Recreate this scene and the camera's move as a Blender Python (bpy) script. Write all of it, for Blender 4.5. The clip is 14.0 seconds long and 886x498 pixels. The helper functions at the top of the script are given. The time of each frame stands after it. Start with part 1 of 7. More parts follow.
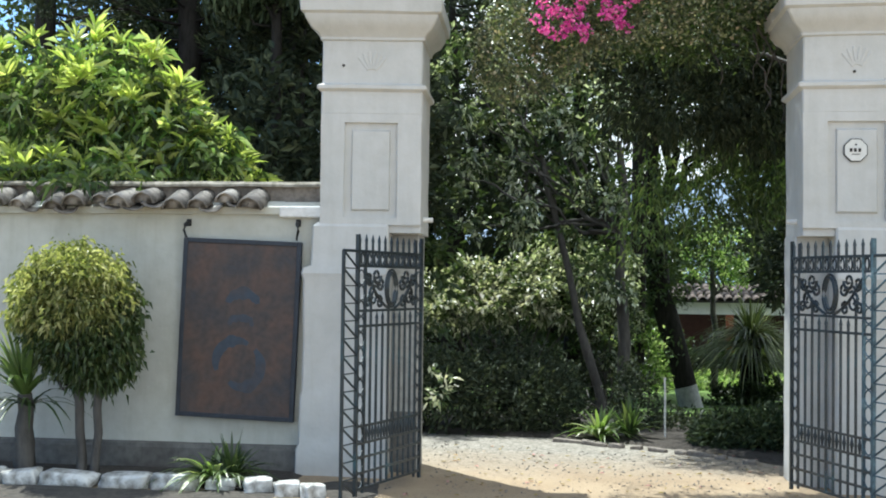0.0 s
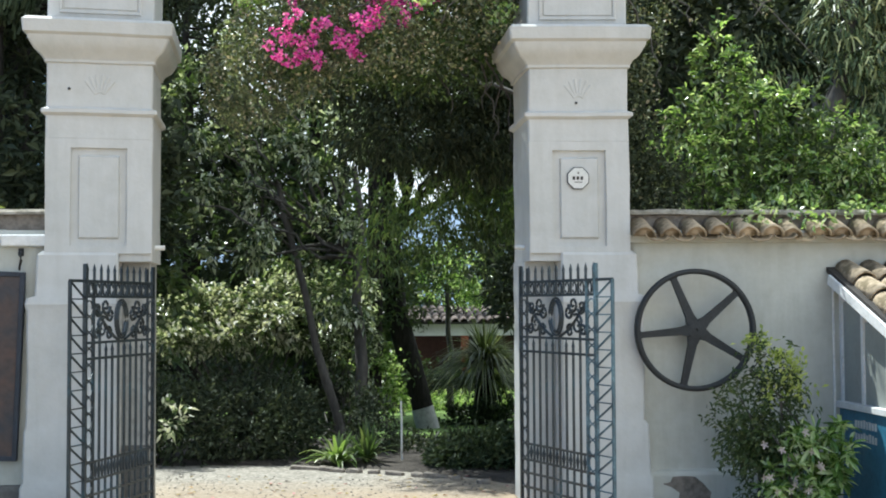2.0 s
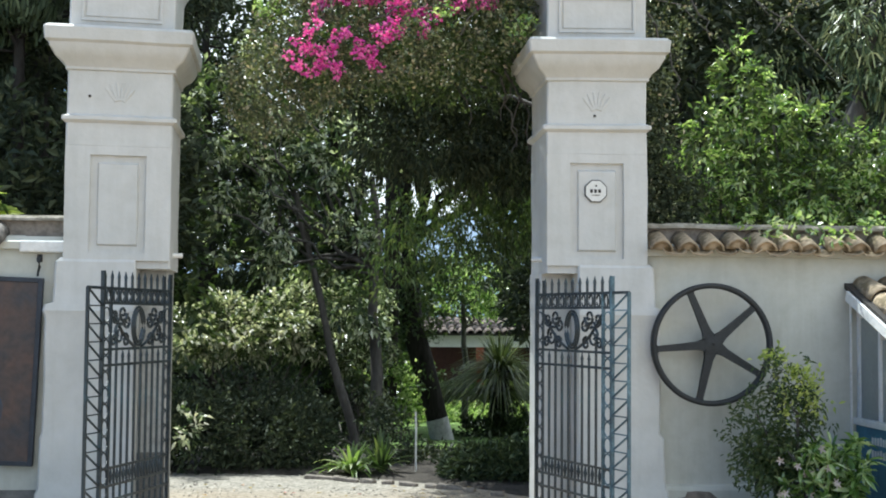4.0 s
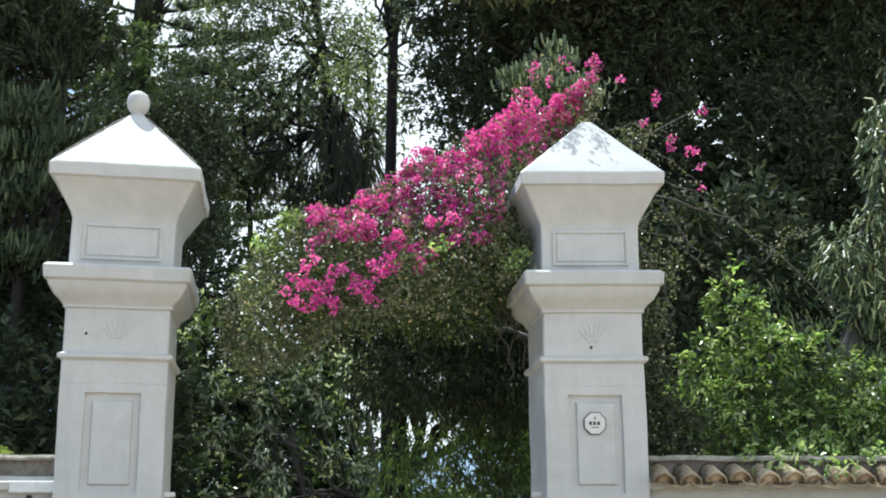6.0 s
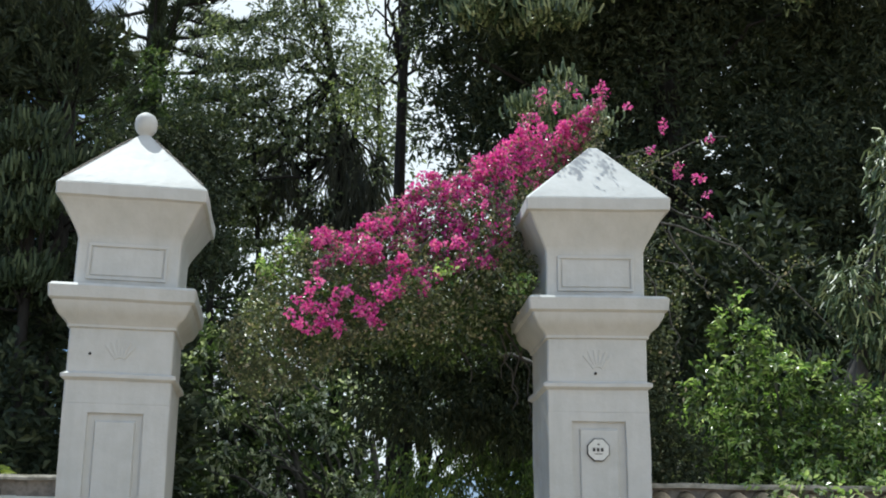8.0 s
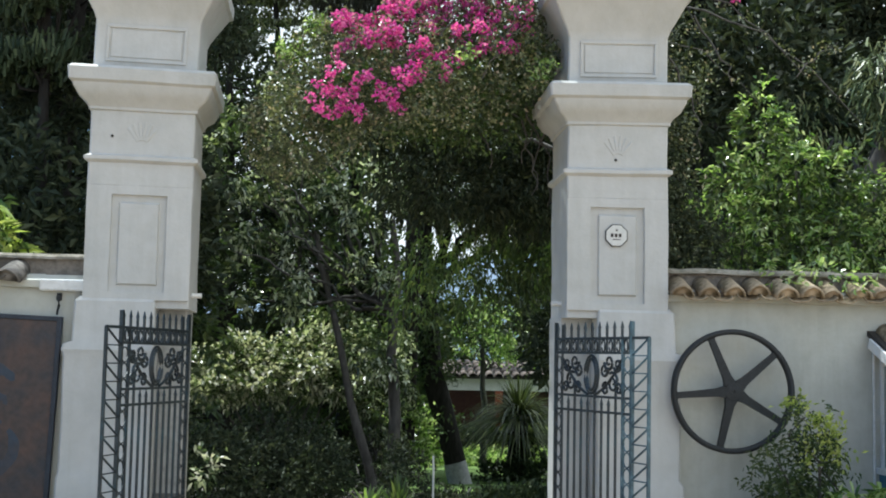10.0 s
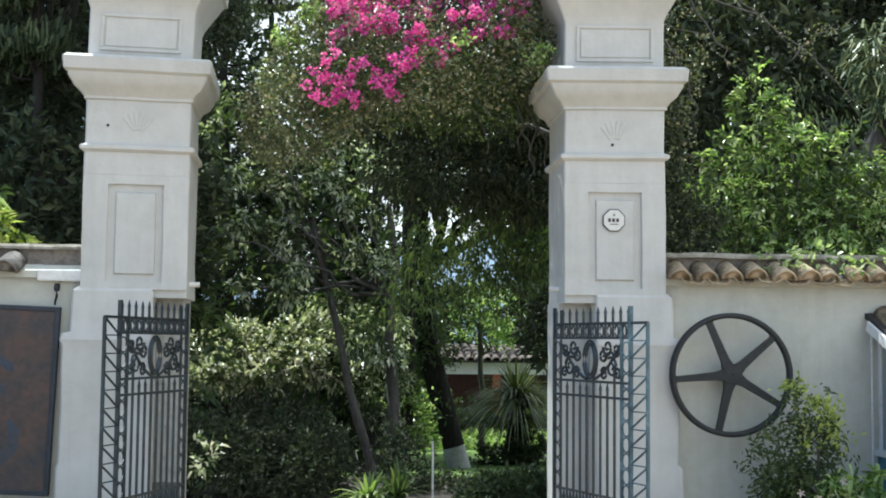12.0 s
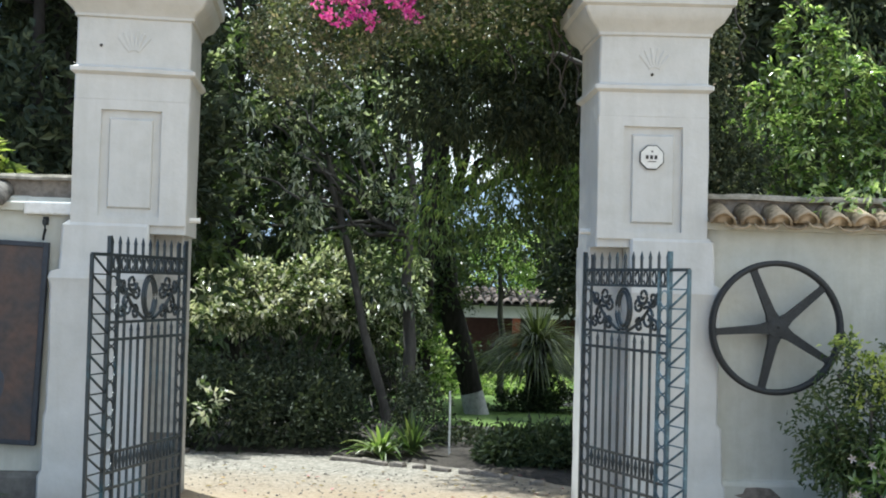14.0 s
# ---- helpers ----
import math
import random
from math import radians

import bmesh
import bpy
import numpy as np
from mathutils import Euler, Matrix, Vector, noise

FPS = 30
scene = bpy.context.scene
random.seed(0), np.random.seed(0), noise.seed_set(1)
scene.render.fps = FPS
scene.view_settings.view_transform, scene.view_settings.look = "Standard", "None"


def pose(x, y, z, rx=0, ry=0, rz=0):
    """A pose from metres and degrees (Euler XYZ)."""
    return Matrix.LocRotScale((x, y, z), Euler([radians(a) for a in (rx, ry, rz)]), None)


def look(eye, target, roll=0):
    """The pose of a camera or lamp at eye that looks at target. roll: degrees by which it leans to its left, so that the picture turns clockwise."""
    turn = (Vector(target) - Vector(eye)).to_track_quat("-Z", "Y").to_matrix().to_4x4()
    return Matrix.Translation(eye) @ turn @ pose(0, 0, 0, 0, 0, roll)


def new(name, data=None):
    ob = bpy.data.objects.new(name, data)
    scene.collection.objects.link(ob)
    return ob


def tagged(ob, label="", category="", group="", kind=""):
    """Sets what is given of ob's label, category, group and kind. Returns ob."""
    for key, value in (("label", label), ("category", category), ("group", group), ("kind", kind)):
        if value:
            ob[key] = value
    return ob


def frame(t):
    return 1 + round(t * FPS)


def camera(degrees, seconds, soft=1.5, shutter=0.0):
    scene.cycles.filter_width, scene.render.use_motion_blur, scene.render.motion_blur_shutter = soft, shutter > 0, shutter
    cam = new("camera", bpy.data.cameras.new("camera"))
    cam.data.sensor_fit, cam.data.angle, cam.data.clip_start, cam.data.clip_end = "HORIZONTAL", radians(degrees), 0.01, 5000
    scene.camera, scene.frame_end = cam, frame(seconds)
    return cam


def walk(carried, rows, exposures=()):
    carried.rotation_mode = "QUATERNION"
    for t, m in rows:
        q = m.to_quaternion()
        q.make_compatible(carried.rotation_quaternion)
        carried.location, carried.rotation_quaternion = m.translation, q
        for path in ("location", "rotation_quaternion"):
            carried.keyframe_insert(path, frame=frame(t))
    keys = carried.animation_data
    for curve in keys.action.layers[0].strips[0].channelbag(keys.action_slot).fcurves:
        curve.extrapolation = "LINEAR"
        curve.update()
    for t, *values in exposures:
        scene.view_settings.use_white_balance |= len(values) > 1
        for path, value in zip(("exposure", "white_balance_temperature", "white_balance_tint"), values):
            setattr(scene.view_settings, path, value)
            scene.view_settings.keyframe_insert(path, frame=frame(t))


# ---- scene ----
PATH = [
    (0.0, 0.037, -11.026, 1.610, 7.25, 1.51, 0.69),
    (0.5, 0.041, -11.022, 1.644, 6.12, 1.60, 1.00),
    (1.0, 0.059, -10.999, 1.634, 1.84, 2.37, 0.38),
    (1.5, 0.058, -11.012, 1.633, -2.54, 3.04, -1.70),
    (2.0, 0.066, -11.028, 1.645, -4.35, 2.57, -0.27),
    (2.2, 0.065, -11.035, 1.646, -4.33, 2.89, 0.21),
    (4.3, 0.059, -11.031, 1.644, -3.34, 3.07, 0.52),
    (4.5, 0.057, -11.016, 1.644, -2.98, 2.96, 0.38),
    (5.0, 0.059, -11.011, 1.646, -2.96, 2.92, 0.39),
    (5.5, 0.058, -10.997, 1.649, -2.10, 7.28, 1.78),
    (6.0, 0.037, -10.997, 1.675, -3.88, 13.30, -0.20),
    (6.5, 0.057, -10.987, 1.683, -2.92, 17.46, 0.61),
    (7.0, 0.046, -11.004, 1.654, -2.36, 20.80, 1.25),
    (7.5, 0.056, -10.994, 1.638, -2.48, 19.67, 1.04),
    (8.0, 0.080, -10.980, 1.621, -3.43, 14.66, 0.53),
    (8.5, 0.058, -11.000, 1.636, -2.60, 8.46, 0.60),
    (8.7, 0.060, -10.979, 1.654, -2.57, 5.36, 1.28),
    (10.8, 0.070, -11.009, 1.647, -3.06, 4.54, 0.73),
    (11.0, 0.066, -11.003, 1.656, -3.31, 3.91, 0.34),
    (11.5, 0.071, -11.000, 1.659, -3.04, 3.84, 0.45),
    (12.0, 0.055, -10.997, 1.676, -2.88, 4.21, 0.59),
    (12.5, 0.085, -10.918, 1.652, -2.64, 2.63, 0.04),
    (13.0, 0.085, -10.780, 1.645, -2.36, 2.11, 0.69),
    (13.5, 0.103, -10.497, 1.654, -3.37, 2.43, 0.41),
    (14.0, 0.091, -10.101, 1.706, -2.04, 1.58, 1.52),
]
cam = camera(38.0, 14.0, soft=1.9)
walk(cam, [(t, pose(x, y, z, 90 + pitch, 0, yaw) @ pose(0, 0, 0, 0, 0, roll)) for t, x, y, z, yaw, pitch, roll in PATH],
     exposures=[(0.0, 0.7, 5890, 2), (5.0, 0.68, 5890, 2), (6.0, 0.58, 5850, 2), (6.5, 0.5, 6080, 3), (7.0, 0.62, 6000, 3), (7.5, 0.38, 6000, 3), (8.0, 0.16, 5890, 2), (8.5, 0.14, 5890, 2), (8.7, 0.14, 5890, 2), (10.8, 0.66, 5890, 2), (14.0, 0.72, 5890, 2)])

# ---- light: a high sun a little behind the gate, sky with broken cloud ----
SUN_FROM = Vector((-0.33, 0.38, 1.0)).normalized()
world = bpy.data.worlds.new("sky")
scene.world = world
world.use_nodes = True
wn, wl = world.node_tree.nodes, world.node_tree.links
wn.clear()
sky = wn.new("ShaderNodeTexSky")
sky.sky_type, sky.sun_disc = "NISHITA", False
sky.sun_elevation = math.asin(SUN_FROM.z)
sky.sun_rotation = math.atan2(SUN_FROM.x, SUN_FROM.y)
sky.altitude = 2500
sky.dust_density, sky.ozone_density = 0.2, 2.5
geo = wn.new("ShaderNodeTexCoord")
cloud_noise = wn.new("ShaderNodeTexNoise")
cloud_noise.inputs["Scale"].default_value = 1.7
cloud_noise.inputs["Detail"].default_value = 6
cloud_noise.inputs["Roughness"].default_value = 0.55
cloud_map = wn.new("ShaderNodeMapping")
cloud_map.inputs["Location"].default_value = (0.55, 0.1, 0.3)
cloud_ramp = wn.new("ShaderNodeValToRGB")
cloud_ramp.color_ramp.elements[0].position, cloud_ramp.color_ramp.elements[1].position = 0.36, 0.42
side = wn.new("ShaderNodeSeparateXYZ")
lean = wn.new("ShaderNodeMath")
lean.operation = "MULTIPLY_ADD"
lean.inputs[1].default_value, lean.inputs[2].default_value = 1.3, 0.10
tot = wn.new("ShaderNodeMath")
tot.operation = "ADD"
cloud = wn.new("ShaderNodeMixRGB")
cloud.inputs["Color2"].default_value = (6.4, 6.5, 6.7, 1)
back = wn.new("ShaderNodeBackground")
back.inputs["Strength"].default_value = 0.14
wout = wn.new("ShaderNodeOutputWorld")
wl.new(geo.outputs["Generated"], cloud_map.inputs["Vector"])
wl.new(cloud_map.outputs["Vector"], cloud_noise.inputs["Vector"])
wl.new(geo.outputs["Generated"], side.inputs["Vector"])
wl.new(side.outputs["X"], lean.inputs[0])
wl.new(cloud_noise.outputs["Fac"], tot.inputs[0])
wl.new(lean.outputs["Value"], tot.inputs[1])
wl.new(tot.outputs["Value"], cloud_ramp.inputs["Fac"])
wl.new(cloud_ramp.outputs["Color"], cloud.inputs["Fac"])
wl.new(sky.outputs["Color"], cloud.inputs["Color1"])
wl.new(cloud.outputs["Color"], back.inputs["Color"])
wl.new(back.outputs["Background"], wout.inputs["Surface"])
sun_data = bpy.data.lights.new("sun", "SUN")
sun_data.energy, sun_data.angle, sun_data.color = 5.0, radians(0.53), (1.0, 0.95, 0.86)
sun = new("sun", sun_data)
sun.matrix_world = look(SUN_FROM * 40, (0, 0, 0))


# ---- materials ----
def nodes_of(name):
    m = bpy.data.materials.new(name)
    m.use_nodes = True
    nt = m.node_tree
    nt.nodes.clear()
    out = nt.nodes.new("ShaderNodeOutputMaterial")
    return m, nt.nodes, nt.links, out


def noise_ramp(n, l, scale, stops, detail=6, rough=0.6, coords="Object", stretch=(1, 1, 1)):
    tc = n.new("ShaderNodeTexCoord")
    mp = n.new("ShaderNodeMapping")
    mp.inputs["Scale"].default_value = stretch
    nz = n.new("ShaderNodeTexNoise")
    nz.inputs["Scale"].default_value, nz.inputs["Detail"].default_value = scale, detail
    nz.inputs["Roughness"].default_value = rough
    rp = n.new("ShaderNodeValToRGB")
    els = rp.color_ramp.elements
    while len(els) < len(stops):
        els.new(0.5)
    for e, (p, c) in zip(els, stops):
        e.position, e.color = p, (*c, 1)
    l.new(tc.outputs[coords], mp.inputs["Vector"])
    l.new(mp.outputs["Vector"], nz.inputs["Vector"])
    l.new(nz.outputs["Fac"], rp.inputs["Fac"])
    return rp.outputs["Color"], nz.outputs["Fac"]


def mix(n, l, a, b, fac, mode="MIX"):
    m = n.new("ShaderNodeMixRGB")
    m.blend_type = mode
    for sock, v in (("Color1", a), ("Color2", b), ("Fac", fac)):
        if isinstance(v, bpy.types.NodeSocket):
            l.new(v, m.inputs[sock])
        elif sock == "Fac":
            m.inputs[sock].default_value = v
        else:
            m.inputs[sock].default_value = (*v, 1)
    return m.outputs["Color"]


def bump_of(n, l, height, strength, distance):
    b = n.new("ShaderNodeBump")
    b.inputs["Strength"].default_value, b.inputs["Distance"].default_value = strength, distance
    l.new(height, b.inputs["Height"])
    return b.outputs["Normal"]


def surface(name, big, fine, rough=0.8, metal=0.0, bump=0.3, dist=0.01, big_scale=1.5, fine_scale=25, spec=0.5, coords="Object", stretch=(1, 1, 1), streaks=0.0):
    """Colour from a large-scale ramp, darkened by a fine one, with fine relief."""
    m, n, l, out = nodes_of(name)
    c1, f1 = noise_ramp(n, l, big_scale, big, coords=coords, stretch=stretch)
    c2, f2 = noise_ramp(n, l, fine_scale, fine, coords=coords, stretch=stretch)
    p = n.new("ShaderNodeBsdfPrincipled")
    if streaks:
        c3, _ = noise_ramp(n, l, 1.0, [(0.36, (0.72, 0.71, 0.67)), (0.52, one)], detail=8, stretch=(7, 7, 0.7))
        c4, _ = noise_ramp(n, l, 2.4, [(0.30, (0.74, 0.74, 0.71)), (0.48, one)], detail=9, rough=0.7)
        c1 = mix(n, l, mix(n, l, c1, c3, streaks, "MULTIPLY"), c4, streaks, "MULTIPLY")
    l.new(mix(n, l, c1, c2, 1.0, "MULTIPLY"), p.inputs["Base Color"])
    p.inputs["Roughness"].default_value, p.inputs["Metallic"].default_value = rough, metal
    p.inputs["Specular IOR Level"].default_value = spec
    l.new(bump_of(n, l, f2, bump, dist), p.inputs["Normal"])
    l.new(p.outputs["BSDF"], out.inputs["Surface"])
    return m


def leaf_material(name, stops, translucent=0.42, rough=0.42, thru=1.6, spec=0.5):
    """Each leaf takes its own tone; light also passes through it."""
    m, n, l, out = nodes_of(name)
    g = n.new("ShaderNodeNewGeometry")
    rp = n.new("ShaderNodeValToRGB")
    els = rp.color_ramp.elements
    while len(els) < len(stops):
        els.new(0.5)
    for e, (p, c) in zip(els, stops):
        e.position, e.color = p, (*c, 1)
    l.new(g.outputs["Random Per Island"], rp.inputs["Fac"])
    patch, _ = noise_ramp(n, l, 1.3, [(0.3, (0.65, 0.65, 0.65)), (0.7, (1.2, 1.2, 1.15))], coords="Object")
    col = mix(n, l, rp.outputs["Color"], patch, 0.7, "MULTIPLY")
    p = n.new("ShaderNodeBsdfPrincipled")
    p.inputs["Roughness"].default_value, p.inputs["Specular IOR Level"].default_value = rough, spec
    l.new(col, p.inputs["Base Color"])
    tr = n.new("ShaderNodeBsdfTranslucent")
    l.new(mix(n, l, col, (thru, thru * 1.05, thru * 0.55), 1.0, "MULTIPLY"), tr.inputs["Color"])
    ms = n.new("ShaderNodeMixShader")
    ms.inputs["Fac"].default_value = translucent
    l.new(p.outputs["BSDF"], ms.inputs[1])
    l.new(tr.outputs["BSDF"], ms.inputs[2])
    l.new(ms.outputs["Shader"], out.inputs["Surface"])
    return m


G3 = lambda a, b, c=None: [(0.25, a), (0.55, b), (0.8, c or b)]
one = (1, 1, 1)
M_plaster = surface("white_plaster", G3((0.47, 0.48, 0.47), (0.56, 0.56, 0.55), (0.60, 0.60, 0.59)),
                    [(0.3, (0.93, 0.93, 0.92)), (0.6, one)], rough=0.6, bump=0.4, dist=0.02, big_scale=1.1, fine_scale=6, streaks=0.2)
M_wall = surface("white_wall_plaster", G3((0.46, 0.465, 0.425), (0.55, 0.555, 0.51), (0.61, 0.61, 0.56)),
                 [(0.3, (0.90, 0.90, 0.88)), (0.6, one)], rough=0.75, bump=0.35, dist=0.02, big_scale=0.8, fine_scale=7, streaks=0.3)
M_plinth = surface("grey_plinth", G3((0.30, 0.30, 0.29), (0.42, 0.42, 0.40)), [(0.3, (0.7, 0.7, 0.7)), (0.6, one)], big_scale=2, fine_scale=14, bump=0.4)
M_iron = surface("worn_iron", G3((0.030, 0.036, 0.042), (0.045, 0.058, 0.068), (0.05, 0.13, 0.17)), [(0.3, (0.6, 0.6, 0.6)), (0.6, one)],
                 rough=0.36, metal=0.3, bump=0.3, dist=0.004, big_scale=2.6, fine_scale=40)
M_iron_blue = surface("worn_blue_iron", G3((0.045, 0.060, 0.070), (0.085, 0.15, 0.19), (0.27, 0.40, 0.46)), [(0.3, (0.6, 0.6, 0.6)), (0.6, one)],
                      rough=0.5, metal=0.1, bump=0.3, dist=0.004, big_scale=5, fine_scale=40)
M_wheel = surface("cast_iron", G3((0.022, 0.026, 0.029), (0.034, 0.037, 0.040)), [(0.3, (0.6, 0.6, 0.6)), (0.6, one)], rough=0.6, metal=0.3, bump=0.5, dist=0.004, big_scale=6, fine_scale=50)
M_sign = surface("rusted_panel", [(0.34, (0.048, 0.050, 0.060)), (0.48, (0.076, 0.060, 0.057)), (0.70, (0.125, 0.074, 0.056))], [(0.3, (0.75, 0.75, 0.77)), (0.6, one)],
                 rough=0.7, bump=0.3, dist=0.004, big_scale=2.6, fine_scale=22)
M_sign_blue = surface("faded_blue_paint", G3((0.074, 0.060, 0.060), (0.046, 0.062, 0.088)), [(0.3, (0.78, 0.78, 0.8)), (0.6, one)], rough=0.7, big_scale=4, fine_scale=18)
M_navy = surface("navy_frame", G3((0.02, 0.025, 0.035), (0.03, 0.038, 0.055)), [(0.3, (0.7, 0.7, 0.7)), (0.6, one)], rough=0.6, big_scale=4, fine_scale=30)
def tile_material(name, a, b, c):
    m, n, l, out = nodes_of(name)
    oi = n.new("ShaderNodeObjectInfo")
    rp = n.new("ShaderNodeValToRGB")
    rp.color_ramp.elements[0].color, rp.color_ramp.elements[1].color = (*a, 1), (*b, 1)
    l.new(oi.outputs["Random"], rp.inputs["Fac"])
    stain, f = noise_ramp(n, l, 9, [(0.38, c), (0.6, one)])
    p = n.new("ShaderNodeBsdfPrincipled")
    p.inputs["Roughness"].default_value = 0.9
    l.new(mix(n, l, rp.outputs["Color"], stain, 0.9, "MULTIPLY"), p.inputs["Base Color"])
    l.new(bump_of(n, l, f, 0.6, 0.01), p.inputs["Normal"])
    l.new(p.outputs["BSDF"], out.inputs["Surface"])
    return m
M_tile_grey = tile_material("weathered_pale_tile", (0.17, 0.155, 0.14), (0.38, 0.355, 0.325), (0.12, 0.115, 0.105))
M_tile = tile_material("weathered_clay_tile", (0.32, 0.25, 0.17), (0.54, 0.43, 0.30), (0.26, 0.255, 0.19))
M_roof = tile_material("grey_roof_tile", (0.13, 0.10, 0.088), (0.21, 0.17, 0.15), (0.45, 0.44, 0.42))
# the blue haze of distance is put into the mountain's colour
M_rock = surface("hazy_mountain", G3((0.13, 0.18, 0.25), (0.18, 0.24, 0.32)), [(0.3, (0.85, 0.87, 0.9)), (0.6, one)], rough=1.0, bump=0.0, big_scale=0.004, fine_scale=0.02)
M_bark = surface("grey_bark", G3((0.055, 0.05, 0.045), (0.11, 0.102, 0.092)), [(0.3, (0.5, 0.5, 0.5)), (0.6, one)], bump=0.8, dist=0.02, big_scale=3, fine_scale=18, stretch=(1, 1, 0.3))
M_bark_dark = surface("dark_bark", G3((0.018, 0.017, 0.015), (0.036, 0.033, 0.030)), [(0.3, (0.5, 0.5, 0.5)), (0.6, one)], spec=0.1, bump=0.8, dist=0.02, big_scale=3, fine_scale=18, stretch=(1, 1, 0.3))
M_whitewash = surface("whitewashed_bark", G3((0.34, 0.35, 0.35), (0.50, 0.51, 0.51)), [(0.3, (0.7, 0.7, 0.7)), (0.6, one)], bump=0.8, dist=0.02, big_scale=3, fine_scale=18)
M_white = surface("white_paint", G3((0.68, 0.69, 0.69), (0.78, 0.78, 0.77)), [(0.3, (0.85, 0.85, 0.84)), (0.6, one)], rough=0.6, big_scale=4, fine_scale=24)
M_stone = surface("whitewashed_stone", G3((0.42, 0.42, 0.40), (0.66, 0.66, 0.64), (0.74, 0.74, 0.72)), [(0.34, (0.36, 0.34, 0.31)), (0.58, one)], rough=0.9, bump=0.9, dist=0.03, big_scale=4, fine_scale=9)
M_soil = surface("dark_soil", G3((0.035, 0.030, 0.025), (0.07, 0.06, 0.05)), [(0.3, (0.5, 0.5, 0.5)), (0.6, one)], rough=1.0, bump=0.9, dist=0.04, big_scale=2, fine_scale=20)
M_verge = surface("shade_dark_earth", G3((0.05, 0.045, 0.04), (0.09, 0.08, 0.068), (0.14, 0.12, 0.095)), [(0.3, (0.5, 0.5, 0.5)), (0.6, one)], rough=1.0, bump=0.8, dist=0.03, big_scale=1.6, fine_scale=24)
M_grass = surface("lawn_grass", G3((0.11, 0.20, 0.035), (0.19, 0.31, 0.06)), [(0.3, (0.5, 0.5, 0.5)), (0.6, one)], rough=0.9, bump=1.0, dist=0.05, big_scale=1, fine_scale=40)
M_path = surface("pale_gravel_path", G3((0.20, 0.19, 0.165), (0.30, 0.28, 0.25)), [(0.3, (0.7, 0.7, 0.7)), (0.6, one)], rough=1.0, bump=0.6, dist=0.02, big_scale=1.5, fine_scale=30)
M_blue_wall = surface("blue_paint", G3((0.03, 0.13, 0.22), (0.05, 0.20, 0.31)), [(0.3, (0.7, 0.7, 0.7)), (0.6, one)], rough=0.5, big_scale=3, fine_scale=20)
M_red = surface("red_paint", G3((0.30, 0.07, 0.035), (0.38, 0.10, 0.05)), [(0.3, (0.7, 0.7, 0.7)), (0.6, one)], rough=0.6, big_scale=3)
M_terracotta = surface("terracotta_plaster", G3((0.065, 0.030, 0.022), (0.09, 0.042, 0.03)), [(0.3, (0.7, 0.7, 0.7)), (0.6, one)], rough=0.8, big_scale=1.5, fine_scale=10)
M_dark = surface("dark_wood", G3((0.02, 0.018, 0.016), (0.035, 0.03, 0.028)), [(0.3, (0.7, 0.7, 0.7)), (0.6, one)], rough=0.7)
M_plaque = surface("enamel_plate", G3((0.62, 0.63, 0.60), (0.70, 0.70, 0.68)), [(0.3, (0.9, 0.9, 0.9)), (0.6, one)], rough=0.4)
M_frost = surface("hazy_pane", G3((0.24, 0.26, 0.24), (0.31, 0.33, 0.31)), [(0.3, (0.9, 0.9, 0.9)), (0.6, one)], rough=0.35, bump=0.02, big_scale=2, spec=0.25)
# dark grey that puts shade into the feet of west wall and pocket
M_base_shade = surface("shaded_base", G3((0.09, 0.085, 0.08), (0.16, 0.155, 0.145)), [(0.3, (0.6, 0.6, 0.6)), (0.6, one)], big_scale=2, fine_scale=14, bump=0.5)
M_ridge = surface("weathered_ridge_mortar", G3((0.16, 0.15, 0.12), (0.34, 0.31, 0.26), (0.42, 0.39, 0.33)), [(0.34, (0.45, 0.45, 0.40)), (0.6, one)], rough=0.95, bump=0.7, dist=0.02, big_scale=3, fine_scale=14)
M_mortar = surface("dirty_mortar", G3((0.14, 0.12, 0.10), (0.24, 0.21, 0.18)), [(0.3, (0.6, 0.6, 0.6)), (0.6, one)], big_scale=5, fine_scale=20)
L_boug = leaf_material("bougainvillea_leaf", [(0, (0.032, 0.048, 0.018)), (0.5, (0.085, 0.11, 0.042)), (0.85, (0.23, 0.26, 0.12)), (1, (0.46, 0.37, 0.29))], rough=0.34, translucent=0.22, spec=1.0, thru=1.3)
L_flower = leaf_material("magenta_bract", [(0, (0.52, 0.03, 0.36)), (0.5, (0.78, 0.09, 0.55)), (1, (0.88, 0.30, 0.72))], translucent=0.45, rough=0.7, thru=1.12)
# near-white tones paint sun glints on some of the leaves
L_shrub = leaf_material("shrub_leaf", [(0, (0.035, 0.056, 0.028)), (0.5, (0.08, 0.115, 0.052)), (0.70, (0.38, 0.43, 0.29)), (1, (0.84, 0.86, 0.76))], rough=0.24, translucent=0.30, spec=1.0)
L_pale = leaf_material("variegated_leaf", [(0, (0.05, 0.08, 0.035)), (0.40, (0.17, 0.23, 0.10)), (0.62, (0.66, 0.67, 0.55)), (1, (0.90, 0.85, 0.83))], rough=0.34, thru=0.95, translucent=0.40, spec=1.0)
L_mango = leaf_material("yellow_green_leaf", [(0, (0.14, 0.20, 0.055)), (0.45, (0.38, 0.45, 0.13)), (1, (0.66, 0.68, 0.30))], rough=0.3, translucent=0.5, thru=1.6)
# the palest tone imitates glints, on top of the leaf's own greens
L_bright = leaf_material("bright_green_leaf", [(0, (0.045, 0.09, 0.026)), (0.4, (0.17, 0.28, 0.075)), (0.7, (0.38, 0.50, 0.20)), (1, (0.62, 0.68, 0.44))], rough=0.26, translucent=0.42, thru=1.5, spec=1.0)
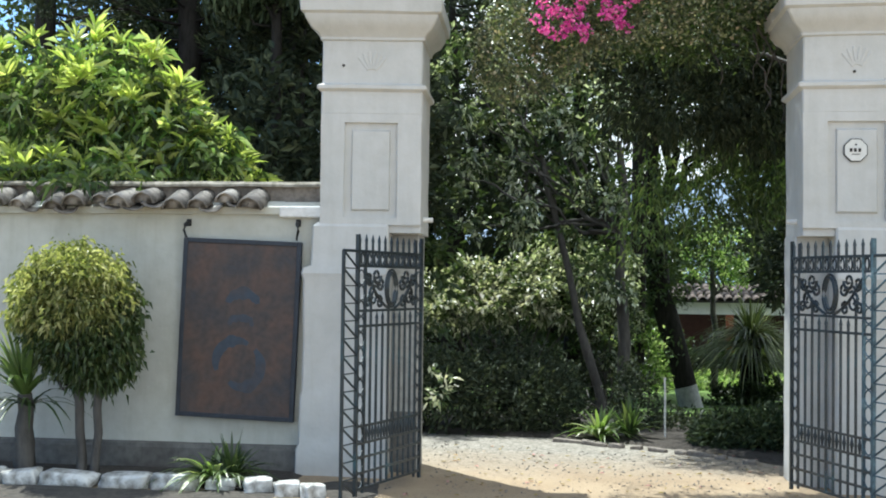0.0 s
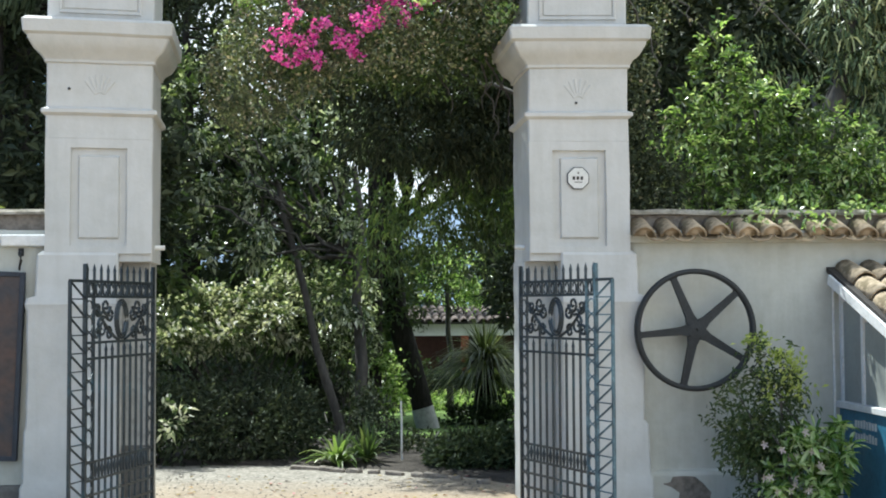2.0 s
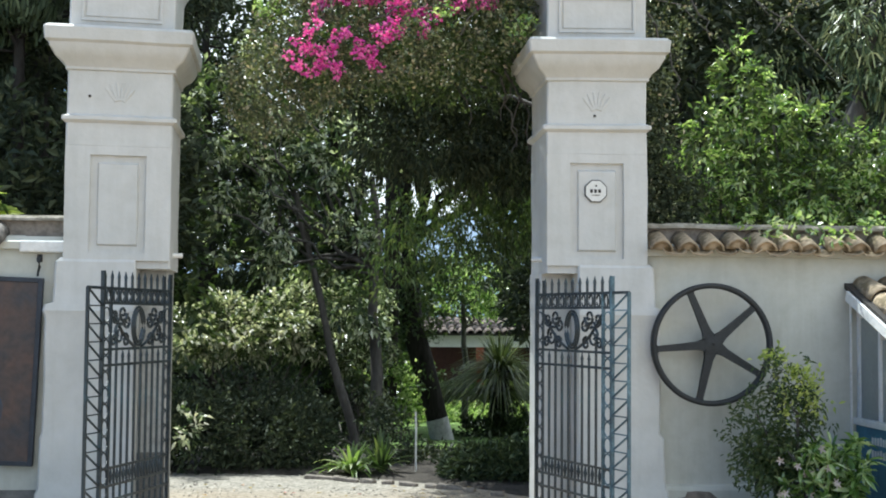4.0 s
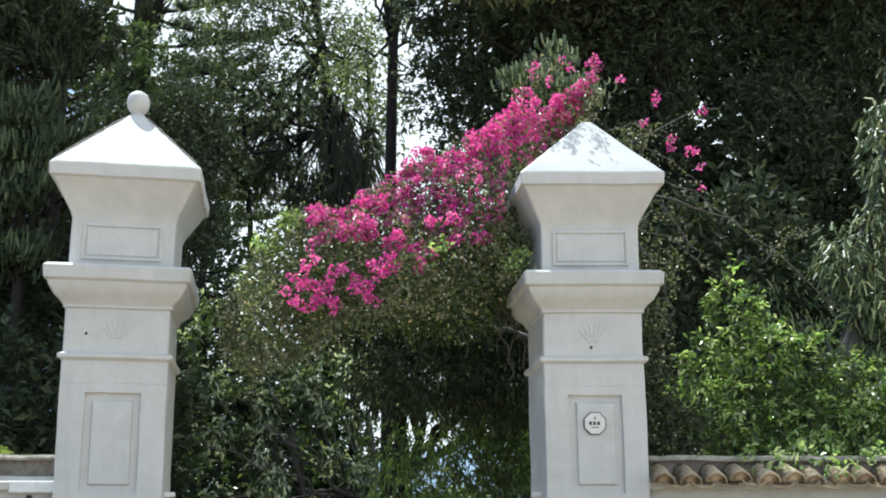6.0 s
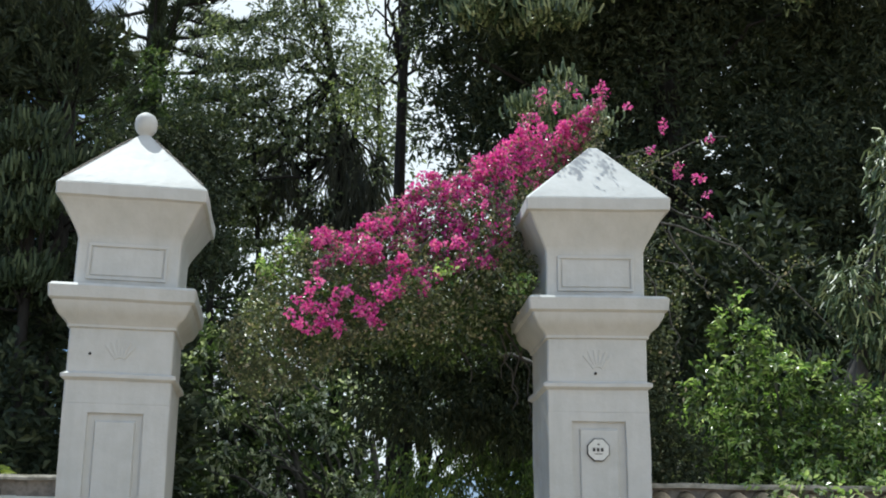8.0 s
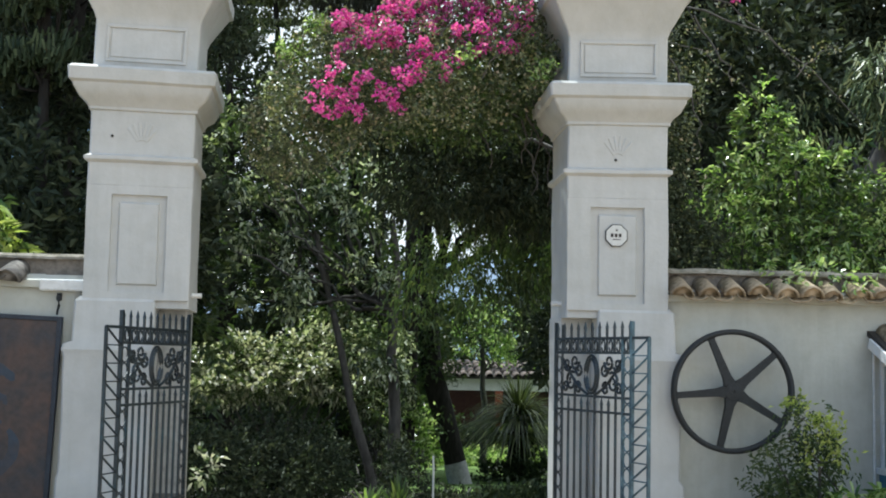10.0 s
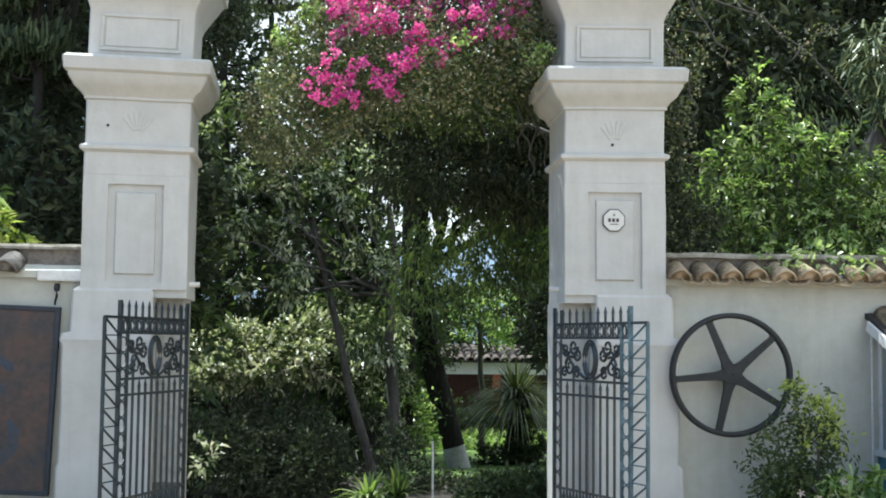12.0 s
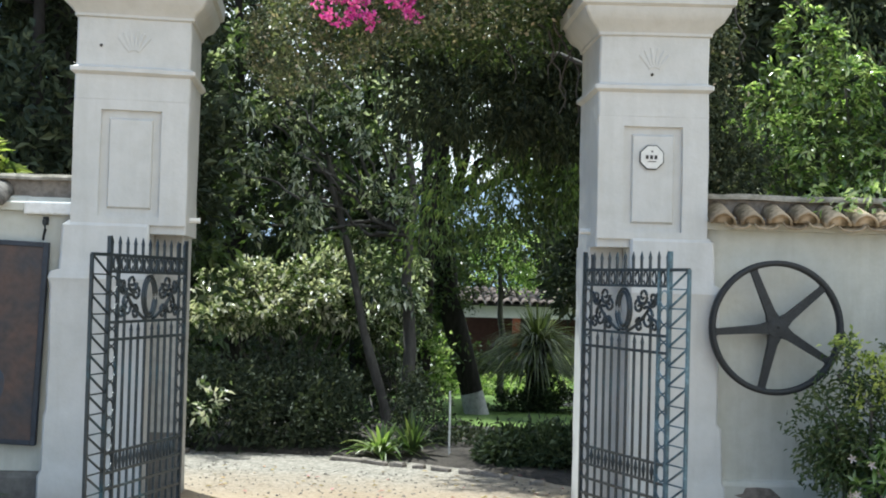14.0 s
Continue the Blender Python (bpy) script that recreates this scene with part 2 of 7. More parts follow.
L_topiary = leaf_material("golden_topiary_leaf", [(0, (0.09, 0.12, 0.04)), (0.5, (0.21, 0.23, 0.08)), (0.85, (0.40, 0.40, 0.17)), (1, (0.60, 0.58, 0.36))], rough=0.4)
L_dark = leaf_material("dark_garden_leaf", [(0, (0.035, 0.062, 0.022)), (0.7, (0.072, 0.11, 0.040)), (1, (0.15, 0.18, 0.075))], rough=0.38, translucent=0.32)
# cypress needles, and the dark leaf colour that paints shaded growth
L_cypress_shade = leaf_material("cypress_and_shaded_leaf", [(0, (0.024, 0.036, 0.020)), (0.7, (0.046, 0.062, 0.034)), (1, (0.10, 0.115, 0.062))], rough=0.7, translucent=0.12, spec=0.3)
L_finger = leaf_material("araucaria_needle", [(0, (0.026, 0.048, 0.020)), (0.40, (0.085, 0.13, 0.05)), (0.78, (0.26, 0.31, 0.14)), (1, (0.46, 0.48, 0.25))], rough=0.45, translucent=0.12, spec=0.5)
L_needle = leaf_material("dark_conifer_needle", [(0, (0.026, 0.042, 0.020)), (0.7, (0.055, 0.08, 0.036)), (1, (0.12, 0.15, 0.075))], rough=0.6, translucent=0.12, spec=0.3)
L_litter = leaf_material("dry_leaf", [(0, (0.20, 0.14, 0.06)), (0.6, (0.42, 0.33, 0.12)), (1, (0.55, 0.22, 0.30))], rough=0.8, translucent=0.1)
L_rust = leaf_material("rusty_needle", [(0, (0.05, 0.042, 0.02)), (0.5, (0.11, 0.06, 0.028)), (1, (0.21, 0.085, 0.035))], rough=0.6, translucent=0.12)
# its lightest tone is a glint put into the leaf colour
L_thin = leaf_material("sparse_tree_leaf", [(0, (0.05, 0.075, 0.028)), (0.5, (0.11, 0.14, 0.055)), (0.8, (0.24, 0.28, 0.12)), (1, (0.46, 0.48, 0.30))], rough=0.36, spec=1.0, thru=1.3, translucent=0.36)
L_moss = leaf_material("hanging_moss", [(0, (0.06, 0.065, 0.05)), (1, (0.12, 0.12, 0.09))], rough=0.9, translucent=0.2)
L_strap = leaf_material("strap_leaf", [(0, (0.09, 0.15, 0.04)), (0.5, (0.20, 0.28, 0.09)), (1, (0.55, 0.58, 0.36))], rough=0.35, spec=0.8)
L_pinkflower = leaf_material("pale_pink_petal", [(0, (0.55, 0.42, 0.44)), (1, (0.75, 0.68, 0.68))], rough=0.6, thru=1.0)

# ground: tan earth in the gateway, grey gravel on the drive
M_ground, n_, l_, o_ = nodes_of("earth_and_gravel")
e_c, e_f = noise_ramp(n_, l_, 1.2, G3((0.27, 0.20, 0.13), (0.38, 0.29, 0.19), (0.44, 0.35, 0.24)))
g_c, g_f = noise_ramp(n_, l_, 22, [(0.35, (0.16, 0.145, 0.12)), (0.5, (0.30, 0.28, 0.24)), (0.65, (0.42, 0.39, 0.34))], detail=8)
k_c, k_f = noise_ramp(n_, l_, 0.9, [(0.0, (0, 0, 0)), (1.0, one)])
t_ = n_.new("ShaderNodeTexCoord")
s_ = n_.new("ShaderNodeSeparateXYZ")
l_.new(t_.outputs["Object"], s_.inputs["Vector"])
z_ = n_.new("ShaderNodeMath")
z_.operation, z_.inputs[1].default_value, z_.inputs[2].default_value = "MULTIPLY_ADD", 0.55, -0.62
l_.new(s_.outputs["Y"], z_.inputs[0])
za_ = n_.new("ShaderNodeMath")
za_.operation, za_.use_clamp = "ADD", True
l_.new(z_.outputs["Value"], za_.inputs[0])
l_.new(k_f, za_.inputs[1])
k_c = za_.outputs["Value"]
fine_c, fine_f = noise_ramp(n_, l_, 60, [(0.3, (0.72, 0.70, 0.68)), (0.6, one)])
gp_ = n_.new("ShaderNodeBsdfPrincipled")
gp_.inputs["Roughness"].default_value = 0.95
l_.new(mix(n_, l_, mix(n_, l_, e_c, g_c, k_c), fine_c, 1.0, "MULTIPLY"), gp_.inputs["Base Color"])
l_.new(bump_of(n_, l_, g_f, 0.6, 0.03), gp_.inputs["Normal"])
l_.new(gp_.outputs["BSDF"], o_.inputs["Surface"])


# ---- builders ----
rng = np.random.default_rng(7)


def mesh_np(name, V, F, mat, smooth=False):
    V, F = np.asarray(V, np.float32), np.asarray(F, np.int32)
    k = F.shape[1]
    me = bpy.data.meshes.new(name)
    me.vertices.add(len(V))
    me.vertices.foreach_set("co", V.ravel())
    me.loops.add(F.size)
    me.loops.foreach_set("vertex_index", F.ravel())
    me.polygons.add(len(F))
    me.polygons.foreach_set("loop_start", np.arange(0, F.size, k, dtype=np.int32))
    me.polygons.foreach_set("use_smooth", np.full(len(F), smooth))
    me.update(calc_edges=True)
    me.materials.append(mat)
    return me


def bm_mesh(name, bm, mat, smooth=False):
    bmesh.ops.recalc_face_normals(bm, faces=bm.faces)
    me = bpy.data.meshes.new(name)
    for f in bm.faces:
        f.smooth = smooth
    bm.to_mesh(me)
    bm.free()
    me.materials.append(mat)
    return me


def part(name, bm, mat, parent, label="", smooth=False, m=None):
    me = bm if isinstance(bm, bpy.types.Mesh) else bm_mesh(name, bm, mat, smooth)
    ob = new(name, me)
    ob.parent = parent
    if m is not None:
        ob.matrix_local = m
    return tagged(ob, label)


def thing(name, at, label, category, group="", kind="", rz=0.0):
    ob = new(name)
    ob.empty_display_size = 0.2
    ob.matrix_world = pose(*at, 0, 0, rz)
    return tagged(ob, label, category, group, kind)


def box(bm, x0, x1, y0, y1, z0, z1, bevel=0.0, m=None):
    vs = [bm.verts.new((x, y, z)) for x in (x0, x1) for y in (y0, y1) for z in (z0, z1)]
    fs = [bm.faces.new([vs[i] for i in q]) for q in ((0, 1, 3, 2), (4, 6, 7, 5), (0, 4, 5, 1), (2, 3, 7, 6), (0, 2, 6, 4), (1, 5, 7, 3))]
    if bevel:
        es = list({e for f in fs for e in f.edges})
        r = bmesh.ops.bevel(bm, geom=es, offset=bevel, segments=2, affect="EDGES", profile=0.5)
        vs = list({v for f in r["faces"] for v in f.verts} | {v for v in vs if v.is_valid})
    if m is not None:
        bmesh.ops.transform(bm, matrix=m, verts=vs)
    return vs


def loft(bm, rings, caps=True):
    """Closed rings of equal count joined by quads."""
    vv = [[bm.verts.new(p) for p in r] for r in rings]
    n = len(vv[0])
    for a, b in zip(vv, vv[1:]):
        for i in range(n):
            bm.faces.new((a[i], a[(i + 1) % n], b[(i + 1) % n], b[i]))
    if caps:
        bm.faces.new(vv[0][::-1])
        bm.faces.new(vv[-1])
    return vv


def rect(x0, x1, y0, y1, z, c=0.012):
    """A rectangle with clipped corners, as a ring."""
    return [(x0 + c, y0, z), (x1 - c, y0, z), (x1, y0 + c, z), (x1, y1 - c, z), (x1 - c, y1, z), (x0 + c, y1, z), (x0, y1 - c, z), (x0, y0 + c, z)]


def tube(pts, radii, sides=8, wobble=0.0):
    """Vertices and quads of a tapered tube along points."""
    P = np.asarray(pts, float)
    r = np.broadcast_to(np.asarray(radii, float), (len(P),))
    T = np.gradient(P, axis=0)
    T /= np.linalg.norm(T, axis=1)[:, None] + 1e-9
    ref = np.array([0.0, 0, 1]) if abs(T[:, 2]).mean() < 0.8 else np.array([1.0, 0, 0])
    A = np.cross(T, ref)
    A /= np.linalg.norm(A, axis=1)[:, None] + 1e-9
    B = np.cross(T, A)
    ang = np.linspace(0, 2 * np.pi, sides, endpoint=False)
    rr = r[:, None] * (1 + wobble * rng.normal(size=(len(P), sides)))
    V = P[:, None, :] + rr[..., None] * (A[:, None, :] * np.cos(ang)[None, :, None] + B[:, None, :] * np.sin(ang)[None, :, None])
    i = np.arange(len(P) - 1)[:, None] * sides
    j = np.arange(sides)[None, :]
    k = (j + 1) % sides
    F = np.stack([i + j, i + k, i + sides + k, i + sides + j], -1).reshape(-1, 4)
    return V.reshape(-1, 3), F


def tubes(list_of):
    Vs, Fs, o = [], [], 0
    for V, F in list_of:
        Vs.append(V)
        Fs.append(F + o)
        o += len(V)
    return np.concatenate(Vs), np.concatenate(Fs)


def bend(p0, p1, sag=0.0, n=6, jitter=0.0, up=(0, 0, 1)):
    t = np.linspace(0, 1, n)[:, None]
    P = np.asarray(p0) * (1 - t) + np.asarray(p1) * t + np.asarray(up) * sag * 4 * t * (1 - t)
    if jitter:
        J = rng.normal(size=P.shape) * jitter
        J[0] = J[-1] = 0
        P = P + J
    return P


def push(blobs, dy):
    """The same blobs set farther back along the sight lines from the road."""
    out = []
    for x, y, z, a, b, c in blobs:
        k = (y + 11 + dy) / (y + 11)
        out.append((0.06 + (x - 0.06) * k, y + dy, 1.65 + (z - 1.65) * k, a * k, b * k, c * k))
    return out


ROAD_EYE = np.array([0.06, -11.0, 1.65])


def grown(V, k):
    """A plant laid out at one distance from the road, set k times as far off and as large."""
    return ROAD_EYE + (np.asarray(V, float) - ROAD_EYE) * k


def unit(v):
    return v / (np.linalg.norm(v, axis=-1, keepdims=True) + 1e-9)


def leaves_at(P, D, length, width, fold=0.25, spread=0.35, shape=2, droop=0.0, roll=1.5):
    """Leaves at points P along directions D: folded blades, two or six faces each."""
    n = len(P)
    L = length * rng.uniform(0.65, 1.25, (n, 1))
    W = width * rng.uniform(0.7, 1.2, (n, 1))
    D = unit(D + spread * rng.normal(size=D.shape))
    S = unit(np.cross(D, rng.normal(size=D.shape) * roll + np.array([0, 0, 1.0])))
    N = np.cross(S, D)
    down = np.array([0, 0, -1.0])
    if shape == 2:
        mid = P + D * L * 0.45
        V = np.stack([P, mid + S * W * 0.5 + N * W * fold, P + D * L + down * L * droop, mid - S * W * 0.5 + N * W * fold], 1)
        F = np.array([[0, 1, 2], [0, 2, 3]])
    else:
        a, b = P + D * L * 0.3 + down * L * droop * 0.1, P + D * L * 0.68 + down * L * droop * 0.45
        up = N * W * fold
        V = np.stack([P, a + S * W * 0.42 + up, a, a - S * W * 0.42 + up, b + S * W * 0.45 + up, b, b - S * W * 0.45 + up,
                      P + D * L + down * L * droop], 1)
        F = np.array([[0, 1, 2], [0, 2, 3], [1, 4, 2], [2, 4, 5], [2, 5, 3], [3, 5, 6], [4, 7, 5], [5, 7, 6]])
    k = V.shape[1]
    return V.reshape(-1, 3), (F[None] + np.arange(n)[:, None, None] * k).reshape(-1, 3)


def in_blobs(blobs, n, shell=0.55):
    """Points in ellipsoids (x, y, z, rx, ry, rz), denser near the skin, and the outward ways."""
    B = np.asarray(blobs, float)
    w = (B[:, 3] * B[:, 4] * B[:, 5]) ** 0.7
    k = rng.choice(len(B), n, p=w / w.sum())
    u = unit(rng.normal(size=(n, 3)))
    r = (shell + (1 - shell) * rng.random((n, 1)) ** 0.6) * rng.uniform(0.82, 1.1, (n, 1))
    return B[k, :3] + u * r * B[k, 3:], u


def foliage(blobs, twigs, per, length, width, twig=0.18, up=0.5, shell=0.5, shape=2, droop=0.1, spread=0.7, floor=None, fold=0.25, clump=0, size=0.1, roll=1.5):
    if clump:
        C0, u0 = in_blobs(blobs, max(1, twigs // clump), shell)
        C = np.repeat(C0, clump, 0) + rng.normal(size=(len(C0) * clump, 3)) * size
        u = unit(np.repeat(u0, clump, 0) + 0.7 * rng.normal(size=C.shape))
    else:
        C, u = in_blobs(blobs, twigs, shell)
    if floor is not None:
        keep = C[:, 2] > floor
        C, u = C[keep], u[keep]
    d = unit(u + np.array([0, 0, up]) + 0.5 * rng.normal(size=u.shape))
    s = rng.random((len(C), per, 1))
    P = (C[:, None] + d[:, None] * twig * s + 0.03 * rng.normal(size=(len(C), per, 3))).reshape(-1, 3)
    D = np.repeat(d[:, None], per, 1).reshape(-1, 3)
    return leaves_at(P, D, length, width, spread=spread, shape=shape, droop=droop, fold=fold, roll=roll)


def fingers(blobs, clumps, per, length, thick, shell=0.7, fan=0.5, up=0.9, scatter=0.55):
    """Clumps of upturned needle-clad branchlets."""
    C, u = in_blobs(blobs, clumps, shell)
    n = len(C) * per
    base = np.repeat(C, per, 0) + rng.normal(size=(n, 3)) * length * scatter * np.array([1.0, 1.0, 0.45])
    out = np.repeat(u, per, 0) * 0.6 + rng.normal(size=(n, 3)) * fan
    L = length * rng.uniform(0.6, 1.3, (n, 1))
    d1 = unit(out + np.array([0, 0, up * 0.3]))
    d2 = unit(out * 0.35 + np.array([0, 0, up]))
    p1 = base + d1 * L * 0.4
    p2 = p1 + d2 * L * 0.6
    a = unit(np.cross(d2, rng.normal(size=(n, 3))))
    b = np.cross(d2, a)
    rings = []
    for p, r in ((base, 0.7), (p1, 1.0), (p2 - d2 * L * 0.08, 0.85)):
        for q in range(3):
            c, s = math.cos(q * 2.0944), math.sin(q * 2.0944)
            rings.append(p + (a * c + b * s) * thick * r)
    V = np.stack(rings + [p2], 1)
    F = []
    for lv in (0, 3):
        for q in range(3):
            w = (q + 1) % 3
            F += [[lv + q, lv + w, lv + 3 + w], [lv + q, lv + 3 + w, lv + 3 + q]]
    F += [[6, 7, 9], [7, 8, 9], [8, 6, 9]]
    return V.reshape(-1, 3), (np.array(F)[None] + np.arange(n)[:, None, None] * 10).reshape(-1, 3)


def joined(*sets):
    return tubes(sets)


def limbs_to(base, tips, r0, mid=0.5, jitter=0.08, sides=6):
    out = []
    for t in tips:
        P = bend(base, t, sag=0.0, n=7, jitter=jitter)
        out.append(tube(P, np.linspace(r0, r0 * 0.25, 7), sides))
    return out


STUFF = ("bract_foliage", "twig_frame", "needle_foliage", "branchlet_foliage", "rusty_foliage", "shaded_side", "overhang", "shaded_tuft")


def plant(name, at, label, category, stems, leafsets, bark, group="", k=1.0):
    """A plant with stems (tube sets) and one crown mesh for each leaf material."""
    if k != 1.0:
        x, y, _ = grown(at, k)
        at = (x, y, ground_z(x, y))
    ob = thing(name, at, label, category, group)
    o = np.array(at)
    for nm, sets in stems:
        for V, F in (sets if isinstance(sets, list) else [sets]):
            sp = part(nm, mesh_np(nm, grown(V, k) - o, F, bark, True), None, ob)
            if nm in STUFF:
                tagged(sp, kind="stuff")
    for nm, sets, mat in leafsets:
        for V, F in (sets if isinstance(sets, list) else [sets]):
            lp = part(nm, mesh_np(nm, grown(V, k) - o, F, mat), None, ob)
            if nm in STUFF:
                tagged(lp, kind="stuff")
    return ob


# ---- ground ----
GZ = -0.08


def fall(y):
    """The garden falls away gently behind the gate."""
    t = min(max(y - 3.2, 0.0), 11.8)
    return -0.075 * (t - 0.7 * (1 - math.exp(-t / 0.7))) - 0.03 * min(max(y - 15.0, 0.0), 18.0)


def ground_z(x, y):
    return GZ + fall(y) + 0.03 * noise.noise((x * 0.5, y * 0.5, 0.3)) + 0.012 * noise.noise((x * 1.9, y * 1.9, 5.0))


xs = np.concatenate([[-3000, -600, -120, -50, -25], np.arange(-14, 14.01, 0.35), [25, 50, 120, 600, 3000]])
ys = np.concatenate([[-3000, -600, -120, -50, -25], np.arange(-14, 32.01, 0.35), [36, 60, 120, 600, 3000]])
gv = []
for y in ys:
    for x in xs:
        h = 0.03 * noise.noise((x * 0.5, y * 0.5, 0.3)) + 0.012 * noise.noise((x * 1.9, y * 1.9, 5.0)) if abs(x) < 15 and -15 < y < 33 else 0
        gv.append((x, y, GZ + fall(y) + h - (0.02 * max(0.0, y - 60) ** 0.5 if y > 60 else 0)))
nx = len(xs)
gi = (np.arange(len(ys) - 1)[:, None] * nx + np.arange(nx - 1)[None]).ravel()
ground = new("ground", mesh_np("ground", gv, np.stack([gi, gi + 1, gi + nx + 1, gi + nx], 1), M_ground, True))
tagged(ground, "tan packed earth and grey gravel drive in dappled shade", "ground", kind="structure")


def patch(name, outline, z, mat, label, category, hump=0.05, n=26):
    """A low mound filling an outline (x, y)."""
    O = np.asarray(outline, float)
    c = O.mean(0)
    t = np.linspace(0, len(O), 60, endpoint=False)
    i = t.astype(int)
    f = (t - i)[:, None]
    ring = O[i] * (1 - f) + O[(i + 1) % len(O)] * f
    V, F = [], []
    for k in range(9):
        s = k / 8
        q = c + (ring - c) * (0.02 + 0.98 * s)
        for x, y in q:
            V.append((x, y, z + fall(y) + hump * (1 - s ** 6) + 0.02 * noise.noise((x * 3, y * 3, 1)) * (1 - s ** 6) - (0.06 if k == 8 else 0)))
    for k in range(8):
        for j in range(60):
            F.append((k * 60 + j, k * 60 + (j + 1) % 60, (k + 1) * 60 + (j + 1) % 60, (k + 1) * 60 + j))
    ob = new(name, mesh_np(name, V, F, mat, True))
    return tagged(ob, label, category, kind="structure")


patch("soil_bed", [(-9.5, -0.78), (-5, -0.78), (-3, -0.85), (-2.3, -1.15), (-2.25, 0.05), (-9.5, 0.05)], GZ, M_soil, "dark soil bed along the white wall", "soil", 0.06)
# dark patch standing for the shadow on the ground by stones and leaf
patch("verge", [(-9.5, -4.5), (-4.0, -4.2), (-2.3, -3.0), (-1.35, -1.9), (-1.5, -1.0), (-1.62, -0.12), (-2.2, -0.12), (-2.35, -1.1), (-2.6, -1.08), (-5, -0.9), (-9.5, -0.9)], GZ, M_verge, "packed earth before the stones, shade put into its dark colour", "earth", 0.015)
patch("soil_bed_east", [(2.9, -0.9), (4.3, -0.95), (4.35, 0.05), (2.75, 0.05)], GZ, M_soil, "dark soil bed at the foot of the wall", "soil", 0.05)
patch("soil_bed_garden", [(-2.4, 3.45), (-1.2, 3.02), (-0.22, 2.70), (0.94, 2.0), (1.66, 1.25), (2.6, 0.95), (3.6, 4.5), (3.0, 10.9), (0.4, 11.2), (-3.0, 13.5)], GZ, M_soil,
      "dark planted soil bed beside the drive", "soil", 0.07)
patch("lawn", [(-8, 14.0), (0.4, 11.0), (3.0, 10.6), (5.0, 10.2), (10, 10.2), (13, 25.6), (-8, 25.6)], GZ, M_grass, "sunlit mown green lawn behind the gate", "lawn", 0.10)

patch("garden_path", [(2.2, 18.3), (4.5, 18.1), (11.0, 18.0), (11.0, 19.3), (4.5, 19.4), (2.2, 19.2)], GZ, M_path, "pale gravel path crossing the lawn", "path", 0.14)

# ---- garden wall on both sides of the gate, tile-capped ----
def wall_piece(name, x0, x1, label):
    ob = thing(name, ((x0 + x1) / 2, 0.10, GZ - 0.1), label, "wall", kind="structure")
    o = Vector(((x0 + x1) / 2, 0.10, GZ - 0.1))
    m = Matrix.Translation(-o)
    bm = bmesh.new()
    # uneven hand-laid face
    nxx, nz = int((x1 - x0) / 0.2), 14
    for face_y, sgn in ((0.10, -1), (0.48, 1)):
        grid = [[bm.verts.new((x0 + (x1 - x0) * i / nxx, face_y + sgn * 0.014 * noise.noise((i * 0.25, j * 0.35, face_y * 9)), GZ - 0.1 + (2.31 - GZ + 0.1) * j / nz))
                 for i in range(nxx + 1)] for j in range(nz + 1)]
        for j in range(nz):
            for i in range(nxx):
                bm.faces.new((grid[j][i], grid[j][i + 1], grid[j + 1][i + 1], grid[j + 1][i]))
        if face_y < 0.2:
            front = grid
        else:
            rear = grid
    for i in range(nxx):
        bm.faces.new((front[-1][i], front[-1][i + 1], rear[-1][i + 1], rear[-1][i]))
    for i in (0, nxx):
        for j in range(nz):
            bm.faces.new((front[j][i], front[j + 1][i], rear[j + 1][i], rear[j][i]))
    bmesh.ops.transform(bm, matrix=m, verts=bm.verts)
    part("wall_body", bm, M_wall, ob, smooth=True)
    bm = bmesh.new()
    t = 0.17 if x0 < 0 else 0.22
    loft(bm, [[(x, 0.11, GZ - .1), (x, 0.045, GZ - .1), (x, 0.045, t - 0.05), (x, 0.06, t - 0.015), (x, 0.11, t)] for x in (x0, x1)])
    bmesh.ops.transform(bm, matrix=m, verts=bm.verts)
    # west plinth is darker, with the shade at the wall's foot coloured in
    part("plinth", bm, M_base_shade if x0 < 0 else M_wall, ob, "scuffed low plinth")
    return ob, m


wall_west, mw = wall_piece("wall_west", -16.0, -2.45, "hand-plastered white garden wall with a tiled coping")
wall_east, me_ = wall_piece("wall_east", 2.50, 16.0, "hand-plastered white garden wall with a clay-tiled coping")


def tile_mesh(name, mat, r0=0.10, r1=0.118, length=0.47, t=0.016, under=False, plug=False):
    """A tapered half-round clay tile, its low end towards -y."""
    bm = bmesh.new()
    rings = []
    for k, (y, r) in enumerate(((-length, r1), (-length * 0.5, (r0 + r1) / 2), (0, r0))):
        ring = []
        for a in np.linspace(0.06, math.pi - 0.06, 9):
            ring.append((r * math.cos(a), y, r * math.sin(a) - 0.03))
        for a in np.linspace(math.pi - 0.06, 0.06, 9):
            ring.append(((r - t) * math.cos(a), y, (r - t) * math.sin(a) - 0.03))
        if under:
            ring = [(x, yy, -zz * 0.42) for x, yy, zz in ring]
        rings.append(ring)
    loft(bm, rings)
    if plug:
        arc = [((r1 - 0.6 * t) * math.cos(a), (r1 - 0.6 * t) * math.sin(a) - 0.03) for a in np.linspace(0.0, math.pi, 9)]
        loft(bm, [[(x, -length + d, z) for x, z in arc] for d in (0.035, 0.06)])
    return bm_mesh(name, bm, mat, True)


# ---- gate pillars ----
def shell_relief(bm, y, z0):
    for k, a in enumerate(np.linspace(-38, 38, 6)):
        m = Matrix.Translation((0, y, z0)) @ Matrix.Rotation(radians(a), 4, "Y")
        box(bm, -0.011, 0.011, -0.007, 0.012, 0.05, 0.19 + 0.02 * math.cos(radians(a * 2)), 0.004, m)


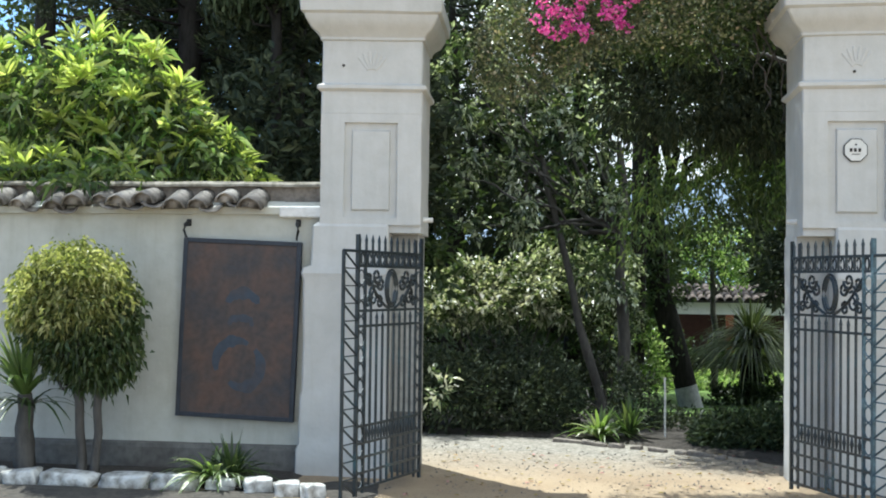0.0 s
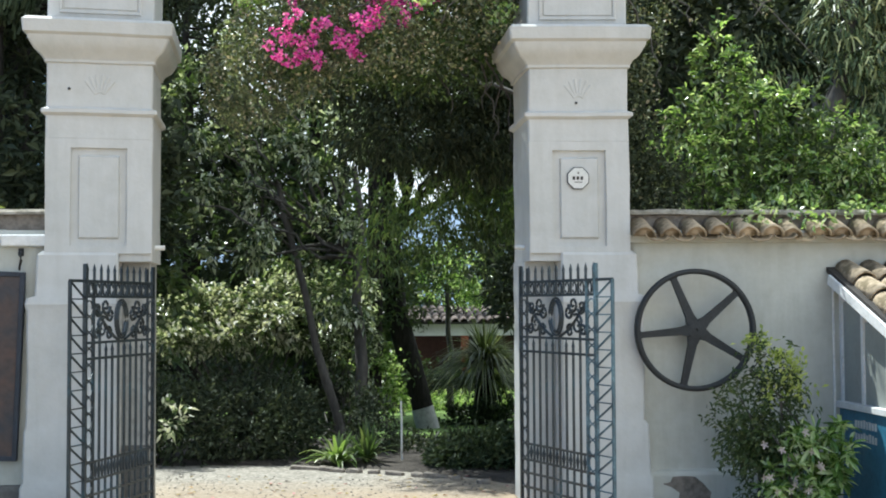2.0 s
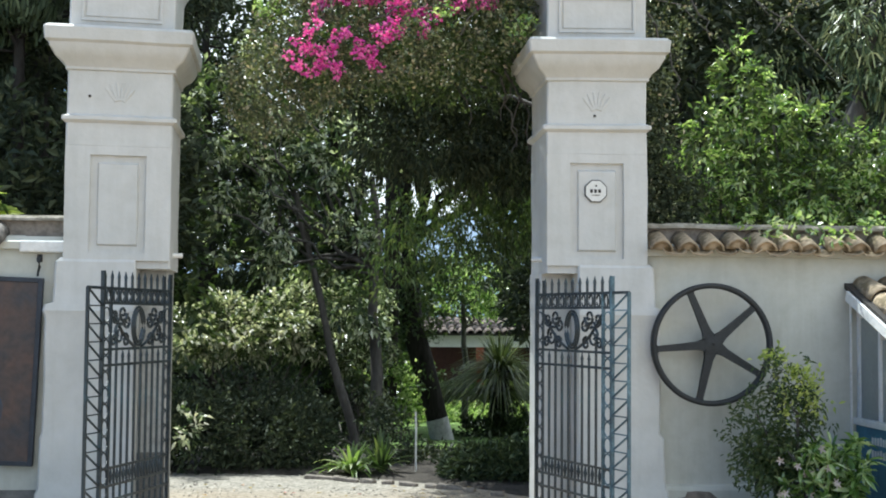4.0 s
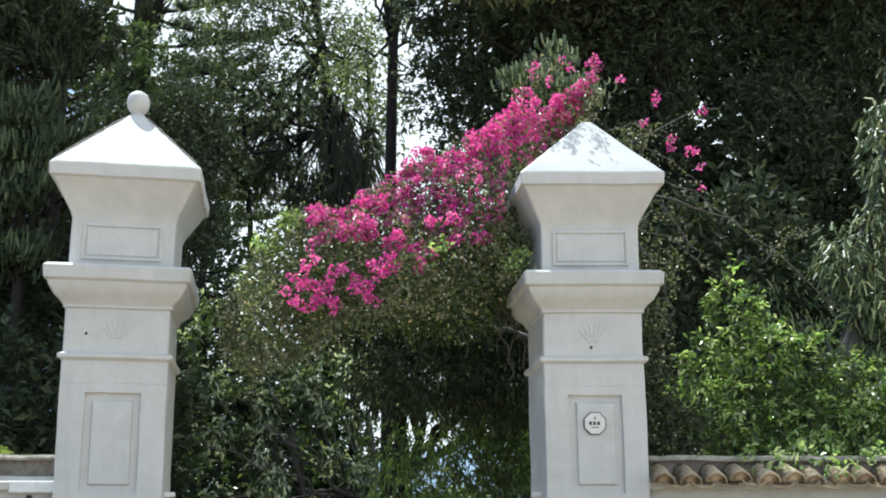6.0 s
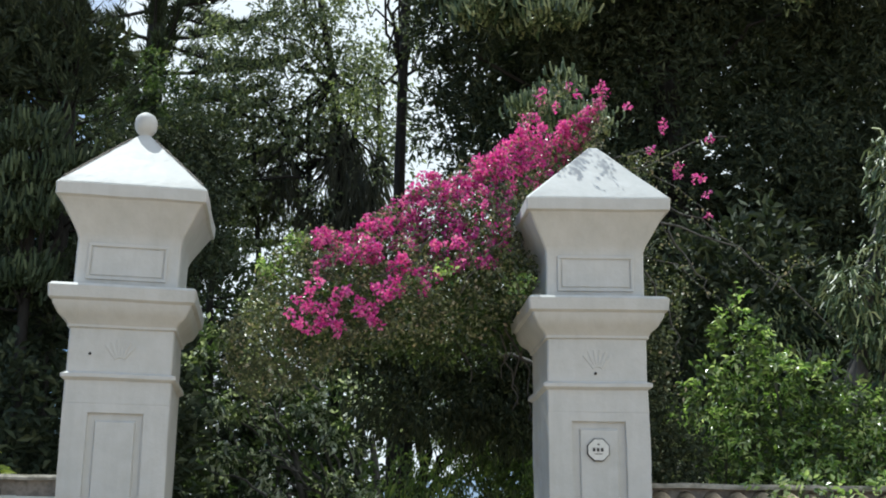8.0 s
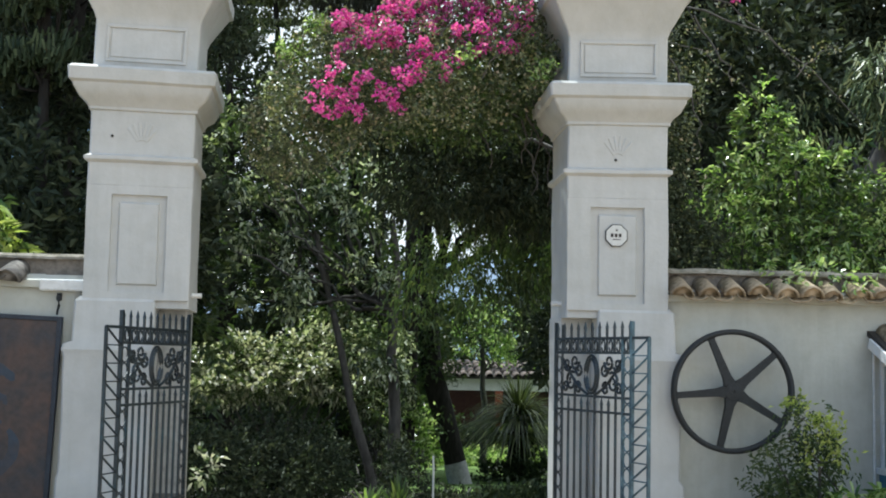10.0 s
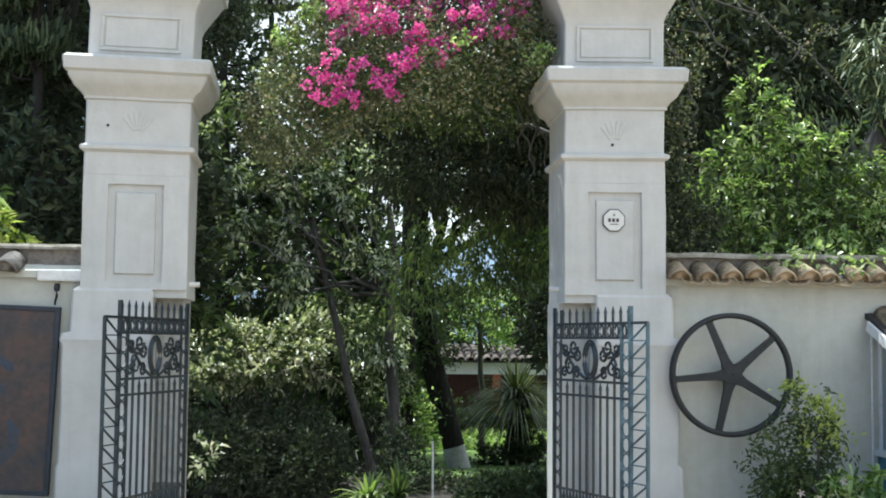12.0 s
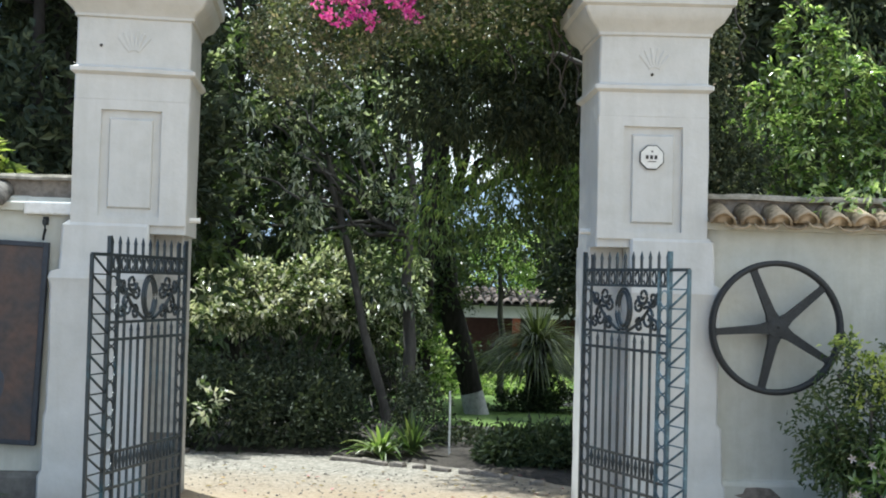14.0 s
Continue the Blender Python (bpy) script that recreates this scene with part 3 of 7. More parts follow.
def pillar(at, rz, knob, sx, label, skew, drift, holes):
    """sx: the side towards the opening, +1 or -1 in the pillar's own x."""
    ob = thing("gate_pillar", at, label, "gate pillar", "gate pillars", rz=rz)
    H, D = 0.445, 0.89
    def part(name, bm, mat, parent, label="", smooth=False):
        """A part whose level lines lean a little, as the hand-built pillar's do."""
        uneven = name in ("shaft", "pedestal", "cap_block", "pyramid", "hinge_pocket", "panel_frame")
        if uneven:
            for _ in range(2):
                es = [e for e in bm.edges if e.calc_length() > 0.3]
                bmesh.ops.subdivide_edges(bm, edges=es, cuts=2, use_grid_fill=True)
            for v in bm.verts:
                p = v.co + Vector(at)
                v.co.x += 0.007 * noise.noise(p * 2.3 + Vector((3, 0, 0))) + 0.003 * noise.noise(p * 7)
                v.co.y += 0.006 * noise.noise(p * 2.1) + 0.002 * noise.noise(p * 8)
                v.co.z += 0.005 * noise.noise(p * 3.1 + Vector((0, 9, 0)))
        me = bm if isinstance(bm, bpy.types.Mesh) else bm_mesh(name, bm, mat, smooth or uneven)
        if uneven:
            me.set_sharp_from_angle(angle=radians(24))
        for v in me.vertices:
            v.co.z += skew * v.co.x * (v.co.z - 1.65) / 2.4
            v.co.x += float(np.interp(v.co.z, [h for h, _ in drift], [d for _, d in drift]))
        p = new(name, me)
        p.parent = parent
        return tagged(p, label)
    # pedestal, wider on the outer side, with a pocket for the leaf on the inner one
    bm = bmesh.new()
    o = -sx
    def span(outer, inner, yf, z, yb=D):
        xa, xb = o * outer, sx * inner
        return rect(min(xa, xb), max(xa, xb), yf, yb, z, 0.015)
    w = 0.02 if o > 0 else 0.0
    loft(bm, [span(0.62, 0.17, -0.05, GZ - 0.15), span(0.62, 0.17, -0.05, 0.16), span(0.60, 0.17, -0.035, 0.20), span(0.59, 0.17, -0.025, 0.62),
              span(0.575 - w, 0.17, -0.017, 0.66), span(0.575 - w, 0.17, -0.015, 1.62), span(0.595 - w, 0.17, -0.03, 1.68), span(0.58 - w, 0.17, -0.02, 1.73), span(0.515, 0.17, -0.014, 1.75),
              span(0.500, 0.17, -0.012, 2.09), span(0.46, 0.17, 0.006, 2.125)])
    part("pedestal", bm, M_plaster, ob)
    bm = bmesh.new()
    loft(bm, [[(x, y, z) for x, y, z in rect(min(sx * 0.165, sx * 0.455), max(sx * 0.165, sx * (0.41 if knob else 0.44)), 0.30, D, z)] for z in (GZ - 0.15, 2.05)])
    # west pocket is greyer than the pillar: its shade is in the colour
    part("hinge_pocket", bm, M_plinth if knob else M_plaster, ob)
    if knob:
        bm = bmesh.new()
        # dark slab painting the deeper shade low in the pocket
        box(bm, 0.172, 0.407, 0.285, 0.31, GZ - 0.1, 0.46, 0.006)
        part("shade_foot", bm, M_base_shade, ob, "dark foot of the pocket, shade put into its colour")
    # shaft with sunk panel
    bm = bmesh.new()
    def ring(h, z, f=0.0, c=0.012):
        return rect(-h, h, H - h + f, H + h, z, c)
    loft(bm, [ring(H - .001, 2.04, 0.03), ring(H - .001, 3.06, 0.03), ring(H, 3.08), ring(H, 3.27), ring(H + 0.035, 3.295), ring(H + 0.035, 3.325), ring(H - 0.006, 3.345),
              ring(H - 0.006, 3.715), ring(H + 0.014, 3.725), ring(H + 0.014, 3.745), ring(H + 0.035, 3.78), ring(H + 0.085, 3.82), ring(H + 0.13, 3.90), ring(H + 0.135, 3.93),
              ring(H + 0.165, 3.95), ring(H + 0.175, 4.05), ring(H + 0.15, 4.075), ring(H, 4.09)])
    shaft = part("shaft", bm, M_plaster, ob)
    bm = bmesh.new()
    pw, z0, z1 = 0.235, 2.17, 3.0
    for x0, x1, za, zb in ((-H + 0.004, -pw, 2.105, 3.078), (pw, H - 0.004, 2.105, 3.078), (-pw, pw, 2.105, z0), (-pw, pw, z1, 3.078)):
        box(bm, x0, x1, -0.001, 0.035, za, zb)
    part("panel_frame", bm, M_plaster, shaft)
    bm = bmesh.new()
    loft(bm, [[(-.17, 0.031, z0 + .06), (.17, 0.031, z0 + .06), (.17, 0.031, z1 - .06), (-.17, 0.031, z1 - .06)],
              [(-.16, 0.006, z0 + .075), (.16, 0.006, z0 + .075), (.16, 0.006, z1 - .075), (-.16, 0.006, z1 - .075)]])
    part("panel", bm, M_plaster, shaft)
    bm = bmesh.new()
    shell_relief(bm, 0.004, 3.42)
    part("shell_relief", bm, M_plaster, shaft, "moulded shell fan")
    # dark stubs whose colour stands for the shade inside small holes
    for x, z in holes:
        V, F = tube([(x, -0.007, z), (x, 0.0, z), (x, 0.02, z)], [0.011, 0.013, 0.012], 8)
        bm = bmesh.new()
        loft(bm, [[tuple(V[r * 8 + q]) for q in range(8)] for r in range(3)])
        part("hole_stub", bm, M_dark, shaft, "dark stub set in as a small hole")
    # upper block, flared cap and pyramid
    bm = bmesh.new()
    c = H - 0.005
    loft(bm, [ring(c, 4.085), ring(c, 4.50), ring(c + 0.02, 4.56), ring(c + 0.075, 4.66), ring(c + 0.15, 4.80), ring(c + 0.17, 4.83), ring(c + 0.20, 4.845), ring(c + 0.205, 4.945), ring(c + 0.19, 4.96)])
    cap = part("cap_block", bm, M_plaster, ob)
    bm = bmesh.new()
    for x0, x1, za, zb in ((-0.34, -0.315, 4.17, 4.44), (0.315, 0.34, 4.17, 4.44), (-0.34, 0.34, 4.145, 4.17), (-0.34, 0.34, 4.44, 4.465)):
        box(bm, x0, x1, -0.012, 0.03, za, zb, 0.004)
    box(bm, -0.30, 0.30, -0.004, 0.03, 4.185, 4.425, 0.004)
    part("cap_panel", bm, M_plaster, cap)
    bm = bmesh.new()
    pts = [(-0.40 + 0.05 * i, -0.006, 4.094 + 0.006 * noise.noise((i * 0.7, at[0], 0))) for i in range(17)]
    V, F = tube(pts, [0.004 + 0.003 * noise.noise((i * 0.9, at[0], 3)) for i in range(17)], 5)
    part("mortar_seam", mesh_np("mortar_seam", V, F, M_mortar, True), None, cap)
    top = 5.62
    b = c + 0.20
    loft(bm, [ring(b, 4.955, c=0.02), ring(b - 0.01, 4.97, c=0.02), ring(b * 0.52, 5.30, c=0.012), ring(0.045, top, c=0.01)])
    peak = part("pyramid", bm, M_plaster, ob)
    if knob:
        for s in (-1, 1):
            pts = [(s * (b - 0.012) * (1 - f) + s * 0.05 * f, H - (b - 0.012) * (1 - f) - 0.05 * f, 4.972 + (top - 4.972) * f + 0.002) for f in np.linspace(0.06, 0.9, 12)]
            V, F = tube(pts, [0.007 + 0.005 * noise.noise((i * 0.8, s, 2)) for i in range(12)], 5)
            part("hip_seam", mesh_np("hip_seam", V, F, M_mortar, True), None, peak, "worn grey mortar line")
        bm = bmesh.new()
        prof = [(0.075, 5.58), (0.06, 5.60), (0.05, 5.62), (0.055, 5.635), (0.075, 5.65), (0.098, 5.69), (0.105, 5.735), (0.10, 5.78), (0.078, 5.82), (0.04, 5.845), (0.004, 5.853)]
        loft(bm, [[(r * math.cos(q), H + r * math.sin(q), z) for q in np.linspace(0, 2 * math.pi, 20, endpoint=False)] for r, z in prof])
        part("ball_finial", bm, M_plaster, peak, smooth=True)
    # hinge lug
    V, F = tube([(sx * 0.44, 0.30, 2.17), (sx * 0.53, 0.30, 2.17)], 0.022, 8)
    part("hinge_lug", mesh_np("hinge_lug", V, F, M_white, True), None, ob)
    return ob


pillar((-2.025, 0.0, 0), 3.4, True, 1, "white plastered gate pillar with a ball-topped pyramid cap", -0.018, ((2.2, 0.012), (3.0, 0.014), (4.05, 0.016), (4.95, 0.043), (5.8, 0.044)), ((-0.25, 3.50),))
pillar((2.10, 0.0, 0), 1.0, False, -1, "white plastered gate pillar with a plain pyramid cap", 0.016, ((2.2, 0.0), (4.05, -0.008), (4.95, -0.004), (5.6, 0.075)), ((-0.02, 3.415),))


def plaque():
    ob = thing("wall_plaque", (2.085, -0.012, 2.755), "small pale octagonal plate with a dark rim and worn lettering", "plaque", rz=1.0)
    def octo(r, y0, y1):
        bm = bmesh.new()
        loft(bm, [[(r * math.cos(a), y, r * math.sin(a)) for a in np.linspace(math.pi / 8, 2 * math.pi + math.pi / 8, 8, endpoint=False)] for y in (y0, y1)])
        return bm
    part("rim", octo(0.104, 0.0, 0.045), M_wheel, ob, "dark iron rim")
    plate = part("plate", octo(0.096, -0.006, 0.04), M_plaque, ob)
    for k, (x, z, w, h) in enumerate(((-0.04, 0.0, 0.022, 0.03), (-0.005, 0.0, 0.022, 0.03), (0.03, 0.0, 0.022, 0.03), (0.0, 0.045, 0.014, 0.014), (0.0, -0.035, 0.07, 0.006))):
        bm = bmesh.new()
        box(bm, x - w / 2, x + w / 2, -0.009, -0.004, z - h / 2, z + h / 2)
        part("letter_bar", bm, M_dark, plate)
    return ob


plaque()


# ---- wrought-iron gate leaves ----
def strip(bm, p, q, w=0.018):
    """A square bar from p to q in the leaf's plane."""
    p, q = Vector(p), Vector(q)
    L = (q - p).length
    m = Matrix.Translation(p) @ (q - p).to_track_quat("Z", "Y").to_matrix().to_4x4()
    box(bm, -w / 2, w / 2, -w / 2, w / 2, 0, L, 0.0, m)


def scroll(cx, cz, r, turns, start, sgn, sx=1.0):
    t = np.linspace(0, 1, 22)
    a = radians(start) + sgn * t * turns * 2 * np.pi
    rr = r * (1 - 0.82 * t)
    return np.stack([cx + sx * rr * np.cos(a), np.zeros_like(a), cz + rr * np.sin(a)], 1)


def gate_leaf(hinge, end, label, blue):
    W = math.hypot(end[0] - hinge[0], end[1] - hinge[1])
    ang = math.degrees(math.atan2(end[1] - hinge[1], end[0] - hinge[0]))
    ob = thing("gate_leaf", (hinge[0], hinge[1], 0), label, "iron gate", "gate leaves", rz=ang)
    A = W * 0.835                       # inner stile of the braced edge
    C = A - 0.13                        # stile on the other side of the ring chain
    iron, edge = M_iron, blue
    def bar(name, p, q, w=0.018, mat=iron):
        bm = bmesh.new()
        strip(bm, p, q, w)
        return part(name, bm, mat, ob)
    Y = 0.0
    bar("hinge_stile", (0, Y, -0.06), (0, Y, 1.99), 0.026)
    bar("second_stile", (0.11, Y, -0.04), (0.11, Y, 1.97), 0.016)
    bar("chain_stile", (C, Y, -0.04), (C, Y, 1.85), 0.022, edge)
    bar("main_stile", (A, Y, -0.05), (A, Y, 1.98), 0.028, edge)
    bar("outer_stile", (W, Y, -0.05), (W, Y, 1.85), 0.022, edge)
    bar("top_rail", (0, Y, 1.85), (W, Y, 1.85), 0.022)
    for z in (1.735, 1.385, 1.265, 0.485, 0.35, 0.24, 0.12, 0.0):
        bar("rail", (0.0, Y, z), (A, Y, z), 0.020 if z > 1 else 0.018)
    # bars with spear points, long and short by turns
    nb = 8
    xsb = [0.11 + (C - 0.11) * (i + 1) / (nb + 1) for i in range(nb)]
    for i, x in enumerate(xsb):
        top = 1.47 if i % 3 == 1 else 1.32
        bm = bmesh.new()
        strip(bm, (x, Y, 0.0), (x, Y, top), 0.016)
        loft(bm, [[(x - .016, -.008, top), (x + .016, -.008, top), (x + .016, .008, top), (x - .016, .008, top)],
                  [(x - .002, -.002, top + .06), (x + .002, -.002, top + .06), (x + .002, .002, top + .06), (x - .002, .002, top + .06)]])
        part("spear_bar", bm, iron, ob)
    # spikes along the top and lobes beneath them
    ns = 11
    for i in range(ns):
        x = 0.03 + (A - 0.06) * i / (ns - 1)
        bm = bmesh.new()
        strip(bm, (x, Y, 1.735), (x, Y, 1.93), 0.016)
        loft(bm, [[(x - .013, -.01, 1.93), (x + .013, -.01, 1.93), (x + .013, .01, 1.93), (x - .013, .01, 1.93)],
                  [(x - .002, -.002, 1.985), (x + .002, -.002, 1.985), (x + .002, .002, 1.985), (x - .002, .002, 1.985)]])
        part("spike", bm, iron, ob)
    for i in range(ns - 1):
        x = 0.03 + (A - 0.06) * (i + 0.5) / (ns - 1)
        a = np.linspace(0, 2 * np.pi, 13)
        V, F = tube(np.stack([x + 0.024 * np.cos(a), 0 * a, 1.79 + 0.05 * np.sin(a)], 1), 0.008, 5)
        part("lobe", mesh_np("lobe", V, F, iron, True), None, ob)
    # scroll panel round an oval
    mid = (0.11 + C) / 2
    a = np.linspace(0, 2 * np.pi, 25)
    for rx, rz_, th in ((0.070, 0.125, 0.015), (0.112, 0.152, 0.011)):
        V, F = tube(np.stack([mid + rx * np.cos(a), 0 * a, 1.56 + rz_ * np.sin(a)], 1), th, 6)
        part("oval", mesh_np("oval", V, F, iron, True), None, ob)
    for s in (-1, 1):
        for cx, cz, r, turns, st, sg in ((0.27, 1.66, 0.07, 1.4, 180, 1), (0.33, 1.50, 0.085, 1.5, 120, -1), (0.20, 1.60, 0.06, 1.3, 20, -1), (0.40, 1.64, 0.06, 1.3, 200, 1), (0.22, 1.45, 0.05, 1.3, 90, 1), (0.42, 1.45, 0.05, 1.2, 150, -1)):
            if cx > (C - 0.11) / 2 - 0.03:
                continue
            P = scroll(0, cz, r, turns, st, sg * 1.0)
            P[:, 0] = mid + s * (cx + P[:, 0])
            V, F = tube(P, np.linspace(0.014, 0.009, len(P)), 5)
            part("scroll", mesh_np("scroll", V, F, iron, True), None, ob)
        P = bend((mid + s * 0.06, 0, 1.40), (mid + s * ((C - 0.11) / 2 - 0.02), 0, 1.68), sag=-0.04, n=8)
        V, F = tube(P, 0.013, 5)
        part("scroll_stem", mesh_np("scroll_stem", V, F, iron, True), None, ob)
    # chains of rings in both edges
    for xc, mat in ((0.055, iron), ((A + C) / 2, edge)):
        z = 0.06
        w = 0.042 if xc < 0.1 else 0.052
        while z < 1.68:
            V, F = tube(np.stack([xc + w * np.cos(a), 0 * a, z + 0.058 * np.sin(a)], 1)[::2], 0.0065, 5)
            part("chain_ring", mesh_np("chain_ring", V, F, mat, True), None, ob)
            z += 0.122
    # small balusters between the two lock rails
    for i in range(nb + 1):
        x = 0.11 + (C - 0.11) * (i + 0.5) / (nb + 1)
        V, F = tube([(x, 0, 0.35), (x, 0, 0.39), (x, 0, 0.42), (x, 0, 0.45), (x, 0, 0.485)], [0.006, 0.012, 0.018, 0.011, 0.006], 6)
        part("baluster", mesh_np("baluster", V, F, iron, True), None, ob)
    # zigzag bracing of the free edge
    k = 14
    for i in range(k):
        z0, z1 = -0.04 + 1.89 * i / k, -0.04 + 1.89 * (i + 1) / k
        bar("brace", (A, Y, z0), (W, Y, z1), 0.012, edge)
        bar("brace_rung", (A, Y, z1), (W, Y, z1), 0.010, edge)
    return ob


gate_leaf((-1.545, -0.05), (-1.945, -1.42), "dark wrought-iron gate leaf standing open, scrolls and spikes", M_iron)
gate_leaf((1.57, -0.05), (2.085, -1.40), "open wrought-iron gate leaf with flaking blue paint", M_iron_blue)


# ---- things on the walls ----
def wheel():
    ob = thing("iron_wheel", (3.085, -0.075, 1.435), "large dark cast-iron wheel with five spokes hung on the wall", "wheel")
    bm = bmesh.new()
    R = 0.53
    rings = []
    prof = [(R, -0.03), (R, 0.03), (R - 0.012, 0.04), (R - 0.036, 0.04), (R - 0.046, 0.02), (R - 0.046, -0.02), (R - 0.036, -0.04), (R - 0.012, -0.04)]
    n = 64
    vv = [[bm.verts.new((r * math.cos(2 * math.pi * i / n), y, r * math.sin(2 * math.pi * i / n))) for r, y in prof] for i in range(n)]
    for i in range(n):
        for j in range(8):
            bm.faces.new((vv[i][j], vv[i][(j + 1) % 8], vv[(i + 1) % n][(j + 1) % 8], vv[(i + 1) % n][j]))
    part("rim", bm, M_wheel, ob, smooth=True)
    for k in range(5):
        a = radians(113 + 72 * k)
        bm = bmesh.new()
        def sect(s, w, t):
            return [(s, -t, -w), (s, -t, w), (s, t, w), (s, t, -w)]
        loft(bm, [sect(0.07, 0.052, 0.03), sect(0.13, 0.036, 0.028), sect(0.30, 0.030, 0.025), sect(0.47, 0.026, 0.022), sect(0.485, 0.036, 0.022)])
        bmesh.ops.transform(bm, matrix=Matrix.Rotation(-a, 4, "Y"), verts=bm.verts)
        part("spoke", bm, M_wheel, ob)
    bm = bmesh.new()
    loft(bm, [[(r * math.cos(a), y, r * math.sin(a)) for a in np.linspace(radians(41), radians(401), 20, endpoint=False)] for r, y in ((0.05, 0.18), (0.05, 0.05), (0.082, 0.05), (0.088, -0.018), (0.076, -0.032), (0.03, -0.036), (0.014, -0.037), (0.012, -0.028))])
    part("hub", bm, M_wheel, ob)
    return ob


wheel()


def sign():
    ob = thing("hanging_sign", (-3.18, 0.03, 1.18), "dark rusted navy-framed panel with faded blue figure on the wall", "sign")
    ob.matrix_world = pose(-3.18, 0.03, 1.18, 0, 2.0, 0)
    w, h = 0.535, 0.79
    bm = bmesh.new()
    box(bm, -w + 0.03, w - 0.03, -0.012, 0.03, -h + 0.03, h - 0.03)
    board = part("panel", bm, M_sign, ob)
    for x0, x1, z0, z1 in ((-w, -w + 0.04, -h, h), (w - 0.04, w, -h, h), (-w + 0.04, w - 0.04, -h, -h + 0.04), (-w + 0.04, w - 0.04, h - 0.04, h)):
        bm = bmesh.new()
        box(bm, x0, x1, -0.022, 0.032, z0, z1, 0.005)
        part("frame_rail", bm, M_navy, ob, "navy frame")
    # faded blue painted figure, a plain shape
    bm = bmesh.new()
    def flat(ring, y=-0.014):
        fr = [bm.verts.new((x, y, z)) for x, z in ring]
        bk = [bm.verts.new((x, -0.010, z)) for x, z in ring]
        bm.faces.new(fr)
        for i in range(len(fr)):
            j = (i + 1) % len(fr)
            bm.faces.new((fr[i], fr[j], bk[j], bk[i]))
    def stroke(cx, cz, rx, rz, a0, a1, w):
        a = np.radians(np.linspace(a0, a1, 18))
        wide = [w * (1 + 0.5 * noise.noise((i * 0.45, cx * 9, cz * 7))) * (0.35 + 0.65 * math.sin(math.pi * (i + 0.5) / 18)) for i in range(18)]
        flat([(cx + (rx + h) * math.cos(t), cz + (rz + h) * math.sin(t)) for t, h in zip(a, wide)] + [(cx + (rx - h) * math.cos(t), cz + (rz - h) * math.sin(t)) for t, h in reversed(list(zip(a, wide)))])
    stroke(0.03, 0.20, 0.14, 0.12, 15, 165, 0.05)
    stroke(0.02, 0.05, 0.10, 0.05, -20, 200, 0.035)
    stroke(0.0, -0.30, 0.19, 0.20, 60, 200, 0.05)
    stroke(0.05, -0.32, 0.17, 0.19, -130, 50, 0.055)
    part("painted_figure", bm, M_sign_blue, board, "faded blue painted shape")
    for s in (-1, 1):
        hook = thing("wall_hook", (-3.17 + s * 0.50, 0.10, 2.10), "dark iron hook holding the hanging sign", "hook", "sign hooks")
        V, F = tube([(0, 0.01, 0.02), (0, -0.05, 0.02), (0.01 * s, -0.08, 0.0), (0.02 * s, -0.085, -0.05), (0.005 * s, -0.07, -0.10), (0, -0.06, -0.13)], [0.016, 0.016, 0.018, 0.012, 0.010, 0.010], 7)
        part("shank", mesh_np("shank", V, F, M_wheel, True), None, hook)
        bm = bmesh.new()
        box(bm, -0.022, 0.022, -0.012, 0.012, -0.01, 0.055, 0.004)
        part("base", bm, M_wheel, hook)


sign()


# ---- plants in front of the wall ----
def straps(at, n, length, width, spread=0.9, least=0.15):
    """Arching strap leaves from one point."""
    Vs, Fs, o = [], [], 0
    for i in range(n):
        a = rng.uniform(0, 2 * np.pi)
        e = rng.uniform(least, spread)
        L = length * rng.uniform(0.6, 1.1)
        t = np.linspace(0, 1, 7)
        out = np.array([math.cos(a), math.sin(a), 0])
        P = np.array(at) + out * (e * L * t[:, None]) + np.array([0, 0, 1.0]) * (L * (t * (1.15 - 0.3 * e) - e * 0.75 * t ** 2.2))[:, None]
        S = np.array([-math.sin(a), math.cos(a), 0])
        w = width * np.array([0.5, 0.9, 1, 0.95, 0.8, 0.5, 0.04])[:, None] / 2
        V = np.concatenate([P - S * w, P + np.array([0, 0, -0.25]) * w, P + S * w])
        f = []
        for k in range(6):
            f += [[k, k + 1, 8 + k], [k, 8 + k, 7 + k], [7 + k, 8 + k, 15 + k], [7 + k, 15 + k, 14 + k]]
        Vs.append(V)
        Fs.append(np.array(f) + o)
        o += 21
    return np.concatenate(Vs), np.concatenate(Fs)


def blossom(c):
    """A small five-petalled flower facing the road."""
    a = np.linspace(0, 2 * np.pi, 15, endpoint=False)
    r = np.where(np.arange(15) % 3 == 0, 0.012, 0.034) * rng.uniform(0.8, 1.15, 15)
    tilt = rng.uniform(-0.5, 0.5, 2)
    V = np.stack([r * np.cos(a), -0.3 * r + r * np.sin(a) * tilt[0] + r * np.cos(a) * tilt[1], r * np.sin(a)], 1)
    V = np.concatenate([[(0, 0.008, 0)], V]) + np.asarray(c)
    return V, np.array([(0, 1 + i, 1 + (i + 1) % 15) for i in range(15)])


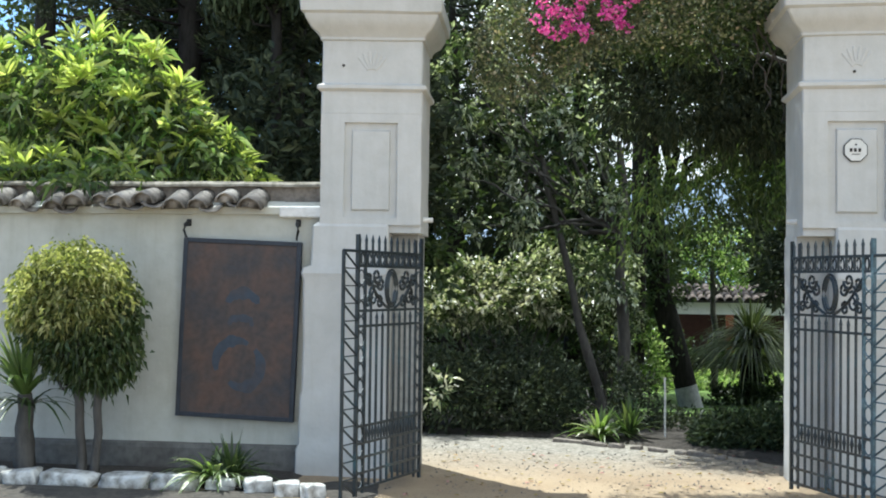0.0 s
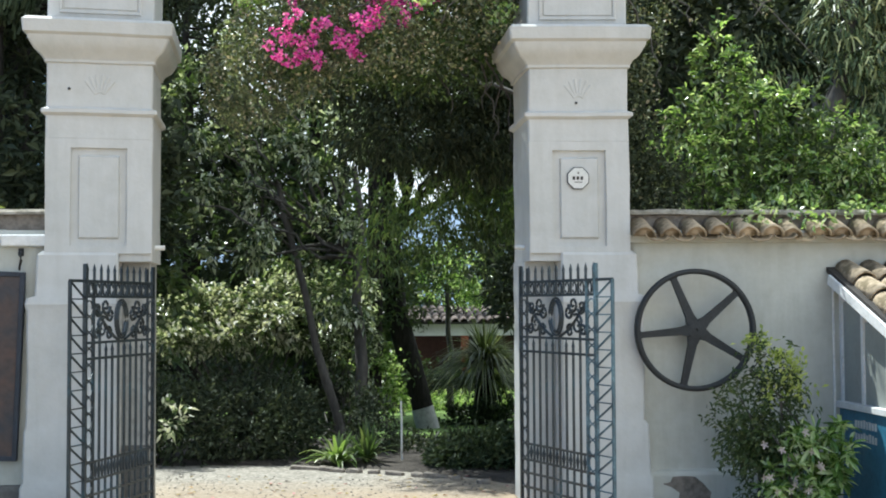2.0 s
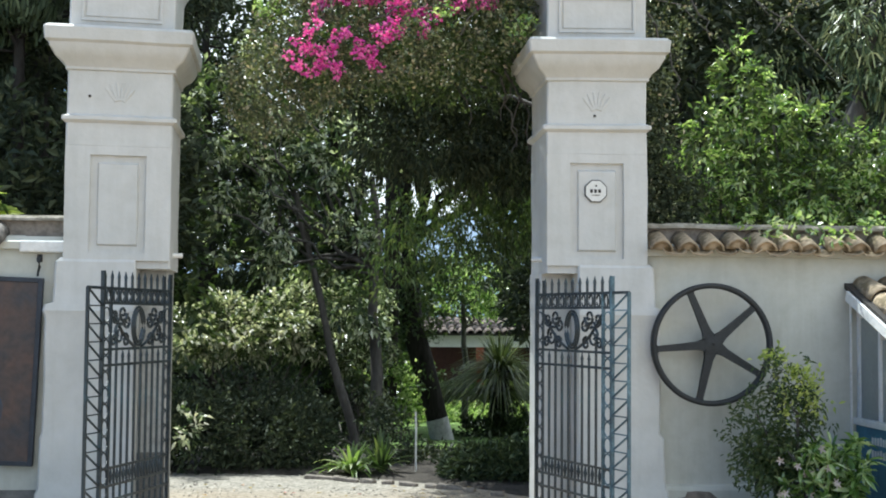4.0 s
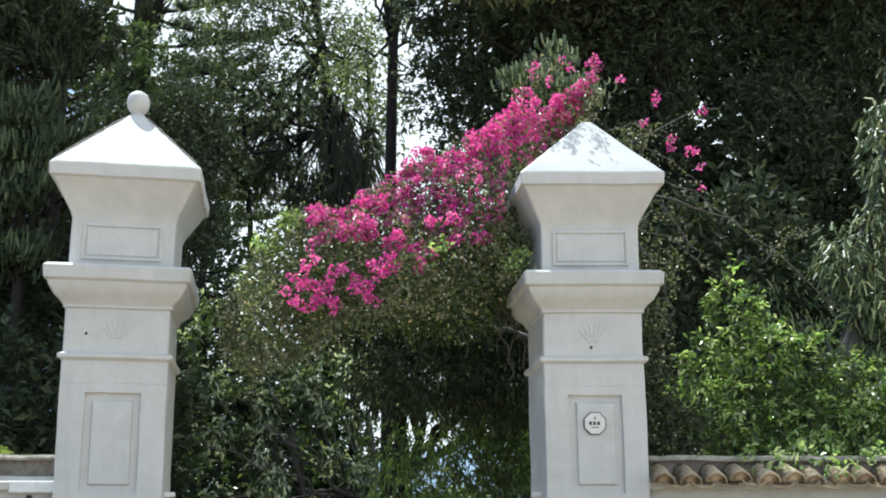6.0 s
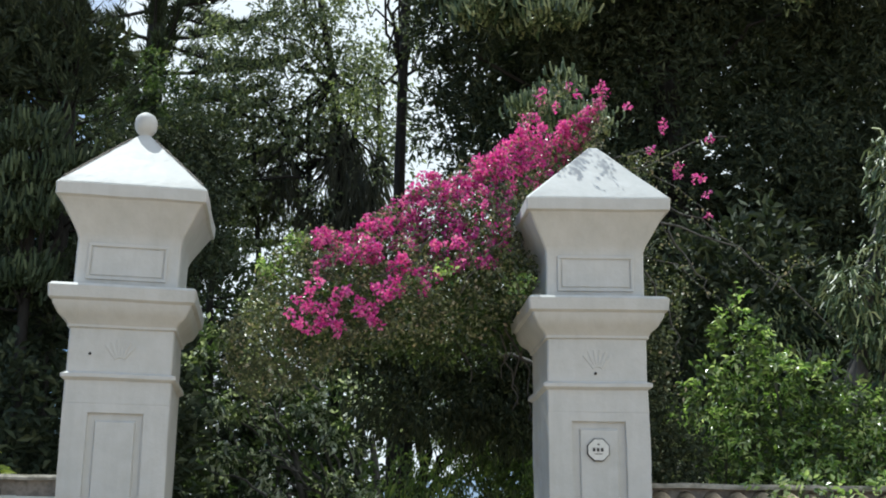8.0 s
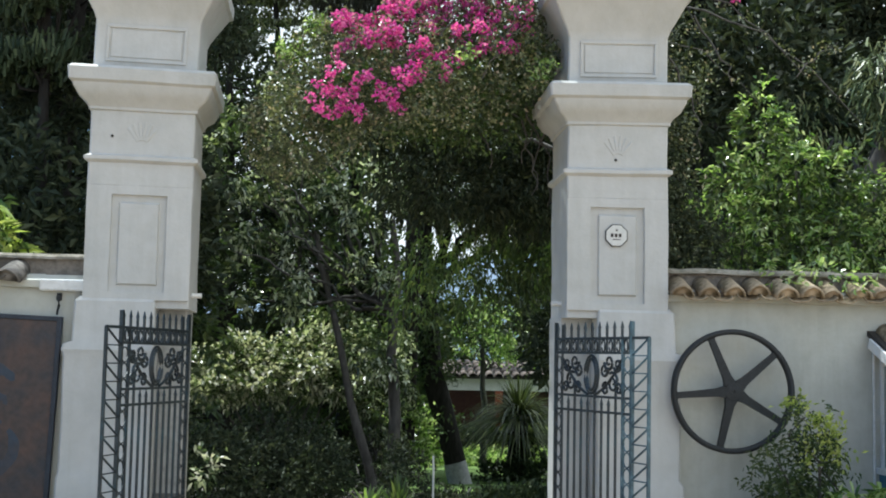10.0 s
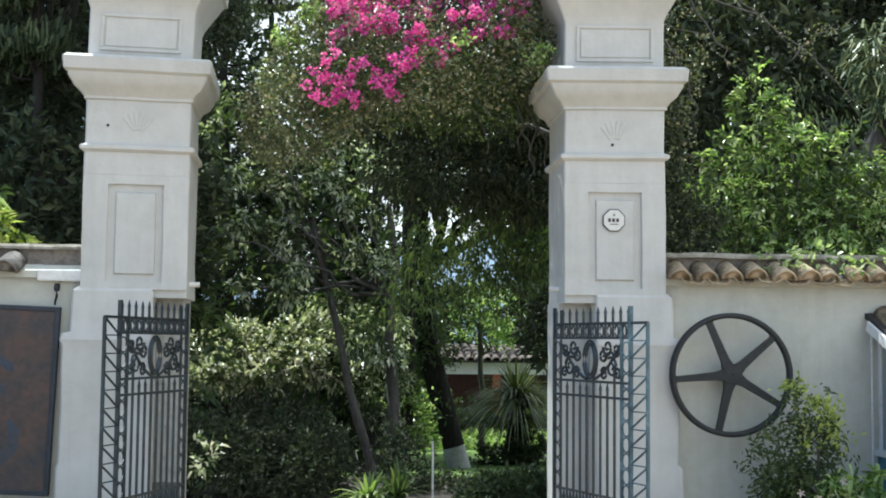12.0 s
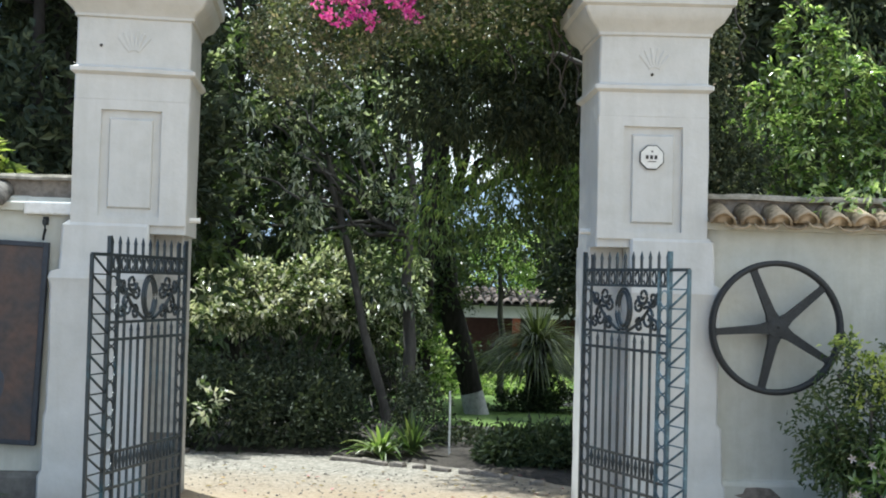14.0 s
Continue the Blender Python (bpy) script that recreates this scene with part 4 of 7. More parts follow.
B = GZ + 0.03
plant("topiary_bush", (-4.38, -0.55, B), "round-clipped golden-green topiary bush on two stems before the wall", "bush",
      [("stem", tube(bend((-4.36, -0.55, B - 0.05), (-4.44, -0.52, 1.15), 0.02, 7, 0.012), np.linspace(0.045, 0.034, 7), 9, 0.05)),
       ("stem", tube(bend((-4.25, -0.55, B - 0.05), (-4.20, -0.55, 1.15), -0.02, 7, 0.012), np.linspace(0.042, 0.03, 7), 9, 0.05)),
       ("twig", limbs_to((-4.36, -0.54, 0.75), in_blobs([(-4.38, -0.55, 1.3, 0.45, 0.35, 0.45)], 26)[0], 0.015))],
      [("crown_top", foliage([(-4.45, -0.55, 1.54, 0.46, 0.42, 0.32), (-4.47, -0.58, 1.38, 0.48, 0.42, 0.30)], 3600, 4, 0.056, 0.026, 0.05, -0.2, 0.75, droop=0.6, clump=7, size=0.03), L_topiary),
       # greener, darker skirt: shade under the crown put into the leaf colour
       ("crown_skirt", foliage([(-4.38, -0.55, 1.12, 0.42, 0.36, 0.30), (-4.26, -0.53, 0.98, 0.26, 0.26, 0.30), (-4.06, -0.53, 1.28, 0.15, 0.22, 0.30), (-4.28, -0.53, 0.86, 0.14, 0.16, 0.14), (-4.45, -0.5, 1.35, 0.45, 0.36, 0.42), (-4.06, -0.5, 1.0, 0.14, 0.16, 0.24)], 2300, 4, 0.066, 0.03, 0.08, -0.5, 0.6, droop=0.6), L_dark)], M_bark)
plant("yucca", (-4.92, -0.5, B), "spiky green yucca with a short trunk in the soil bed", "plant",
      [("trunk", tube(bend((-4.86, -0.5, B - 0.05), (-4.90, -0.5, 0.62), 0, 6, 0.01), np.linspace(0.085, 0.06, 6), 9, 0.14))],
      [("leaf_rosette", straps((-4.90, -0.5, 0.58), 46, 0.78, 0.05, 0.9), L_strap),
       ("lower_leaves", straps((-4.86, -0.5, 0.5), 22, 0.6, 0.03, 1.5, 0.9), L_dark)], M_bark)
plant("strap_leaf_clump", (-3.12, -0.80, B), "clump of arching strap leaves beside the white stones", "plant", [],
      [("leaf_clump", straps((-3.12, -0.80, B), 110, 0.50, 0.032, 1.35, 0.55), L_strap), ("old_leaves", straps((-3.0, -0.72, B), 70, 0.48, 0.03, 1.2), L_dark)], M_bark)
plant("flowering_shrub", (3.62, -0.65, B), "loose shrub with pale pink flowers against the wall", "shrub",
      [("stem", limbs_to((3.65, -0.6, B - 0.05), [(3.52, -0.65, 1.25), (3.3, -0.6, 0.9), (3.75, -0.65, 1.0), (3.95, -0.6, 0.6), (3.5, -0.8, 0.6), (3.9, -0.8, 0.4)], 0.022))],
      [("crown", foliage([(3.55, -0.6, 0.68, 0.26, 0.24, 0.30), (3.50, -0.6, 1.10, 0.10, 0.10, 0.26), (3.40, -0.6, 0.50, 0.20, 0.22, 0.30), (3.62, -0.6, 0.95, 0.20, 0.16, 0.18), (3.33, -0.58, 0.70, 0.20, 0.18, 0.34), (3.45, -0.6, 0.30, 0.24, 0.2, 0.30), (3.48, -0.62, 1.28, 0.07, 0.07, 0.10)], 560, 6, 0.062, 0.024, 0.10, 0.0, 0.4, clump=6, size=0.05, droop=0.3), L_dark),
       ("lower_crown", joined(*[leaves_at(np.repeat([c], 17, 0) + rng.normal(size=(17, 3)) * 0.012, unit(rng.normal(size=(17, 3)) + np.array([0, -0.3, 0.35])), 0.145, 0.036, spread=0.1, shape=3, droop=0.25, roll=0.5)
                                for c in in_blobs([(3.80, -0.78, 0.36, 0.30, 0.22, 0.34), (4.0, -0.72, 0.45, 0.18, 0.18, 0.26), (3.70, -0.8, 0.15, 0.3, 0.2, 0.2)], 78, 0.8)[0]]), L_bright),
       ("young_leaves", foliage([(3.66, -0.70, 1.06, 0.15, 0.12, 0.14), (3.58, -0.70, 0.82, 0.09, 0.1, 0.12), (3.48, -0.66, 1.3, 0.06, 0.06, 0.08)], 84, 5, 0.06, 0.03, 0.06, 0.3, 0.7, clump=6, size=0.03), L_mango),
       ("flower", [blossom(c) for c in in_blobs([(3.62, -0.98, 0.34, 0.30, 0.08, 0.34)], 22, 0.7)[0]], L_pinkflower)], M_bark)


def stone_mesh(w, d, h, seed):
    bm = bmesh.new()
    bmesh.ops.create_icosphere(bm, subdivisions=3, radius=1.0)
    for v in bm.verts:
        p = v.co
        q = Vector((math.copysign(abs(p.x) ** 0.32, p.x), math.copysign(abs(p.y) ** 0.42, p.y), math.copysign(abs(p.z) ** 0.34, p.z)))
        k = 1 + 0.17 * noise.noise(p * 1.6 + Vector((seed * 3.1, 0, 0))) + 0.09 * noise.noise(p * 4.1 + Vector((0, seed * 1.7, 0)))
        v.co = Vector((q.x * w / 2, q.y * d / 2, q.z * h / 2)) * k
    return bm


stone_x = -2.12
sl, k_ = 0.22, 0
while stone_x > -8.5:
    w = float(rng.uniform(0.17, 0.26)) if stone_x > -3.1 else float(rng.uniform(0.28, 0.46))
    x = stone_x - w / 2
    y = -0.92 - (0.32 * max(0.0, (x + 2.9) / 0.8) if x > -2.9 else 0)
    st = new("kerb_stone", bm_mesh("kerb_stone", stone_mesh(w, 0.22, float(rng.uniform(0.11, 0.155)), k_), M_stone, True))
    st.matrix_world = pose(x, y, GZ + 0.05, rng.uniform(-4, 4), rng.uniform(-5, 5), rng.uniform(-8, 8) + (20 if x > -2.7 else 0))
    tagged(st, "rough whitewashed kerb stone edging the soil bed", "stone", "white kerb stones")
    stone_x -= w + float(rng.uniform(0.01, 0.07))
    k_ += 1
# edging stones of the planted bed behind the gate
edge_line = [(-2.25, 3.35), (-1.9, 3.23), (-1.2, 2.99), (-0.22, 2.67), (0.94, 1.97), (1.66, 1.22)]
for i, (fx, w) in enumerate(((0.06, 0.30), (0.575, 0.32), (0.625, 0.26), (0.665, 0.14), (0.70, 0.10), (0.735, 0.17), (0.775, 0.12), (0.81, 0.24), (0.86, 0.10), (0.93, 0.12))):
    s = fx * (len(edge_line) - 1)
    a, b, f = edge_line[int(s)], edge_line[int(s) + 1], s - int(s)
    st = new("edging_stone", bm_mesh("edging_stone", stone_mesh(w * 1.15, 0.10, 0.07, i + 40), M_mortar, True))
    st.matrix_world = pose(a[0] + (b[0] - a[0]) * f, a[1] + (b[1] - a[1]) * f, GZ + 0.018, 0, rng.uniform(-8, 8), -22 + rng.uniform(-15, 15))
    tagged(st, "dusty grey rough stone edging the planted bed", "stone", "bed edging stones")

N = 2600
px_, py_ = rng.uniform(-2.0, 2.4, N), -1.6 + 4.6 * rng.random(N) ** 0.7
keep = (py_ < 2.0 - 0.35 * px_) & ((np.abs(px_) < 1.5) | (py_ > 1.0) | (py_ < -0.3))
px_, py_ = px_[keep], py_[keep]
N = len(px_)
r_ = 0.004 + 0.011 * rng.random(N) ** 3
C_ = np.stack([px_, py_, np.array([ground_z(x, y) for x, y in zip(px_, py_)]) + r_ * 0.25], 1)
octa = np.array([(1, 0, 0), (0, 1, 0), (-1, 0, 0), (0, -1, 0), (0, 0, 0.7), (0, 0, -0.7)], float)
V = C_[:, None] + (octa[None] * rng.uniform(0.6, 1.3, (N, 6, 1))) * r_[:, None, None]
F = np.array([(0, 1, 4), (1, 2, 4), (2, 3, 4), (3, 0, 4), (1, 0, 5), (2, 1, 5), (3, 2, 5), (0, 3, 5)])
F = (F[None] + np.arange(N)[:, None, None] * 6).reshape(-1, 3)
tagged(new("gravel", mesh_np("gravel", V.reshape(-1, 3), F, M_mortar)), "small grey pebbles scattered over the earthen drive", "gravel", kind="stuff")
N = 150
px_, py_ = rng.uniform(-1.6, 1.9, N), -1.2 + 3.4 * rng.random(N)
P_ = np.stack([px_, py_, np.array([ground_z(x, y) for x, y in zip(px_, py_)]) + 0.008], 1)
a_ = rng.uniform(0, 2 * np.pi, N)
V, F = leaves_at(P_, np.stack([np.cos(a_), np.sin(a_), 0 * a_ + 0.05], 1), 0.06, 0.032, spread=0.05, roll=0.15)
tagged(new("fallen_leaves", mesh_np("fallen_leaves", V, F, L_litter)), "dry yellow and pink leaves fallen on the drive", "leaves", kind="stuff")

bm = bmesh.new()
edge_ = [(2.81, 0.10), (2.88, 0.115), (2.90, 0.16), (3.00, 0.165), (3.10, 0.158), (3.17, 0.10), (3.24, 0.02), (3.22, -0.06), (2.95, -0.06), (2.96, 0.02), (2.89, 0.07)]
loft(bm, [[(x, y, z) for x, z in edge_] for y in (0.050, 0.041)])
bmesh.ops.transform(bm, matrix=me_, verts=bm.verts)
part("bare_patch", bm, M_mortar, wall_east, "dark patch where the plaster has fallen off")


# ---- lean-to booth against the east wall ----
def booth():
    ob = thing("booth", (4.45, 0.0, GZ), "small lean-to booth, blue below, white-framed window, tiled roof", "booth")
    o = Vector((4.45, 0.0, GZ))
    m = Matrix.Translation(-o)
    def piece(name, mat, boxes, label="", bev=0.004):
        bm = bmesh.new()
        for b in boxes:
            box(bm, *b, bev)
        bmesh.ops.transform(bm, matrix=m, verts=bm.verts)
        return part(name, bm, mat, ob, label)
    x0, x1, y0, y1 = 4.42, 7.2, -1.7, 0.095
    side_w = piece("side_wall", M_blue_wall, [(x0, x0 + 0.08, y0, y1, GZ - 0.05, 0.74)], "blue painted wall")
    piece("front_wall", M_blue_wall, [(x0 + 0.08, x1, y0, y0 + 0.08, GZ - 0.05, 0.74)], "blue painted wall")
    piece("end_wall", M_blue_wall, [(x1 - 0.08, x1, y0 + 0.08, y1, GZ - 0.05, 1.45)])
    piece("sill", M_white, [(x0 - 0.03, x0 + 0.1, y0 - 0.02, y1, 0.745, 0.80)], "white sill")
    piece("front_sill", M_white, [(x0 + 0.105, x1, y0 - 0.02, y0 + 0.1, 0.745, 0.80)], "white sill")
    bays = (y0, -0.93, -0.42, y1 - 0.05)
    for y in bays:
        piece("mullion", M_white, [(x0 + 0.01, x0 + 0.06, y, y + 0.05, 0.80, 1.90 + (y - 0.1) * 0.36)], "white mullion")
    for ya, yb in zip(bays, bays[1:]):
        piece("pane", M_frost, [(x0 + 0.03, x0 + 0.036, ya + 0.052, yb - 0.002, 0.802, 1.86 + (ya - 0.1) * 0.36)], "hazy grey pane", 0.0)
    for x in (5.2, 6.1, 7.0):
        piece("post", M_white, [(x, x + 0.06, y0 + 0.02, y0 + 0.07, 0.80, 1.2)], "white post")
    # two lines of worn white lettering that cannot be read
    for row, (z, h) in enumerate(((0.60, 0.075), (0.49, 0.075))):
        for k in range(8):
            y = -0.70 + 0.058 * k
            piece("letter_bar", M_white, [(x0 - 0.004, x0 - 0.001, y, y + 0.040, z, z + h * rng.uniform(0.75, 1.0))], "", 0.0).parent = side_w
    # sloping roof: boards, white rake boards, tiles
    slope = math.atan2(0.66, 1.8)
    rm = Matrix.Translation((0, 0.09, 2.03)) @ Matrix.Rotation(slope, 4, "X")
    bm = bmesh.new()
    box(bm, x0 - 0.095, x1 + 0.1, -2.05, 0.0, -0.095, -0.05, 0.0, rm)
    bmesh.ops.transform(bm, matrix=m, verts=bm.verts)
    boards = part("roof_deck", bm, M_dark, ob, "dark boarded deck")
    bm = bmesh.new()
    box(bm, x0 - 0.125, x0 - 0.10, -2.06, -0.14, -0.165, -0.075, 0.004, rm)
    bmesh.ops.transform(bm, matrix=m, verts=bm.verts)
    part("rake_board", bm, M_white, ob, "white rake board")
    tm = tile_mesh("tile", M_tile, 0.10, 0.12, 0.46)
    for i in range(13):
        for j in range(5):
            t = new("tile", tm)
            t.parent = boards
            t.matrix_local = m @ rm @ pose(x0 + 0.07 + 0.215 * i, -0.02 - 0.40 * j, -0.045, -3, 0, rng.uniform(-2, 2))
    return ob


booth()
V, F = tube([(4.375, 0.085, 0.2), (4.375, 0.085, 1.9)], 0.012, 8)
pipe = new("wall_conduit", mesh_np("wall_conduit", V, F, M_white, True))
tagged(pipe, "thin white conduit running up the wall", "pipe")

# ---- bougainvillea over the gateway ----
crest = np.array([(-1.15, 0.6, 3.95), (-0.93, 0.6, 4.28), (-0.62, 0.55, 4.62), (-0.32, 0.5, 4.76), (0.06, 0.5, 4.83), (0.43, 0.55, 5.16), (0.64, 0.6, 5.36), (1.01, 0.6, 5.49), (1.35, 0.7, 5.69), (1.71, 0.9, 5.94), (2.02, 1.1, 6.17), (2.39, 1.2, 6.40)])
hem = np.array([(-1.15, 0.35, 3.5), (-0.9, 0.25, 3.2), (-0.45, 0.1, 3.35), (-0.1, 0.0, 3.62), (0.5, 0.0, 3.66), (1.0, 0.1, 3.8), (1.45, 0.25, 4.0), (1.75, 0.9, 4.5), (2.05, 1.15, 5.2), (2.4, 1.25, 5.9)])


def on_drape(n, low=0.0, high=1.0, x0=-1.15, x1=2.4, depth=0.45):
    """Points on and a little behind the front of the hanging mass, with hollows and humps."""
    x = rng.uniform(x0, x1, n)
    f = low + (high - low) * rng.random(n)
    up, lo = [[np.interp(x, L[:, 0], L[:, i]) for i in (1, 2)] for L in (crest, hem)]
    lump = np.array([noise.noise((px * 2.6, pf * 2.2, 1.7)) + 0.6 * noise.noise((px * 6.5, pf * 5.0, 4.2)) for px, pf in zip(x, f)])
    y = lo[0] + (up[0] - lo[0]) * f - 0.34 * lump + depth * rng.random(n) ** 2 - 0.25 * np.sin(np.pi * f) * (x < 1.4)
    z = lo[1] + (up[1] - lo[1]) * f + 0.07 * lump
    return np.stack([x, y, z], 1)


def bract_heads(C, size, per=24):
    """Tight heads of papery bracts."""
    u = unit(rng.normal(size=(len(C) * per, 3)))
    P = np.repeat(C, per, 0) + u * (size * rng.uniform(0.35, 1.0, (len(u), 1)))
    return leaves_at(P, unit(u + 0.3 * rng.normal(size=u.shape)), 0.034, 0.034, fold=0.3, spread=0.5)


def leafy(C, per, length, width, size):
    P = np.repeat(C, per, 0) + rng.normal(size=(len(C) * per, 3)) * size
    return leaves_at(P, unit(rng.normal(size=P.shape) + np.array([0, -0.45, 0.15])), length, width, spread=0.3, droop=0.15, roll=0.7)


band = on_drape(175, 0.62, 1.0, -0.34, 2.3, 0.12)
band = np.concatenate([band, on_drape(210, 0.80, 1.04, -0.42, 2.4, 0.14), on_drape(46, 0.3, 0.62, 0.3, 1.35, 0.1)])
spots = np.array([(-0.28, 0.2, 4.32), (-0.08, 0.2, 4.38), (0.38, 0.15, 4.38), (-0.41, 0.0, 3.94), (-0.52, 0.0, 3.86), (-0.21, 0.0, 3.95), (-0.30, 0.0, 3.84), (0.08, 0.0, 3.93), (0.28, 0.0, 4.03), (0.5, 0.05, 4.13), (0.28, 0.1, 4.18),
                  (0.01, 0.0, 3.87), (-0.45, 0.0, 3.78), (-0.2, 0.0, 3.74), (-0.38, 0.0, 4.08), (0.12, 0.0, 3.80), (0.83, 0.2, 4.56), (0.68, 0.2, 4.53), (0.2, 0.2, 4.46), (-0.35, 0.0, 3.77), (-0.14, 0.0, 4.02), (0.16, 0.0, 4.01)]) - np.array([0, 0.18, 0])
spots = np.repeat(spots, 3, 0) + rng.normal(size=(66, 3)) * np.array([0.055, 0.03, 0.035])
strays = np.array([(3.1, 1.4, 6.26), (3.08, 1.4, 6.19), (3.57, 1.4, 6.12), (3.23, 1.4, 5.80), (3.22, 1.4, 5.71), (3.41, 1.4, 5.67), (3.46, 1.4, 5.68), (3.51, 1.4, 5.51), (3.53, 1.4, 5.27), (2.7, 1.3, 6.39), (2.42, 1.2, 6.58), (2.36, 1.2, 6.52), (2.46, 1.2, 6.50), (2.15, 1.1, 6.42), (2.92, 1.3, 5.94)])
stems = [((2.5, 1.7, 5.6), (3.75, 1.4, 6.14), 0.10, 0.012), ((2.6, 1.6, 5.8), (3.55, 1.35, 5.2), 0.18, 0.010), ((2.7, 1.5, 5.5), (4.2, 1.3, 4.5), 0.22, 0.012), ((2.7, 1.5, 5.2), (4.75, 1.3, 4.05), 0.34, 0.013), ((4.1, 1.3, 4.5), (4.5, 1.25, 4.85), 0.02, 0.008),
         ((2.5, 1.5, 5.5), (3.3, 1.35, 4.75), 0.16, 0.009), ((2.5, 1.5, 5.0), (3.15, 1.35, 4.2), 0.12, 0.009), ((2.6, 1.5, 4.8), (3.7, 1.3, 4.25), 0.2, 0.009), ((2.4, 1.5, 6.0), (2.42, 1.2, 6.55), 0.0, 0.010), ((2.6, 1.6, 5.7), (3.23, 1.4, 5.78), 0.12, 0.008),
         ((2.55, 1.5, 4.2), (3.0, 1.35, 3.3), 0.1, 0.009), ((2.6, 1.6, 5.9), (3.02, 1.35, 5.9), 0.06, 0.008)]
trail = np.concatenate([bend(p, q, d, 22)[4:] for p, q, d, _ in stems])
trail = trail + rng.normal(size=trail.shape) * 0.03
bush_e = in_blobs([(2.85, 1.45, 5.75, 0.22, 0.2, 0.2), (2.8, 1.4, 4.9, 0.22, 0.2, 0.35), (2.85, 1.4, 4.1, 0.2, 0.2, 0.5), (3.1, 1.35, 4.45, 0.22, 0.2, 0.25)], 130, 0.2)[0]
sprigs = in_blobs([(1.72, 0.5, 6.12, 0.16, 0.16, 0.10), (1.92, 0.55, 6.22, 0.12, 0.14, 0.08), (1.6, 0.4, 5.9, 0.14, 0.12, 0.10)], 34, 0.1)[0]
shade_crown = push([(1.4, 4.8, 4.5, 1.1, 0.7, 0.5), (2.4, 4.9, 4.5, 0.9, 0.7, 0.6), (0.2, 4.8, 4.8, 1.1, 0.7, 0.6), (0.9, 4.6, 3.75, 1.0, 0.6, 0.4), (1.9, 4.7, 3.7, 0.8, 0.6, 0.5)], -1.6)
hanging = push([(1.0, 4.5, 3.0, 0.7, 0.4, 0.5), (1.9, 4.5, 3.0, 0.55, 0.4, 0.55), (2.5, 4.6, 3.0, 0.4, 0.4, 0.6), (0.5, 4.5, 2.6, 0.35, 0.4, 0.6), (1.5, 4.6, 2.45, 0.5, 0.3, 0.25), (1.35, 4.5, 2.95, 0.35, 0.3, 0.3), (1.95, 4.5, 2.9, 0.35, 0.3, 0.35), (1.6, 4.5, 3.3, 0.5, 0.3, 0.3)], -0.8)
vine = tubes([tube(bend(p, q, d, 10, 0.05), np.linspace(r, r * 0.35, 10), 6) for p, q, d, r in (
    ((2.6, 2.0, GZ), (1.9, 1.6, 4.7), 0.1, 0.05), ((2.6, 2.0, GZ), (2.5, 1.7, 5.6), 0.1, 0.055), ((1.9, 1.6, 4.7), (-0.45, 0.7, 4.1), 0.2, 0.03), ((2.3, 1.8, 3.6), (0.6, 3.2, 4.1), 0.2, 0.03), ((2.3, 1.8, 3.6), (1.9, 3.4, 3.4), 0.2, 0.025), ((1.8, 1.5, 4.5), (2.2, 1.3, 3.0), -0.1, 0.02))])
sprays = [tube(bend(p, q, d, 9, 0.02), np.linspace(r, r * 0.4, 9), 5) for p, q, d, r in stems]
canes = [tube(bend(p, q, 0.05, 8, 0.02), np.linspace(0.008, 0.004, 8), 5) for p, q in (((0.55, 0.15, 4.45), (0.75, 0.1, 5.0)), ((1.1, 0.1, 4.4), (1.3, 0.1, 5.0)), ((0.1, 0.0, 4.2), (0.6, -0.05, 4.35)), ((0.9, 0.0, 4.1), (1.4, 0.05, 4.7)), ((-0.6, 0.1, 4.0), (-0.2, 0.0, 4.3)))]
